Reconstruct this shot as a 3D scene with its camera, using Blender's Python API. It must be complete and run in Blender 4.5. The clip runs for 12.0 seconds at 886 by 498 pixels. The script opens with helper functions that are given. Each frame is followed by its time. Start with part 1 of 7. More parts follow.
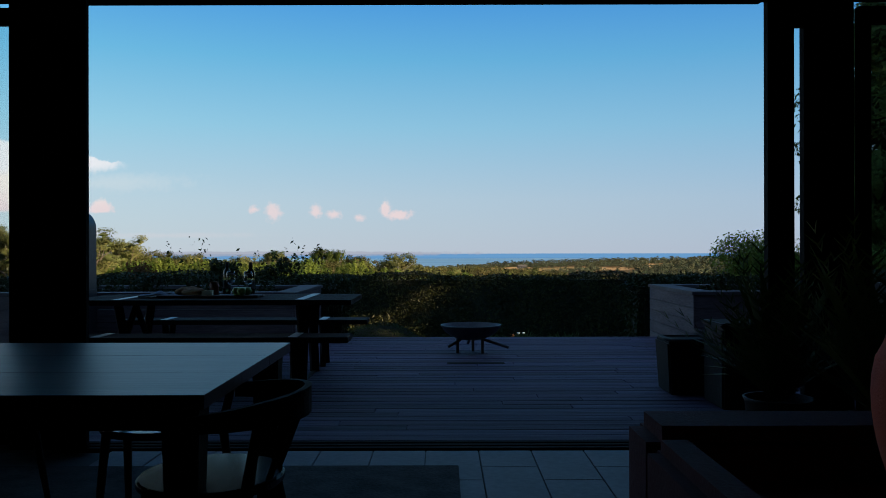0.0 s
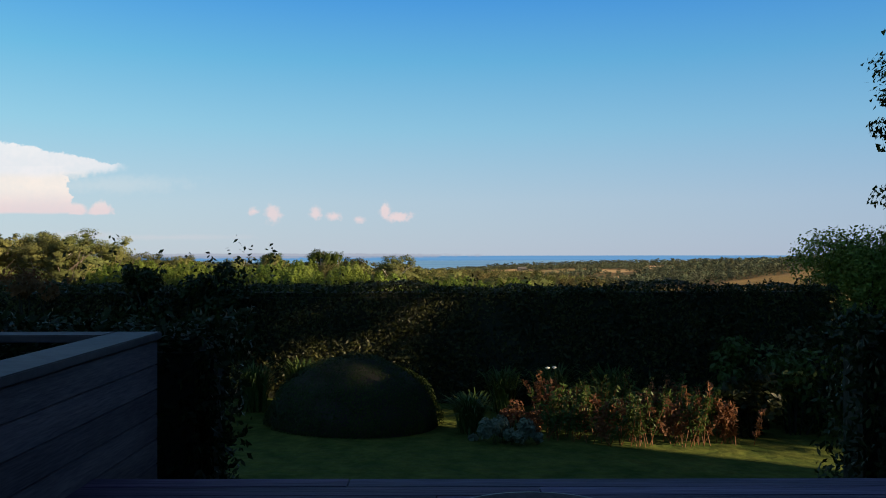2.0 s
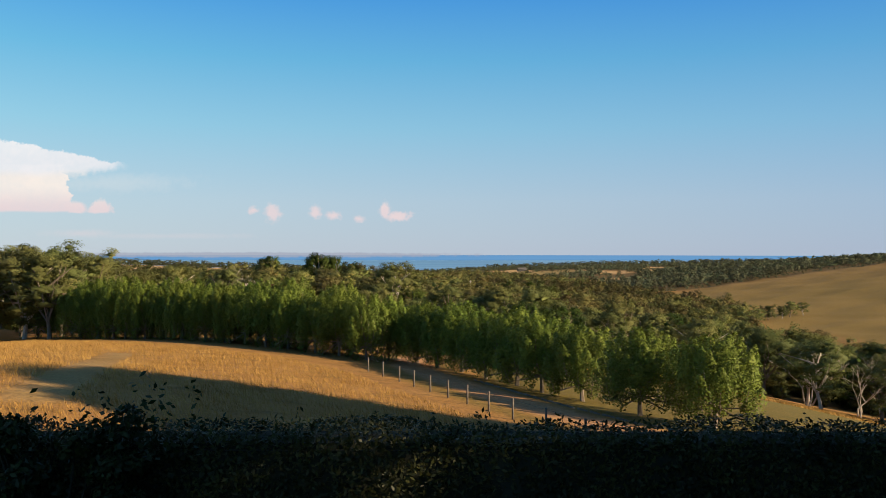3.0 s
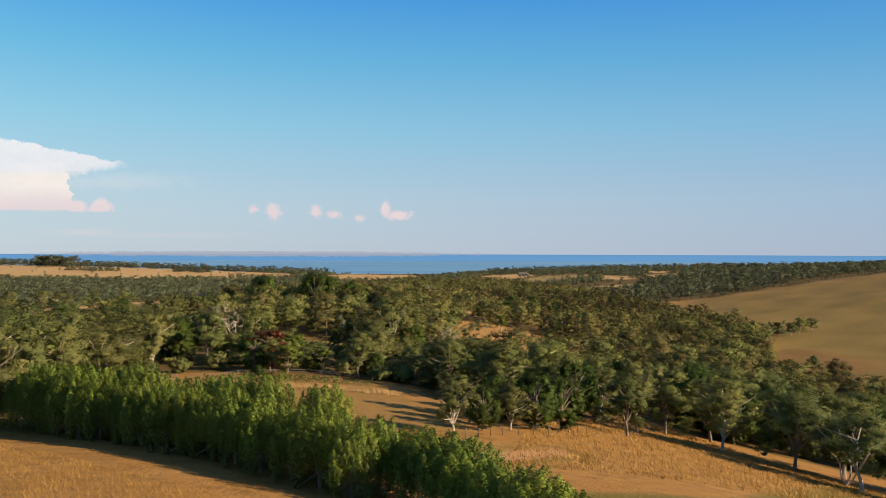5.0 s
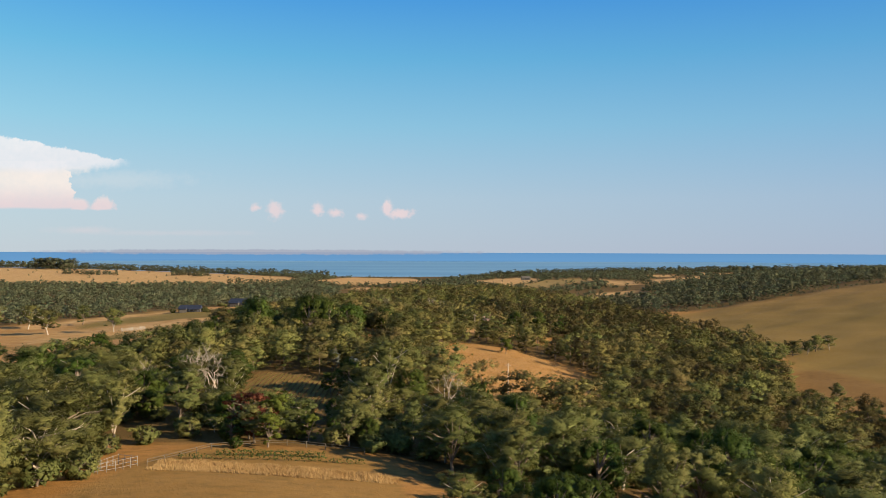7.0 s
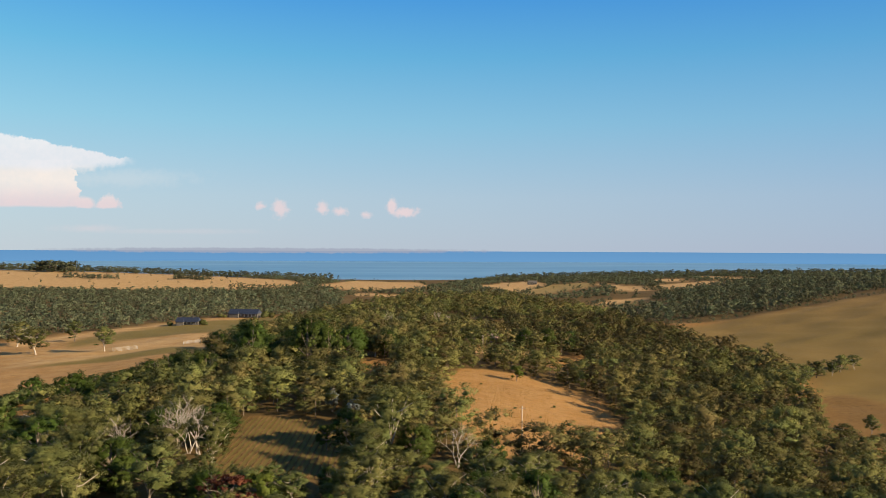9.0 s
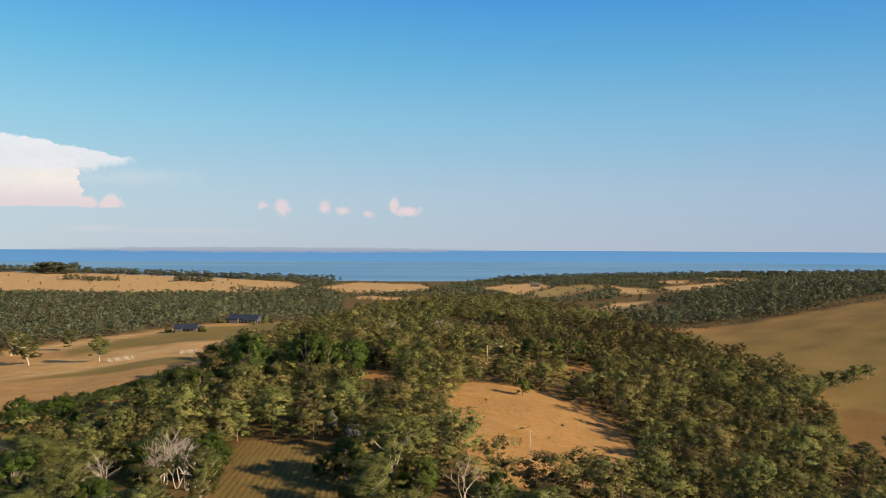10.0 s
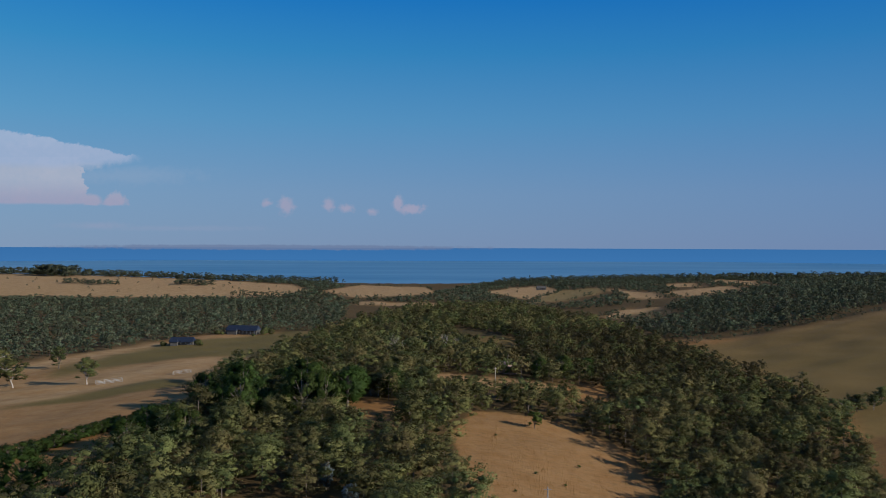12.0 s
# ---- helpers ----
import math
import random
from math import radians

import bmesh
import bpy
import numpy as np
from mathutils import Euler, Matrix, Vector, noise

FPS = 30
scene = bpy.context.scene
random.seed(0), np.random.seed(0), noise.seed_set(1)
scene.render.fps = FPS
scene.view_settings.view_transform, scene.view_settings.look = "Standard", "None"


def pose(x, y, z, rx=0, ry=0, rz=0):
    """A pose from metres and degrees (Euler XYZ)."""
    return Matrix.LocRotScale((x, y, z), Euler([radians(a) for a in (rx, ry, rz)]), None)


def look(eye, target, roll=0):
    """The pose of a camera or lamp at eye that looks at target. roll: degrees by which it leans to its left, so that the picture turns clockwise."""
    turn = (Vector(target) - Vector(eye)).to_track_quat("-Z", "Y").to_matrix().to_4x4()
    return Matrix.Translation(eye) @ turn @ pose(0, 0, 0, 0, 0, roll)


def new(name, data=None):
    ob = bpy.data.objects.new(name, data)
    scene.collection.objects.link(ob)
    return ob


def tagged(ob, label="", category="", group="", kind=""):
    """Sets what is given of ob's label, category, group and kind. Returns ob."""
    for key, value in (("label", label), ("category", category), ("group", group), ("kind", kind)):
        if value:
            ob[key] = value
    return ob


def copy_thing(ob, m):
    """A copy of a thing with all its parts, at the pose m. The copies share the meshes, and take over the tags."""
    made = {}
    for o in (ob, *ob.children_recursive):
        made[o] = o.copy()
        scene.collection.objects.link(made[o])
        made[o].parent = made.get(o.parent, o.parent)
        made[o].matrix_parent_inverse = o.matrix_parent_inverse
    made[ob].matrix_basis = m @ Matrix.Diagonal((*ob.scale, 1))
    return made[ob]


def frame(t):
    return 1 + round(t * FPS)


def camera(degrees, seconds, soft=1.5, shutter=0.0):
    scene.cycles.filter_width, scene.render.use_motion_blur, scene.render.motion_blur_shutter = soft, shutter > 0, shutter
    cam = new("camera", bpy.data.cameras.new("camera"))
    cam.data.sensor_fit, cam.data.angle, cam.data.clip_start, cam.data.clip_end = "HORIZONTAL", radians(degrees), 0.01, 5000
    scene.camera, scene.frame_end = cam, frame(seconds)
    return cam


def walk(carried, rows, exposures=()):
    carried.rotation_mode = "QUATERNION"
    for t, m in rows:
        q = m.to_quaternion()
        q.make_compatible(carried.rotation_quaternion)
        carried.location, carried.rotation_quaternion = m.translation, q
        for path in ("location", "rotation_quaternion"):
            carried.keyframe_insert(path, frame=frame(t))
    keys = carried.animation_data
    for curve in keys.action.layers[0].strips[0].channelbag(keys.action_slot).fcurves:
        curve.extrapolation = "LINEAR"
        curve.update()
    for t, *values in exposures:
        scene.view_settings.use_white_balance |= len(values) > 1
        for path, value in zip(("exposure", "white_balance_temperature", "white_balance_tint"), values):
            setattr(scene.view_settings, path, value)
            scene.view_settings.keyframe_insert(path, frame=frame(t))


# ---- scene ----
cam = camera(56.80, 12.0, soft=0.7)
ROWS = [
    (0.0, 0.0, 0.0, 1.15, 0.0, 0.04, 0.12),
    (0.5, -0.015, 0.988, 1.147, 0.0, 0.082, 0.15),
    (1.0, 0.0, 2.448, 1.12, -0.014, 0.139, 0.09),
    (1.5, 0.015, 4.253, 1.137, 0.0, 0.139, 0.13),
    (2.0, 0.015, 6.66, 1.14, -0.014, 0.182, 0.1),
    (2.5, 0.0, 9.216, 1.561, -0.042, 0.224, 0.05),
    (3.0, 0.03, 12.212, 3.284, -0.042, 0.139, -0.05),
    (3.5, 0.03, 14.823, 5.482, -0.042, 0.139, -0.06),
    (5.5, 0.046, 29.985, 15.318, -0.0, 0.054, -0.15),
    (6.0, 0.061, 35.011, 17.853, -0.0, 0.026, -0.14),
    (6.5, 0.076, 39.944, 20.164, 0.042, 0.012, -0.15),
    (7.0, -0.091, 45.388, 22.678, 0.113, -0.031, -0.18),
    (9.0, -1.14, 67.494, 32.262, 0.439, -0.13, -0.24),
    (9.5, -1.474, 73.102, 34.464, 0.51, -0.158, -0.24),
    (10.0, -1.778, 79.069, 36.861, 0.595, -0.187, -0.22),
    (10.5, -2.037, 84.591, 39.082, 0.651, -0.229, -0.22),
    (11.0, -2.356, 90.633, 41.475, 0.722, -0.257, -0.19),
    (11.5, -2.569, 95.901, 43.846, 0.793, -0.3, -0.19),
    (12.0, -2.888, 101.837, 46.29, 0.864, -0.356, -0.19),
]
walk(cam, [(t, pose(x, y, z, 90 + pitch, roll, yaw)) for t, x, y, z, yaw, pitch, roll in ROWS],
     exposures=[(0.0, 1.0, 6500, 10), (10.5, 0.97, 6450, 10), (11.0, 0.66, 6000, 10), (11.5, 0.33, 5480, 10), (12.0, -0.03, 4880, 10)])

# ---------------------------------------------------------------- light
SUN_AZ = math.atan2(0.93, -0.37)          # bearing of the sun, clockwise from +y
SUN_EL = radians(21)
sun_dir = Vector((math.sin(SUN_AZ) * math.cos(SUN_EL), math.cos(SUN_AZ) * math.cos(SUN_EL), math.sin(SUN_EL)))
sun = new("sun", bpy.data.lights.new("sun", "SUN"))
sun.data.energy, sun.data.angle, sun.data.color = 5.0, radians(0.6), (1.0, 0.78, 0.50)
sun.matrix_basis = look(sun_dir * 100, (0, 0, 0))
SEA_BLUE = (0.075, 0.172, 0.300, 1)


def build_world():
    w = bpy.data.worlds.new("sky")
    scene.world = w
    w.use_nodes = True
    nt = w.node_tree
    n, l = nt.nodes, nt.links
    n.clear()

    def node(kind, **kw):
        a = n.new(kind)
        for k, v in kw.items():
            a.inputs[k].default_value = v
        return a

    def calc(op, a, b=None, c=None):
        m = n.new("ShaderNodeMath")
        m.operation = op
        for i, v in enumerate((a, b, c)):
            if v is None:
                continue
            if isinstance(v, (int, float)):
                m.inputs[i].default_value = v
            else:
                l.new(v, m.inputs[i])
        return m.outputs[0]

    def blend(fac, a, b):
        m = n.new("ShaderNodeMix")
        m.data_type = "RGBA"
        l.new(fac, m.inputs[0])
        for i, v in ((6, a), (7, b)):
            if isinstance(v, tuple):
                m.inputs[i].default_value = v
            else:
                l.new(v, m.inputs[i])
        return m.outputs[2]

    sky = n.new("ShaderNodeTexSky")
    sky.sky_type, sky.sun_disc = "NISHITA", False
    sky.sun_elevation, sky.sun_rotation = SUN_EL, SUN_AZ
    sky.altitude, sky.air_density, sky.dust_density, sky.ozone_density = 100, 1.0, 0.6, 1.6
    lift = n.new("ShaderNodeMix")
    lift.data_type, lift.blend_type = "RGBA", "MULTIPLY"
    lift.inputs[0].default_value = 1.0
    l.new(sky.outputs[0], lift.inputs[6])
    lift.inputs[7].default_value = (SKY_TINT[0], SKY_TINT[1], SKY_TINT[2], 1)
    tc = n.new("ShaderNodeTexCoord")
    sep = n.new("ShaderNodeSeparateXYZ")
    l.new(tc.outputs["Generated"], sep.inputs[0])
    ahead = calc("MAXIMUM", sep.outputs[1], 0.02)
    a = calc("DIVIDE", sep.outputs[0], ahead)      # bearing across
    e = calc("DIVIDE", sep.outputs[2], ahead)      # height over the horizon
    e = calc("ADD", e, 0.003)
    front = calc("GREATER_THAN", sep.outputs[1], 0.3)
    # wisps and heaps of cloud low over the sea
    comb = n.new("ShaderNodeCombineXYZ")
    l.new(a, comb.inputs[0]), l.new(e, comb.inputs[1])
    noise_t = node("ShaderNodeTexNoise", Scale=55.0, Detail=6.0, Roughness=0.62)
    l.new(comb.outputs[0], noise_t.inputs["Vector"])
    soft_t = node("ShaderNodeTexNoise", Scale=14.0, Detail=3.0)
    l.new(comb.outputs[0], soft_t.inputs["Vector"])
    fine_t = node("ShaderNodeTexNoise", Scale=150.0, Detail=4.0)
    l.new(comb.outputs[0], fine_t.inputs["Vector"])
    wob = calc("ADD", calc("SUBTRACT", noise_t.outputs[0], 0.5), calc("MULTIPLY", calc("SUBTRACT", fine_t.outputs[0], 0.5), 0.7))
    wob2 = calc("SUBTRACT", soft_t.outputs[0], 0.5)

    def puff(ax, el, ra, re, sharp, rough):
        dx = calc("DIVIDE", calc("SUBTRACT", a, ax), ra)
        dy = calc("DIVIDE", calc("SUBTRACT", e, el), re)
        r = calc("SQRT", calc("ADD", calc("MULTIPLY", dx, dx), calc("MULTIPLY", dy, dy)))
        r = calc("ADD", r, calc("ADD", calc("MULTIPLY", wob, rough), calc("MULTIPLY", wob2, rough * 0.7)))
        m = n.new("ShaderNodeMapRange")
        m.interpolation_type = "SMOOTHSTEP"
        for i, v in enumerate((1.0, 1.0 - sharp, 0.0, 1.0)):
            m.inputs[i + 1].default_value = v
        l.new(r, m.inputs[0])
        return m.outputs[0]

    def ramp(value, lo, hi):
        m = n.new("ShaderNodeMapRange")
        m.interpolation_type = "SMOOTHSTEP"
        m.inputs[1].default_value, m.inputs[2].default_value = lo, hi
        l.new(value, m.inputs[0])
        return m.outputs[0]

    # a storm head: a flat anvil that leans out to a point, over a heaped body with a level base
    top = calc("MULTIPLY_ADD", calc("SUBTRACT", -0.381, a), 0.20, 0.1085)
    top = calc("ADD", top, calc("ADD", calc("MULTIPLY", wob, 0.012), calc("MULTIPLY", wob2, 0.006)))
    low = calc("ADD", calc("MULTIPLY_ADD", calc("ADD", a, 0.4545), 0.16, 0.094), calc("MULTIPLY", wob, 0.016))
    anvil = calc("MULTIPLY", ramp(calc("SUBTRACT", top, e), 0.0, 0.0035), ramp(calc("SUBTRACT", e, low), -0.006, 0.008))
    anvil = calc("MULTIPLY", anvil, ramp(calc("SUBTRACT", -0.378, a), 0.0, 0.03))
    edge = calc("ADD", calc("MULTIPLY_ADD", calc("SUBTRACT", 0.093, e), 0.28, -0.458), calc("ADD", calc("MULTIPLY", wob, 0.035), calc("MULTIPLY", wob2, 0.03)))
    base = calc("MULTIPLY_ADD", wob2, 0.006, 0.049)
    body = calc("MULTIPLY", ramp(calc("SUBTRACT", edge, a), 0.0, 0.006), ramp(calc("SUBTRACT", e, base), 0.0, 0.004))
    body = calc("MULTIPLY", body, calc("LESS_THAN", e, 0.108))
    level = ramp(calc("SUBTRACT", e, calc("MULTIPLY_ADD", wob, 0.004, 0.0475)), 0.0, 0.003)
    heaps = None
    for s in ((-0.418, 0.053, 0.019, 0.014, 0.45, 1.0), (-0.447, 0.055, 0.018, 0.010, 0.5, 0.5)):
        p = calc("MULTIPLY", puff(*s), level)
        heaps = p if heaps is None else calc("MAXIMUM", heaps, p)
    for s in ((-0.208, 0.050, 0.012, 0.013, 0.9, 1.5), (-0.231, 0.053, 0.008, 0.008, 0.9, 1.5), (-0.155, 0.049, 0.010, 0.011, 0.9, 1.5), (-0.133, 0.046, 0.013, 0.007, 0.9, 1.5),
              (-0.102, 0.042, 0.010, 0.006, 1.0, 1.5), (-0.071, 0.053, 0.011, 0.014, 0.6, 1.3), (-0.055, 0.045, 0.022, 0.009, 0.6, 1.3)):
        heaps = calc("MAXIMUM", heaps, puff(*s))
    total = calc("MAXIMUM", calc("MAXIMUM", calc("MULTIPLY", anvil, 0.93), body), heaps)
    thin = calc("MULTIPLY", puff(-0.44, 0.024, 0.06, 0.007, 1.0, 0.8), 0.35)
    thin = calc("MAXIMUM", thin, calc("MULTIPLY", puff(-0.34, 0.021, 0.16, 0.005, 1.0, 0.8), 0.2))
    thin = calc("MAXIMUM", thin, calc("MULTIPLY", puff(-0.40, 0.086, 0.13, 0.016, 1.0, 0.9), 0.22))
    total = calc("MULTIPLY", calc("MAXIMUM", total, thin), front)
    tint = blend(ramp(e, 0.052, 0.085), (8.2, 6.8, 6.9, 1), (9.5, 8.6, 7.9, 1))
    tint = blend(ramp(calc("ADD", e, calc("MULTIPLY", wob2, 0.012)), 0.092, 0.104), tint, (8.7, 8.6, 8.8, 1))
    tint = blend(ramp(e, 0.112, 0.135), tint, (9.2, 9.0, 9.0, 1))
    cover = calc("MULTIPLY", total, calc("ADD", 0.88, calc("ADD", calc("MULTIPLY", wob, 0.3), calc("MULTIPLY", wob2, 0.35))))
    # clear evening air: pale over the horizon, deep blue above, a little deeper towards the sun's side
    air = n.new("ShaderNodeValToRGB")
    while len(air.color_ramp.elements) < len(AIR):
        air.color_ramp.elements.new(0.5)
    for el, (z, r, g, b) in zip(air.color_ramp.elements, AIR):
        el.position, el.color = z, (r / 10, g / 10, b / 10, 1)
    l.new(sep.outputs[2], air.inputs[0])
    side = calc("MINIMUM", calc("MAXIMUM", a, -0.6), 0.6)
    wide = n.new("ShaderNodeCombineXYZ")
    for k, (gain, slope) in enumerate(((10.0, -2.8), (10.0, -2.3), (10.0, -0.9))):
        l.new(calc("MULTIPLY_ADD", side, slope, gain), wide.inputs[k])
    air_col = n.new("ShaderNodeVectorMath")
    air_col.operation = "MULTIPLY"
    l.new(air.outputs[0], air_col.inputs[0]), l.new(wide.outputs[0], air_col.inputs[1])
    share = n.new("ShaderNodeValue")
    share.outputs[0].default_value = 0.92
    sky_col = blend(share.outputs[0], lift.outputs[2], air_col.outputs[0])
    sky_col = blend(cover, sky_col, tint)
    # the sea past the edge of the built water
    below = calc("LESS_THAN", sep.outputs[2], -0.0050)
    # a low pale shore across the bay
    strip = calc("MULTIPLY", puff(-0.22, -0.0018, 0.32, 0.0040, 0.5, 0.7), 0.8)
    sea = tuple(v / SKY_STRENGTH for v in SEA_BLUE[:3]) + (1,)
    deep = n.new("ShaderNodeMapRange")
    for i, v in enumerate((-0.0050, -0.020, 0.0, 1.0)):
        deep.inputs[i + 1].default_value = v
    l.new(sep.outputs[2], deep.inputs[0])
    far_sea = tuple(v / SKY_STRENGTH for v in (0.066, 0.158, 0.285)) + (1,)
    sky_col = blend(below, sky_col, blend(deep.outputs[0], far_sea, sea))
    sky_col = blend(calc("MULTIPLY", strip, front), sky_col, tuple(v / SKY_STRENGTH for v in (0.185, 0.200, 0.245)) + (1,))
    bg = n.new("ShaderNodeBackground")
    bg.inputs[1].default_value = SKY_STRENGTH
    out = n.new("ShaderNodeOutputWorld")
    l.new(sky_col, bg.inputs[0])
    l.new(bg.outputs[0], out.inputs[0])


SKY_STRENGTH = 0.05
SKY_TINT = (0.58, 1.29, 1.56)
AIR = ((0.0, 5.0, 5.6, 6.6), (0.06, 4.5, 5.7, 6.9), (0.147, 2.7, 5.4, 7.3), (0.226, 1.34, 4.4, 7.2), (0.295, 0.68, 3.2, 7.3), (0.6, 0.9, 1.9, 3.7), (1.0, 0.8, 1.4, 2.6))
build_world()
# tall trees out of view right of the garden, set to cast shade: place, size, turn
SHADE_TREES = ((22.8, 20.6, 1.05, 110), (21.5, 5.6, 1.1, 40), (20.5, 9.5, 0.95, 190), (27.5, 5.2, 1.15, 60), (20, 0.8, 1.1, 10), (28, -3, 1.3, 100), (29, 3, 0.95, 150), (31, 18.5, 1.05, 15), (23, 27.5, 0.9, 70), (27.5, 37.3, 1.5, 200), (32, 34.8, 1.55, 290), (38, 26, 1.25, 20), (30, 30, 1.1, 330), (33, 4.5, 0.9, 240), (38, -2, 1.1, 80))


# ---------------------------------------------------------------- materials
def material(name, base, other, scale=3.0, rough=0.8, bump=0.2, fine=40.0, metal=0.0, vary=0.0, stretch=(1, 1, 1), spec=0.4, through_light=0.0, tone="", relief=0.02, grain=0.0):
    """Two tones mixed by a coarse and a fine noise, with relief; vary: how much each object differs from the next."""
    m = bpy.data.materials.new(name)
    m.use_nodes = True
    nt = m.node_tree
    n, l = nt.nodes, nt.links
    p = n["Principled BSDF"]
    tc, mp = n.new("ShaderNodeTexCoord"), n.new("ShaderNodeMapping")
    mp.inputs["Scale"].default_value = stretch
    l.new(tc.outputs["Object"], mp.inputs[0])
    big, small = n.new("ShaderNodeTexNoise"), n.new("ShaderNodeTexNoise")
    big.inputs["Scale"].default_value, small.inputs["Scale"].default_value = scale, fine
    big.inputs["Detail"].default_value, small.inputs["Detail"].default_value = 5, 4
    l.new(mp.outputs[0], big.inputs["Vector"]), l.new(mp.outputs[0], small.inputs["Vector"])
    add = n.new("ShaderNodeMath")
    add.operation = "MULTIPLY_ADD"
    l.new(small.outputs[0], add.inputs[0])
    add.inputs[1].default_value = 0.6
    l.new(big.outputs[0], add.inputs[2])
    rg = n.new("ShaderNodeMapRange")
    rg.inputs[1].default_value, rg.inputs[2].default_value = 0.55, 1.05
    l.new(add.outputs[0], rg.inputs[0])
    mix = n.new("ShaderNodeMix")
    mix.data_type = "RGBA"
    l.new(rg.outputs[0], mix.inputs[0])
    mix.inputs[6].default_value, mix.inputs[7].default_value = (*base, 1), (*other, 1)
    col = mix.outputs[2]
    if vary or tone:
        hs = n.new("ShaderNodeHueSaturation")
        if tone:
            src = n.new("ShaderNodeAttribute")
            src.attribute_name = tone
            val = src.outputs["Fac"]
        else:
            src = n.new("ShaderNodeObjectInfo")
            val = src.outputs["Random"]
        va, hu = n.new("ShaderNodeMapRange"), n.new("ShaderNodeMapRange")
        k = vary or 0.35
        va.inputs[3].default_value, va.inputs[4].default_value = 1 - k, 1 + k
        hu.inputs[3].default_value, hu.inputs[4].default_value = 0.5 - 0.075 * k, 0.5 + 0.09 * k
        l.new(val, va.inputs[0])
        wr = n.new("ShaderNodeMath")
        wr.operation = "FRACT"
        ml = n.new("ShaderNodeMath")
        ml.operation = "MULTIPLY"
        ml.inputs[1].default_value = 7.31
        l.new(val, ml.inputs[0]), l.new(ml.outputs[0], wr.inputs[0]), l.new(wr.outputs[0], hu.inputs[0])
        l.new(va.outputs[0], hs.inputs["Value"]), l.new(hu.outputs[0], hs.inputs["Hue"])
        l.new(col, hs.inputs["Color"])
        col = hs.outputs[0]
    if grain:                                   # each leaf a little lighter or darker than the next
        ge, gm, gr = n.new("ShaderNodeNewGeometry"), n.new("ShaderNodeMapRange"), n.new("ShaderNodeHueSaturation")
        gm.inputs[3].default_value, gm.inputs[4].default_value = 1 - grain, 1 + grain
        l.new(ge.outputs["Random Per Island"], gm.inputs[0])
        l.new(gm.outputs[0], gr.inputs["Value"]), l.new(col, gr.inputs["Color"])
        col = gr.outputs[0]
    l.new(col, p.inputs["Base Color"])
    p.inputs["Roughness"].default_value, p.inputs["Metallic"].default_value = rough, metal
    p.inputs["Specular IOR Level"].default_value = spec
    if bump:
        b = n.new("ShaderNodeBump")
        b.inputs["Strength"].default_value, b.inputs["Distance"].default_value = bump, relief
        l.new(add.outputs[0], b.inputs["Height"])
        l.new(b.outputs[0], p.inputs["Normal"])
    if through_light:
        t, ms = n.new("ShaderNodeBsdfTranslucent"), n.new("ShaderNodeMixShader")
        l.new(col, t.inputs[0])
        ms.inputs[0].default_value = through_light
        l.new(p.outputs[0], ms.inputs[1]), l.new(t.outputs[0], ms.inputs[2])
        l.new(ms.outputs[0], n["Material Output"].inputs[0])
    return m


def glass_material(name, tint=(0.9, 0.95, 0.95), rough=0.0):
    m = bpy.data.materials.new(name)
    m.use_nodes = True
    p = m.node_tree.nodes["Principled BSDF"]
    p.inputs["Base Color"].default_value = (*tint, 1)
    p.inputs["Transmission Weight"].default_value, p.inputs["Roughness"].default_value, p.inputs["IOR"].default_value = 1.0, rough, 1.45
    return m


# Deck, cladding, cap and tabletop colours carry the dark violet cast of their shade.
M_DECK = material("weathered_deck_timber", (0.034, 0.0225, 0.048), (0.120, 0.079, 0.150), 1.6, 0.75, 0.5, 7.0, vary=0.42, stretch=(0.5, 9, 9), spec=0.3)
M_PLANTER = material("grey_weathered_cladding", (0.094, 0.072, 0.080), (0.205, 0.156, 0.164), 1.0, 0.8, 0.4, 8.0, vary=0.15, stretch=(1, 1, 9), spec=0.25)
M_CAP = material("grey_timber_cap", (0.0792, 0.0637, 0.068), (0.138, 0.1088, 0.11), 1.5, 0.75, 0.3, 12.0, vary=0.1, spec=0.3)
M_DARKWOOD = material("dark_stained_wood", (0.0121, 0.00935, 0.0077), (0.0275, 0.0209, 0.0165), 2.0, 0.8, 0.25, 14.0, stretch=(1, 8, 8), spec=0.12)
M_TABLEWOOD = material("oiled_oak", (0.036, 0.012, 0.024), (0.070, 0.026, 0.044), 1.3, 0.38, 0.08, 10.0, stretch=(0.7, 7, 7), spec=0.4)
M_STEEL = material("brushed_steel_strap", (0.238, 0.238, 0.245), (0.35, 0.35, 0.35), 6.0, 0.42, 0.1, 60.0, metal=0.9)
M_BLACK = material("blackened_steel", (0.012, 0.011, 0.011), (0.035, 0.028, 0.024), 5.0, 0.6, 0.3, 60.0, metal=0.5)
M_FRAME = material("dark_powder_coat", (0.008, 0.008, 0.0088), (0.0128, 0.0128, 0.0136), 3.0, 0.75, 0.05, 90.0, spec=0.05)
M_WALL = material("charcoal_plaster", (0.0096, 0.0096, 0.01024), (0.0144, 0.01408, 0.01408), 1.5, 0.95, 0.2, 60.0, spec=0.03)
M_STONE = material("pale_floor_stone", (0.176, 0.144, 0.1568), (0.2816, 0.2232, 0.2352), 1.8, 0.6, 0.15, 25.0, vary=0.05)
M_GROUT = material("grout", (0.08, 0.08, 0.08), (0.12, 0.12, 0.12), 9.0, 0.9, 0.1, 80.0)
M_RUG = material("faded_woven_rug", (0.030, 0.030, 0.032), (0.110, 0.098, 0.088), 7.0, 0.95, 0.5, 60.0)
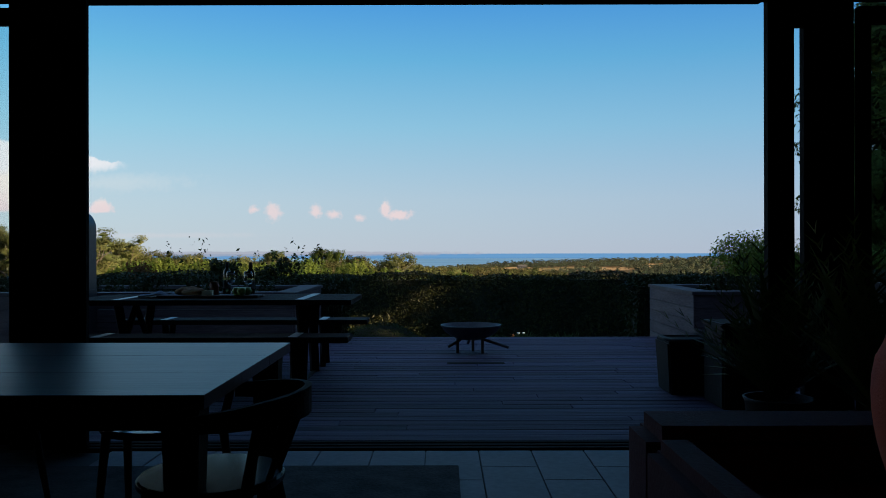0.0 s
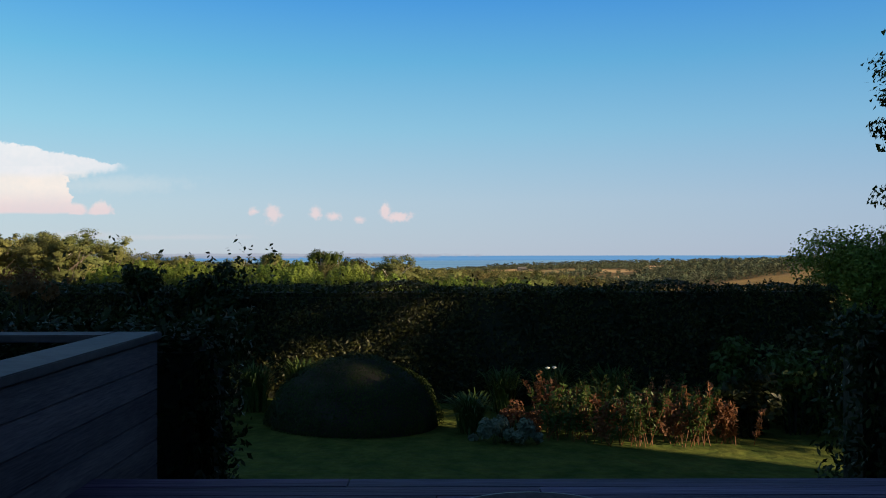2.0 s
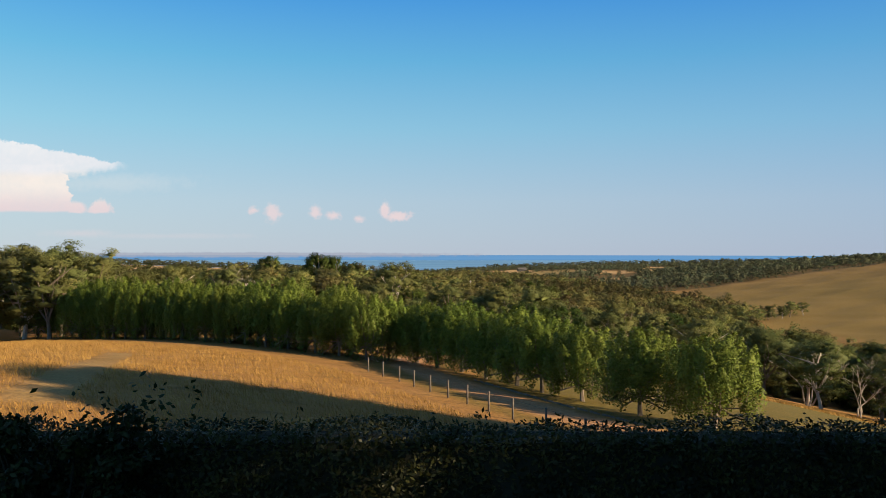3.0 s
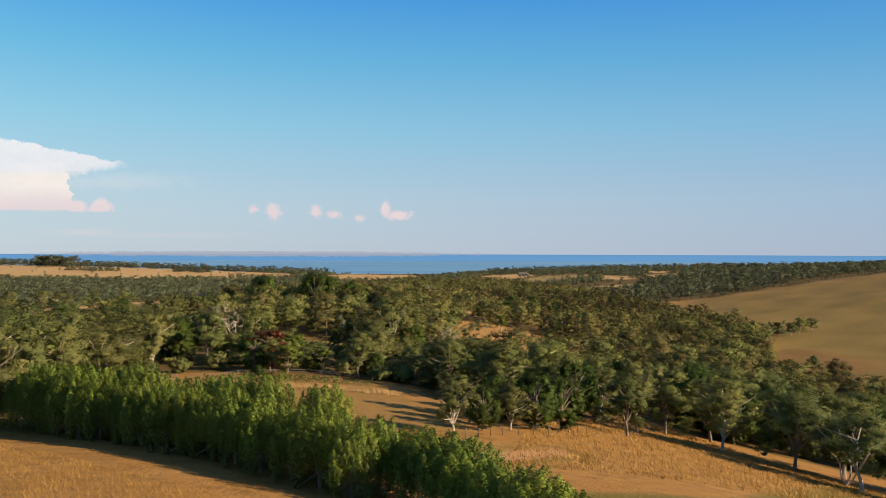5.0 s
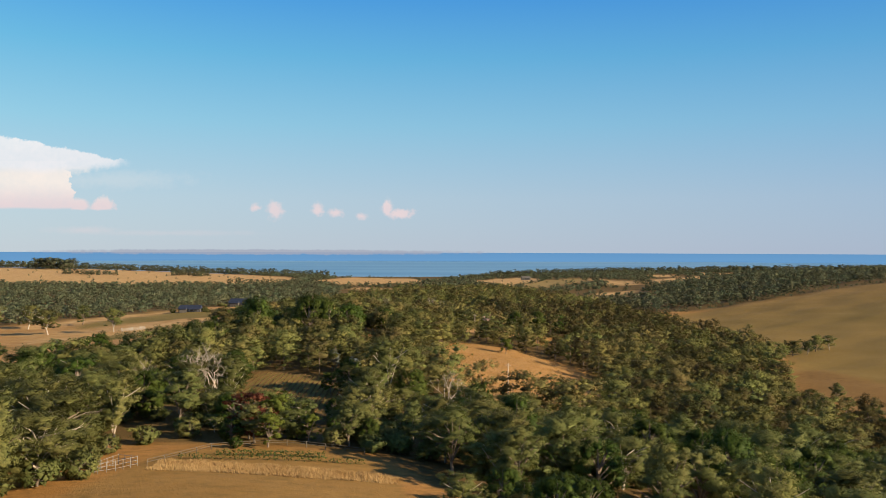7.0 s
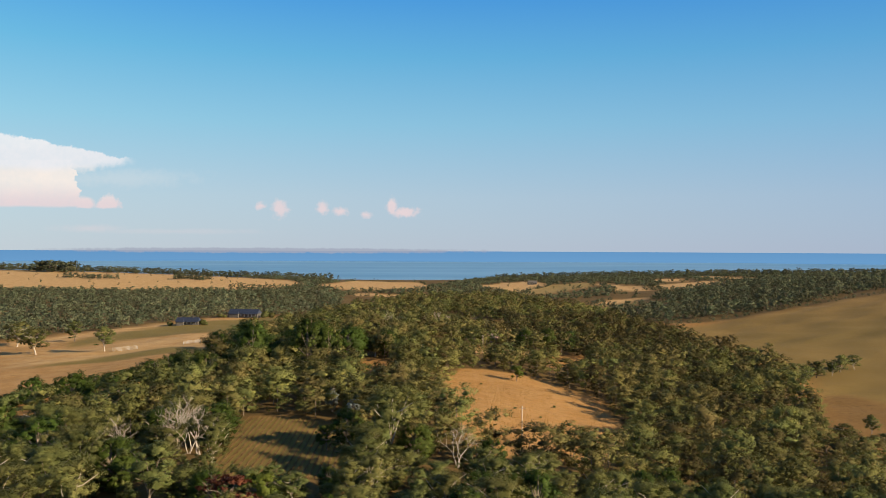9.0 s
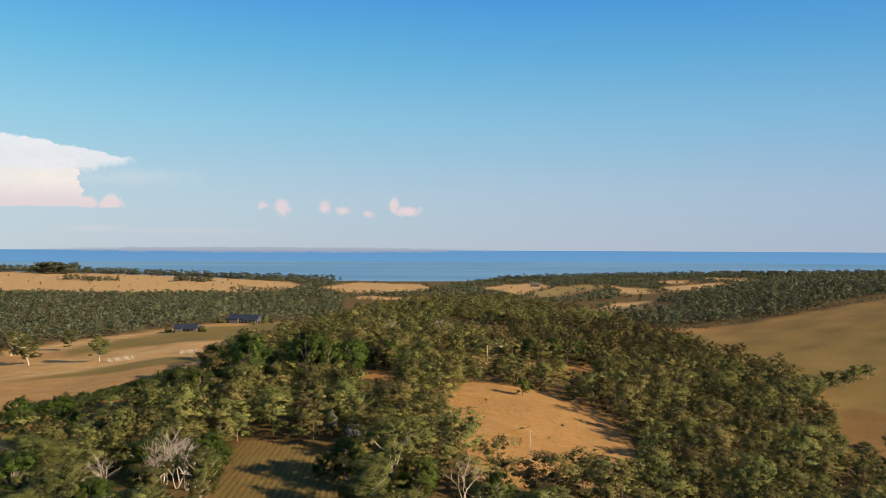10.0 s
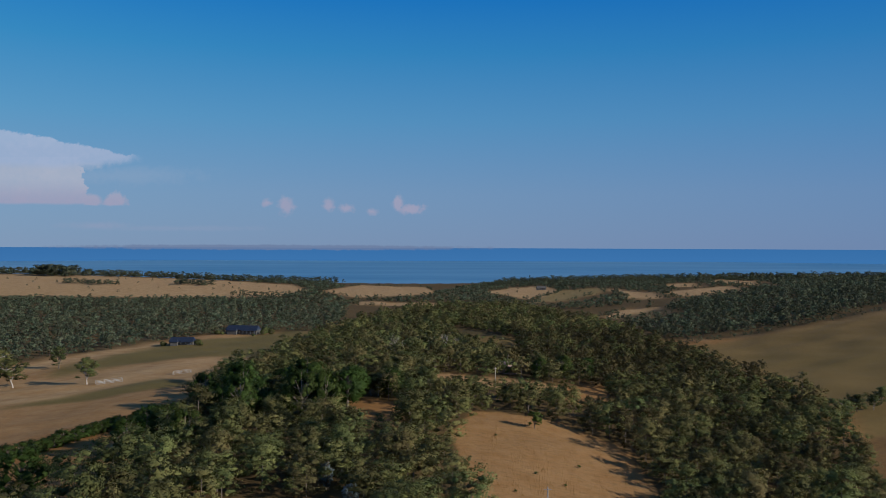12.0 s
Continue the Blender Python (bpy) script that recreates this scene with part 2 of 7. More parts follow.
M_LEATHER = material("brown_leather", (0.110, 0.032, 0.044), (0.165, 0.055, 0.070), 3.0, 0.8, 0.3, 70.0, spec=0.15)
M_FABRIC = material("grey_upholstery", (0.035, 0.035, 0.0385), (0.063, 0.063, 0.063), 6.0, 0.95, 0.4, 200.0)
M_RED = material("orange_red_cloth", (0.55, 0.06, 0.03), (0.70, 0.12, 0.06), 5.0, 0.9, 0.4, 160.0)
M_WHITE = material("white_canvas", (0.558, 0.576, 0.594), (0.666, 0.675, 0.684), 4.0, 0.9, 0.3, 120.0)
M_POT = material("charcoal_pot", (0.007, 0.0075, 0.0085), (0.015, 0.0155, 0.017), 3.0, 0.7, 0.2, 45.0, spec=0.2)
M_BARK = material("grey_brown_bark", (0.11, 0.085, 0.065), (0.26, 0.21, 0.165), 1.2, 0.95, 0.6, 9.0, stretch=(1, 1, 0.25))
M_PALEBARK = material("bleached_bare_wood", (0.30, 0.255, 0.21), (0.52, 0.46, 0.40), 1.0, 0.9, 0.4, 9.0, stretch=(1, 1, 0.3))
M_GUM = material("gum_leaves", (0.089, 0.110, 0.034), (0.175, 0.172, 0.056), 0.22, 0.6, 0, 2.0, vary=0.28, through_light=0.25, grain=0.2, spec=0.12)
M_GUMDARK = material("deep_green_leaves", (0.034, 0.056, 0.010), (0.066, 0.094, 0.016), 0.3, 0.6, 0, 3.0, vary=0.16, through_light=0.22, grain=0.2, spec=0.12)
M_ROWLEAF = material("fresh_green_leaves", (0.082, 0.126, 0.020), (0.168, 0.208, 0.034), 0.35, 0.5, 0, 2.0, vary=0.12, through_light=0.2, grain=0.28, spec=0.12)
M_RUSSET = material("russet_leaves", (0.1275, 0.051, 0.0255), (0.2125, 0.0935, 0.0425), 0.5, 0.7, 0, 3.0, vary=0.2, through_light=0.25, spec=0.12)
M_SILVER = material("silver_blue_leaves", (0.128, 0.16, 0.152), (0.24, 0.272, 0.264), 0.5, 0.6, 0, 3.0, vary=0.1, through_light=0.2)
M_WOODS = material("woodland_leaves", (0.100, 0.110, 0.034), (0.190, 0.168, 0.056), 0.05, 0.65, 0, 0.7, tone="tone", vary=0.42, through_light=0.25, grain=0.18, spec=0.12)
# Greyer and bluer than the near woods: distance haze is put into this colour.
M_FARWOODS = material("hazed_far_leaves", (0.088, 0.108, 0.060), (0.168, 0.182, 0.105), 0.03, 0.7, 0, 0.5, tone="tone", vary=0.36, through_light=0.2, grain=0.18, spec=0.12)
M_WOODBARK = material("woodland_bark", (0.108, 0.081, 0.063), (0.225, 0.18, 0.144), 0.5, 0.95, 0, 4.0)
M_HEDGE = material("clipped_hedge_leaves", (0.012, 0.016, 0.0042), (0.060, 0.062, 0.018), 1.2, 0.45, 0, 12.0, through_light=0.22, grain=0.4, spec=0.2)
M_BOX = material("box_hedge_leaves", (0.011, 0.020, 0.0042), (0.026, 0.038, 0.009), 1.2, 0.5, 0, 12.0, through_light=0.2, grain=0.35, spec=0.2)
M_DOME = material("clipped_dome_leaves", (0.014, 0.024, 0.004), (0.034, 0.052, 0.008), 1.0, 0.6, 0, 18.0, through_light=0.2, grain=0.35, spec=0.2)
M_STRAP = material("strap_leaves", (0.036, 0.062, 0.014), (0.088, 0.124, 0.028), 1.5, 0.45, 0, 20.0, through_light=0.3, spec=0.2)
M_RUST = material("rust_red_flower_stems", (0.120, 0.042, 0.018), (0.22, 0.10, 0.036), 2.0, 0.7, 0, 12.0, through_light=0.3)
M_SILVERBUSH = material("grey_green_leaves", (0.104, 0.13, 0.0845), (0.182, 0.2145, 0.143), 2.0, 0.7, 0, 14.0, through_light=0.2)
M_PETAL = material("pale_petals", (0.7, 0.7, 0.66), (0.82, 0.8, 0.76), 4.0, 0.8, 0, 20.0, through_light=0.2)
M_HAY = material("dry_grass_blades", (0.240, 0.125, 0.026), (0.440, 0.265, 0.072), 0.35, 0.8, 0, 1.6, through_light=0.3, grain=0.2)
M_STRAW = material("pale_straw", (0.330, 0.205, 0.080), (0.480, 0.330, 0.150), 0.12, 0.8, 0, 1.2, through_light=0.3)
M_STUBBLE = material("brown_stubble", (0.135, 0.080, 0.032), (0.200, 0.122, 0.050), 0.3, 0.85, 0, 2.0, grain=0.2)
M_POST = material("weathered_fence_post", (0.0765, 0.06375, 0.051), (0.1785, 0.153, 0.1275), 4.0, 0.9, 0.4, 30.0)
M_FRESH = material("bright_green_leaves", (0.060, 0.085, 0.014), (0.130, 0.155, 0.028), 0.4, 0.6, 0, 3.0, vary=0.15, through_light=0.25, spec=0.12)
M_RAIL = material("silvered_rail", (0.36, 0.34, 0.31), (0.55, 0.52, 0.49), 4.0, 0.8, 0.3, 30.0)
M_OLDRAIL = material("silvered_timber", (0.17, 0.155, 0.14), (0.30, 0.28, 0.26), 4.0, 0.8, 0.3, 30.0)
M_ROOF = material("dark_blue_roof_metal", (0.024, 0.0304, 0.052), (0.044, 0.052, 0.08), 0.6, 0.4, 0.1, 12.0, metal=0.3)
M_HOUSEWALL = material("grey_render", (0.07, 0.066, 0.062), (0.12, 0.11, 0.10), 0.8, 0.9, 0.1, 12.0)
M_PINKWALL = material("dusty_pink_render", (0.375, 0.2475, 0.195), (0.45, 0.315, 0.255), 0.8, 0.9, 0.1, 12.0)
M_SOIL = material("planting_soil", (0.021, 0.0154, 0.0105), (0.042, 0.0315, 0.021), 4.0, 0.95, 0.5, 40.0)


def water_material():
    m = material("sea_water", (0.085, 0.222, 0.400), (0.175, 0.325, 0.490), 0.0022, 0.55, 0.0, 0.02, stretch=(0.35, 1.6, 1), spec=0.25)
    return m


M_SEA = water_material()


def ground_material():
    """Dry pasture, green grass, woodland litter and gravel, by the land cover laid on the sheet."""
    m = bpy.data.materials.new("pasture_and_litter")
    m.use_nodes = True
    nt = m.node_tree
    n, l = nt.nodes, nt.links
    p = n["Principled BSDF"]
    p.inputs["Roughness"].default_value, p.inputs["Specular IOR Level"].default_value = 0.95, 0.1
    tc = n.new("ShaderNodeTexCoord")

    def tex(scale, detail=5, stretch=None):
        t = n.new("ShaderNodeTexNoise")
        t.inputs["Scale"].default_value, t.inputs["Detail"].default_value = scale, detail
        if stretch:
            mp = n.new("ShaderNodeMapping")
            mp.inputs["Scale"].default_value = stretch
            l.new(tc.outputs["Object"], mp.inputs[0]), l.new(mp.outputs[0], t.inputs["Vector"])
        else:
            l.new(tc.outputs["Object"], t.inputs["Vector"])
        r = n.new("ShaderNodeMapRange")
        r.inputs[1].default_value, r.inputs[2].default_value = 0.3, 0.7
        l.new(t.outputs[0], r.inputs[0])
        return r.outputs[0]

    def blend(fac, a, b):
        x = n.new("ShaderNodeMix")
        x.data_type = "RGBA"
        l.new(fac, x.inputs[0])
        for i, v in ((6, a), (7, b)):
            if isinstance(v, tuple):
                x.inputs[i].default_value = (*v, 1)
            else:
                l.new(v, x.inputs[i])
        return x.outputs[2]

    def cover(name):
        a = n.new("ShaderNodeAttribute")
        a.attribute_name = name
        return a.outputs["Fac"]

    def calc_power(v):
        m = n.new("ShaderNodeMath")
        m.operation = "POWER"
        m.inputs[1].default_value = 2.6
        l.new(v, m.inputs[0])
        return m.outputs[0]

    mid, fine = tex(0.14), tex(2.2)
    streak = tex(0.22, 4, (0.25, 1.2, 1))
    dry = blend(mid, (0.290, 0.142, 0.036), (0.425, 0.235, 0.075))
    dry = blend(streak, dry, (0.330, 0.168, 0.052))
    dry = blend(tex(0.55, 6, (0.8, 1.3, 1)), dry, blend(mid, dry, (0.30, 0.162, 0.060)))
    tufts = tex(0.42, 8, (1.0, 1.5, 1))
    dry = blend(calc_power(tufts), dry, (0.205, 0.112, 0.036))
    pale = blend(mid, (0.38, 0.230, 0.095), (0.50, 0.330, 0.150))
    green = blend(fine, (0.040, 0.062, 0.010), (0.095, 0.105, 0.020))
    olive = blend(tex(0.022, 6, (0.7, 1.1, 1)), (0.148, 0.113, 0.033), (0.212, 0.151, 0.049))
    litter = blend(fine, (0.036, 0.034, 0.014), (0.100, 0.074, 0.030))
    gravel = blend(fine, (0.34, 0.175, 0.080), (0.46, 0.265, 0.135))
    col = dry
    for name, c in (("pale", pale), ("olive", olive), ("green", green), ("litter", litter), ("gravel", gravel)):
        col = blend(cover(name), col, c)
    g = n.new("ShaderNodeMix")
    g.data_type, g.blend_type = "RGBA", "MULTIPLY"
    g.inputs[0].default_value = 0.5
    l.new(col, g.inputs[6])
    l.new(blend(tex(7.0, 6), (0.45, 0.45, 0.45), (1.25, 1.25, 1.25)), g.inputs[7])
    l.new(g.outputs[2], p.inputs["Base Color"])
    b = n.new("ShaderNodeBump")
    b.inputs["Strength"].default_value, b.inputs["Distance"].default_value = 0.3, 0.2
    l.new(fine, b.inputs["Height"])
    l.new(b.outputs[0], p.inputs["Normal"])
    return m


M_GROUND = ground_material()


# ---------------------------------------------------------------- mesh helpers
def mesh_of(name, verts, faces, mat_):
    me = bpy.data.meshes.new(name)
    me.from_pydata([tuple(v) for v in verts], [], [tuple(f) for f in faces])
    me.materials.append(mat_)
    me.update()
    return me


def quads_mesh(name, V, mat_, tone=None):
    """One mesh out of an array of loose four-cornered leaves."""
    V = np.asarray(V, np.float32).reshape(-1, 3)
    k = len(V)
    me = bpy.data.meshes.new(name)
    me.vertices.add(k)
    me.vertices.foreach_set("co", V.ravel())
    me.loops.add(k)
    me.loops.foreach_set("vertex_index", np.arange(k, dtype=np.int32))
    me.polygons.add(k // 4)
    me.polygons.foreach_set("loop_start", np.arange(0, k, 4, dtype=np.int32))
    me.materials.append(mat_)
    if tone is not None:
        at = me.attributes.new("tone", "FLOAT", "POINT")
        at.data.foreach_set("value", np.asarray(tone, np.float32))
    me.update(calc_edges=True)
    return me


def ball():
    """The corners of a small eight-sided shell, each face with corners of its own."""
    a = np.array(((1, 0, 0), (0, 1, 0), (-1, 0, 0), (0, -1, 0)), float)
    out = []
    for k in range(4):
        p, q = a[k], a[(k + 1) % 4]
        out += [p, q, np.array((0, 0, 1.0)), q, p, np.array((0, 0, -1.0))]
    return np.array(out)


BALL = ball()


def foliage_mesh(name, C, R, rng, n, leaf, mat_, flat=0.52, fill=0.5, aspect=1.5, sub=6, arrays=False):
    """A crown: boughs at C with radii R, each a bunch of smaller uneven tufts over a twiggy heart; n pointed leaf sprays make up the tufts."""
    C, R = np.asarray(C, float), np.asarray(R, float)
    B = BALL
    k = len(C)
    wob = rng.uniform(0.7, 1.25, (k, len(B)))
    T = (C[:, None, :] + B[None] * wob[:, :, None] * np.array((1, 1, flat)) * (R * fill)[:, None, None] - np.array((0, 0, 0.12)) * R[:, None, None]).reshape(-1, 3)
    mid = C.mean(0) * np.array((1, 1, 0.8))
    out = C - mid
    out /= np.linalg.norm(out, axis=1, keepdims=True) + 1e-9
    TN = (0.6 * B[None] + 0.6 * out[:, None, :]).reshape(-1, 3)
    # tufts sit round the upper side of each bough
    d = rng.normal(0, 1, (k, sub, 3)) + 0.55 * out[:, None, :] + np.array((0, 0, 0.35))
    d /= np.linalg.norm(d, axis=2, keepdims=True)
    S = (C[:, None, :] + d * np.array((1.15, 1.15, flat)) * (R[:, None] * rng.uniform(0.45, 1.0, (k, sub)))[:, :, None]).reshape(-1, 3)
    r = (R[:, None] * rng.uniform(0.3, 0.55, (k, sub))).ravel()
    d = d.reshape(-1, 3)
    up = np.repeat(out, sub, 0)
    i = rng.choice(len(S), n, p=r ** 2 / (r ** 2).sum())
    o = rng.normal(0, 1, (n, 3))
    o /= np.linalg.norm(o, axis=1, keepdims=True)
    P = S[i] + o * np.array((1.2, 1.2, 0.62)) * (r[i] * rng.uniform(0.15, 1.12, n) ** 0.6)[:, None]
    N = 0.3 * o + 0.62 * d[i] + 0.85 * up[i] + np.array((0, 0, 0.05))
    LN = N + rng.normal(0, 0.1, N.shape)
    L = leaves(rng, P, N, leaf, aspect, 0.7).reshape(-1, 4, 3)[:, :3].copy()
    L[:, 1] = L[:, 1] * 2 - (L[:, 0] + L[:, 2]) / 2
    g = np.cross(L[:, 1] - L[:, 0], L[:, 2] - L[:, 0])
    turn = (g * LN).sum(1) < 0
    L[turn] = L[turn][:, ::-1]
    V, NN = np.concatenate([T, L.reshape(-1, 3)]), np.concatenate([TN, np.repeat(LN, 3, 0)])
    NN = NN / (np.linalg.norm(NN, axis=1, keepdims=True) + 1e-9)
    if arrays:
        return V, NN, len(V)
    return loose_mesh(name, V, NN, len(V), mat_)


def loose_mesh(name, V, N, corners, mat_, tone=None):
    """Loose triangles (the first corners) and then loose four-cornered leaves, with soft directions for their shading."""
    k = len(V)
    me = bpy.data.meshes.new(name)
    me.vertices.add(k)
    me.vertices.foreach_set("co", V.astype(np.float32).ravel())
    me.loops.add(k)
    me.loops.foreach_set("vertex_index", np.arange(k, dtype=np.int32))
    starts = np.concatenate([np.arange(0, corners, 3), np.arange(corners, k, 4)]).astype(np.int32)
    me.polygons.add(len(starts))
    me.polygons.foreach_set("loop_start", starts)
    me.polygons.foreach_set("use_smooth", np.ones(len(starts), bool))
    me.materials.append(mat_)
    if tone is not None:
        at = me.attributes.new("tone", "FLOAT", "POINT")
        at.data.foreach_set("value", np.asarray(tone, np.float32))
    me.update(calc_edges=True)
    me.normals_split_custom_set_from_vertices(N.astype(np.float32))
    return me


def part(name, data, parent, label="", at=None):
    """A bmesh or a mesh as one object under a thing or a part."""
    ob = new(name, data)
    ob.parent = parent
    if at is not None:
        ob.matrix_basis = at
    if label:
        ob["label"] = label
    return ob


def thing(name, at, label, category, group="", kind=""):
    ob = new(name)
    ob.empty_display_size = 0.2
    ob.matrix_basis = at
    return tagged(ob, label, category, group, kind)


def bm_mesh(name, bm, mat_, smooth=False):
    me = bpy.data.meshes.new(name)
    if smooth:
        for f in bm.faces:
            f.smooth = True
    bm.to_mesh(me)
    bm.free()
    me.materials.append(mat_)
    return me


def box(name, lo, hi, mat_, bevel=0.004, taper=None):
    """A block from corner to corner with softened edges; taper: how much narrower its foot is."""
    bm = bmesh.new()
    bmesh.ops.create_cube(bm, size=1.0)
    for v in bm.verts:
        for i in range(3):
            v.co[i] = lo[i] if v.co[i] < 0 else hi[i]
    if taper:
        cx, cy = (lo[0] + hi[0]) / 2, (lo[1] + hi[1]) / 2
        for v in bm.verts:
            if v.co.z < (lo[2] + hi[2]) / 2:
                v.co.x, v.co.y = cx + (v.co.x - cx) * taper, cy + (v.co.y - cy) * taper
    if bevel:
        bmesh.ops.bevel(bm, geom=bm.edges[:], offset=bevel, segments=2, affect="EDGES", clamp_overlap=True)
    return bm_mesh(name, bm, mat_)


def lathe(name, profile, mat_, seg=32):
    """A round thing from (radius, height) pairs."""
    verts, faces = [], []
    for r, z in profile:
        for i in range(seg):
            a = 2 * math.pi * i / seg
            verts.append((r * math.cos(a), r * math.sin(a), z))
    for j in range(len(profile) - 1):
        for i in range(seg):
            k = (i + 1) % seg
            faces.append((j * seg + i, j * seg + k, (j + 1) * seg + k, (j + 1) * seg + i))
    me = mesh_of(name, verts, faces, mat_)
    for f in me.polygons:
        f.use_smooth = True
    return me


def tube(path, radii, seg=6):
    """Vertices and faces of a tapering round limb along a path."""
    verts, faces = [], []
    pts = [Vector(p) for p in path]
    for i, p in enumerate(pts):
        d = (pts[min(i + 1, len(pts) - 1)] - pts[max(i - 1, 0)]).normalized()
        s = d.cross(Vector((0.31, 0.95, 0.12))).normalized()
        t = d.cross(s)
        for k in range(seg):
            a = 2 * math.pi * k / seg
            verts.append(p + (s * math.cos(a) + t * math.sin(a)) * radii[i])
    for i in range(len(pts) - 1):
        for k in range(seg):
            k2 = (k + 1) % seg
            faces.append((i * seg + k, i * seg + k2, (i + 1) * seg + k2, (i + 1) * seg + k))
    faces.append(tuple(range(seg))[::-1])
    faces.append(tuple((len(pts) - 1) * seg + k for k in range(seg)))
    return verts, faces


def tubes_mesh(name, limbs, mat_, seg=6):
    V, F = [], []
    for path, radii in limbs:
        v, f = tube(path, radii, seg)
        F += [tuple(i + len(V) for i in g) for g in f]
        V += v
    return mesh_of(name, V, F, mat_)


def leaves(rng, P, N, size, aspect=2.2, jitter=0.8):
    """Four-cornered leaves at the points P that lean towards the directions N."""
    k = len(P)
    n = N + rng.normal(0, jitter, (k, 3))
    n /= np.linalg.norm(n, axis=1, keepdims=True) + 1e-9
    r = rng.normal(0, 1, (k, 3))
    a = np.cross(n, r)
    a /= np.linalg.norm(a, axis=1, keepdims=True) + 1e-9
    b = np.cross(n, a)
    s = size * rng.uniform(0.6, 1.35, (k, 1))
    L, W = a * s, b * s / aspect
    fold = n * s * 0.12
    return np.stack([P - L, P - W + fold, P + L, P + W + fold], 1).reshape(-1, 3)


def clumps(rng, C, R, count, flat=0.7, inner=0.35):
    """Points spread through clumps round C with radii R, thicker towards their outside; and their outward directions."""
    i = rng.integers(0, len(C), count)
    d = rng.normal(0, 1, (count, 3))
    d /= np.linalg.norm(d, axis=1, keepdims=True)
    d[:, 2] *= flat
    q = rng.uniform(inner, 1.0, (count, 1)) ** 0.6
    P = C[i] + d * q * R[i][:, None]
    d[:, 2] += 0.35
    return P, d


# ---------------------------------------------------------------- the lie of the land
LAND = ((-2.3, -2.2, -2.4, -3.0, -0.7, -1.1, -3.1, -4.1, -3.5), (-6.6, -4.4, -2.2, -0.7, -4.5, -5.3, -7.7, -12.1, -17.8),
        (-12.8, -8.9, -5.9, -4.8, -7.3, -9.5, -15.7, -22.7, -30.1), (-18.6, -14.7, -11.1, -9.6, -10.5, -18.0, -27.0, -32.7, -35.7),
        (-23.0, -21.2, -16.9, -12.3, -18.1, -29.2, -38.9, -40.5, -36.6), (-25.7, -26.8, -23.8, -16.2, -19.6, -37.2, -45.4, -41.8, -32.7),
        (-29.2, -30.0, -28.5, -21.7, -20.2, -40.8, -41.7, -31.3, -21.4), (-31.8, -33.0, -34.0, -32.1, -34.1, -42.4, -25.2, -3.0, 1.0),
        (-32.0, -33.0, -34.0, -34.0, -36.3, -34.3, -15.0, -1.0, 3.0), (-20.0, -21.0, -25.0, -34.5, -38.0, -29.0, -26.1, -24.3, -18.7),
        (-16.7, -22.0, -30.0, -56.9, -58.2, -38.4, -28.3, -21.3, -10.6))
LAND = np.array(LAND)
SEA_Z = -50.0


def spline(d):
    d = np.abs(d)
    return np.where(d < 0.5, 0.75 - d * d, np.where(d < 1.5, 0.5 * (1.5 - d) ** 2, 0))


def height(x, y):
    """The land's height: a garden terrace by the house, then hills and hollows down to the sea."""
    x, y = np.atleast_1d(np.asarray(x, float)), np.atleast_1d(np.asarray(y, float))
    far = np.clip(y, 12, 2900) + 60
    v, u = (np.log(far) - 4.25) / 0.36, (np.clip(x / far, -0.8, 0.8) + 0.8) / 0.2
    bv, bu = spline(v[:, None] - np.arange(11)), spline(u[:, None] - np.arange(9))
    bv /= bv.sum(1, keepdims=True) + 1e-12
    bu /= bu.sum(1, keepdims=True) + 1e-12
    h = np.einsum("ki,ij,kj->k", bv, LAND, bu)
    k = np.clip((y - 26) / 12, 0, 1)
    k = k * k * (3 - 2 * k)
    h = (-2.3 - 0.03 * np.clip(x, -20, 30)) * (1 - k) + h * k
    rough = np.sin(x * 0.11 + 1.3 * np.sin(y * 0.07)) * np.sin(y * 0.09 + 0.6) * 0.16
    h = h + rough * np.clip((y - 40) / 60, 0, 1) * np.clip(y / 150, 0.6, 6)
    sunk = np.clip((y - 1960) / 180, 0, 1)
    return h * (1 - sunk) + np.minimum(h, -58) * sunk


def inside(x, y, poly):
    x, y = np.atleast_1d(x), np.atleast_1d(y)
    r = np.zeros(x.shape, bool)
    for (ax, ay), (bx, by) in zip(poly, poly[1:] + poly[:1]):
        c = (ay > y) != (by > y)
        r ^= c & (x < (bx - ax) * (y - ay) / (by - ay + 1e-12) + ax)
    return r


def near_line(x, y, line):
    """Distance to a broken line."""
    d = np.full(np.shape(x), 1e9)
    for (ax, ay), (bx, by) in zip(line, line[1:]):
        t = np.clip(((x - ax) * (bx - ax) + (y - ay) * (by - ay)) / ((bx - ax) ** 2 + (by - ay) ** 2), 0, 1)
        d = np.minimum(d, np.hypot(x - ax - t * (bx - ax), y - ay - t * (by - ay)))
    return d


WOOD_MID = [(-170, 205), (-56, 192), (-12, 192), (0, 168), (22, 170), (42, 202), (52, 184), (90, 165), (150, 190), (150, 330), (143, 372), (172, 465), (196, 545),
            (182, 680), (172, 780), (140, 980), (60, 1150), (-60, 1100), (-110, 800), (-112, 600), (-112, 470), (-98, 400), (-92, 330), (-100, 262), (-180, 240)]
CLEAR = [[(-57, 297), (-38, 297), (-24, 278), (-18, 247), (-28, 232), (-47, 227), (-55, 252)],
         [(4, 440), (37, 446), (62, 418), (60, 365), (55, 327), (48, 300), (5, 272), (1, 324), (-4, 392)],
         [(-50, 450), (-41, 455), (-24, 442), (-20, 383), (-37, 395)], [(-15, 538), (8, 547), (53, 543), (51, 518), (24, 502), (-14, 503)],
         [(53, 534), (80, 574), (73, 497), (51, 490)], [(-7, 908), (30, 850), (49, 808), (43, 690), (20, 700), (-5, 770)]]
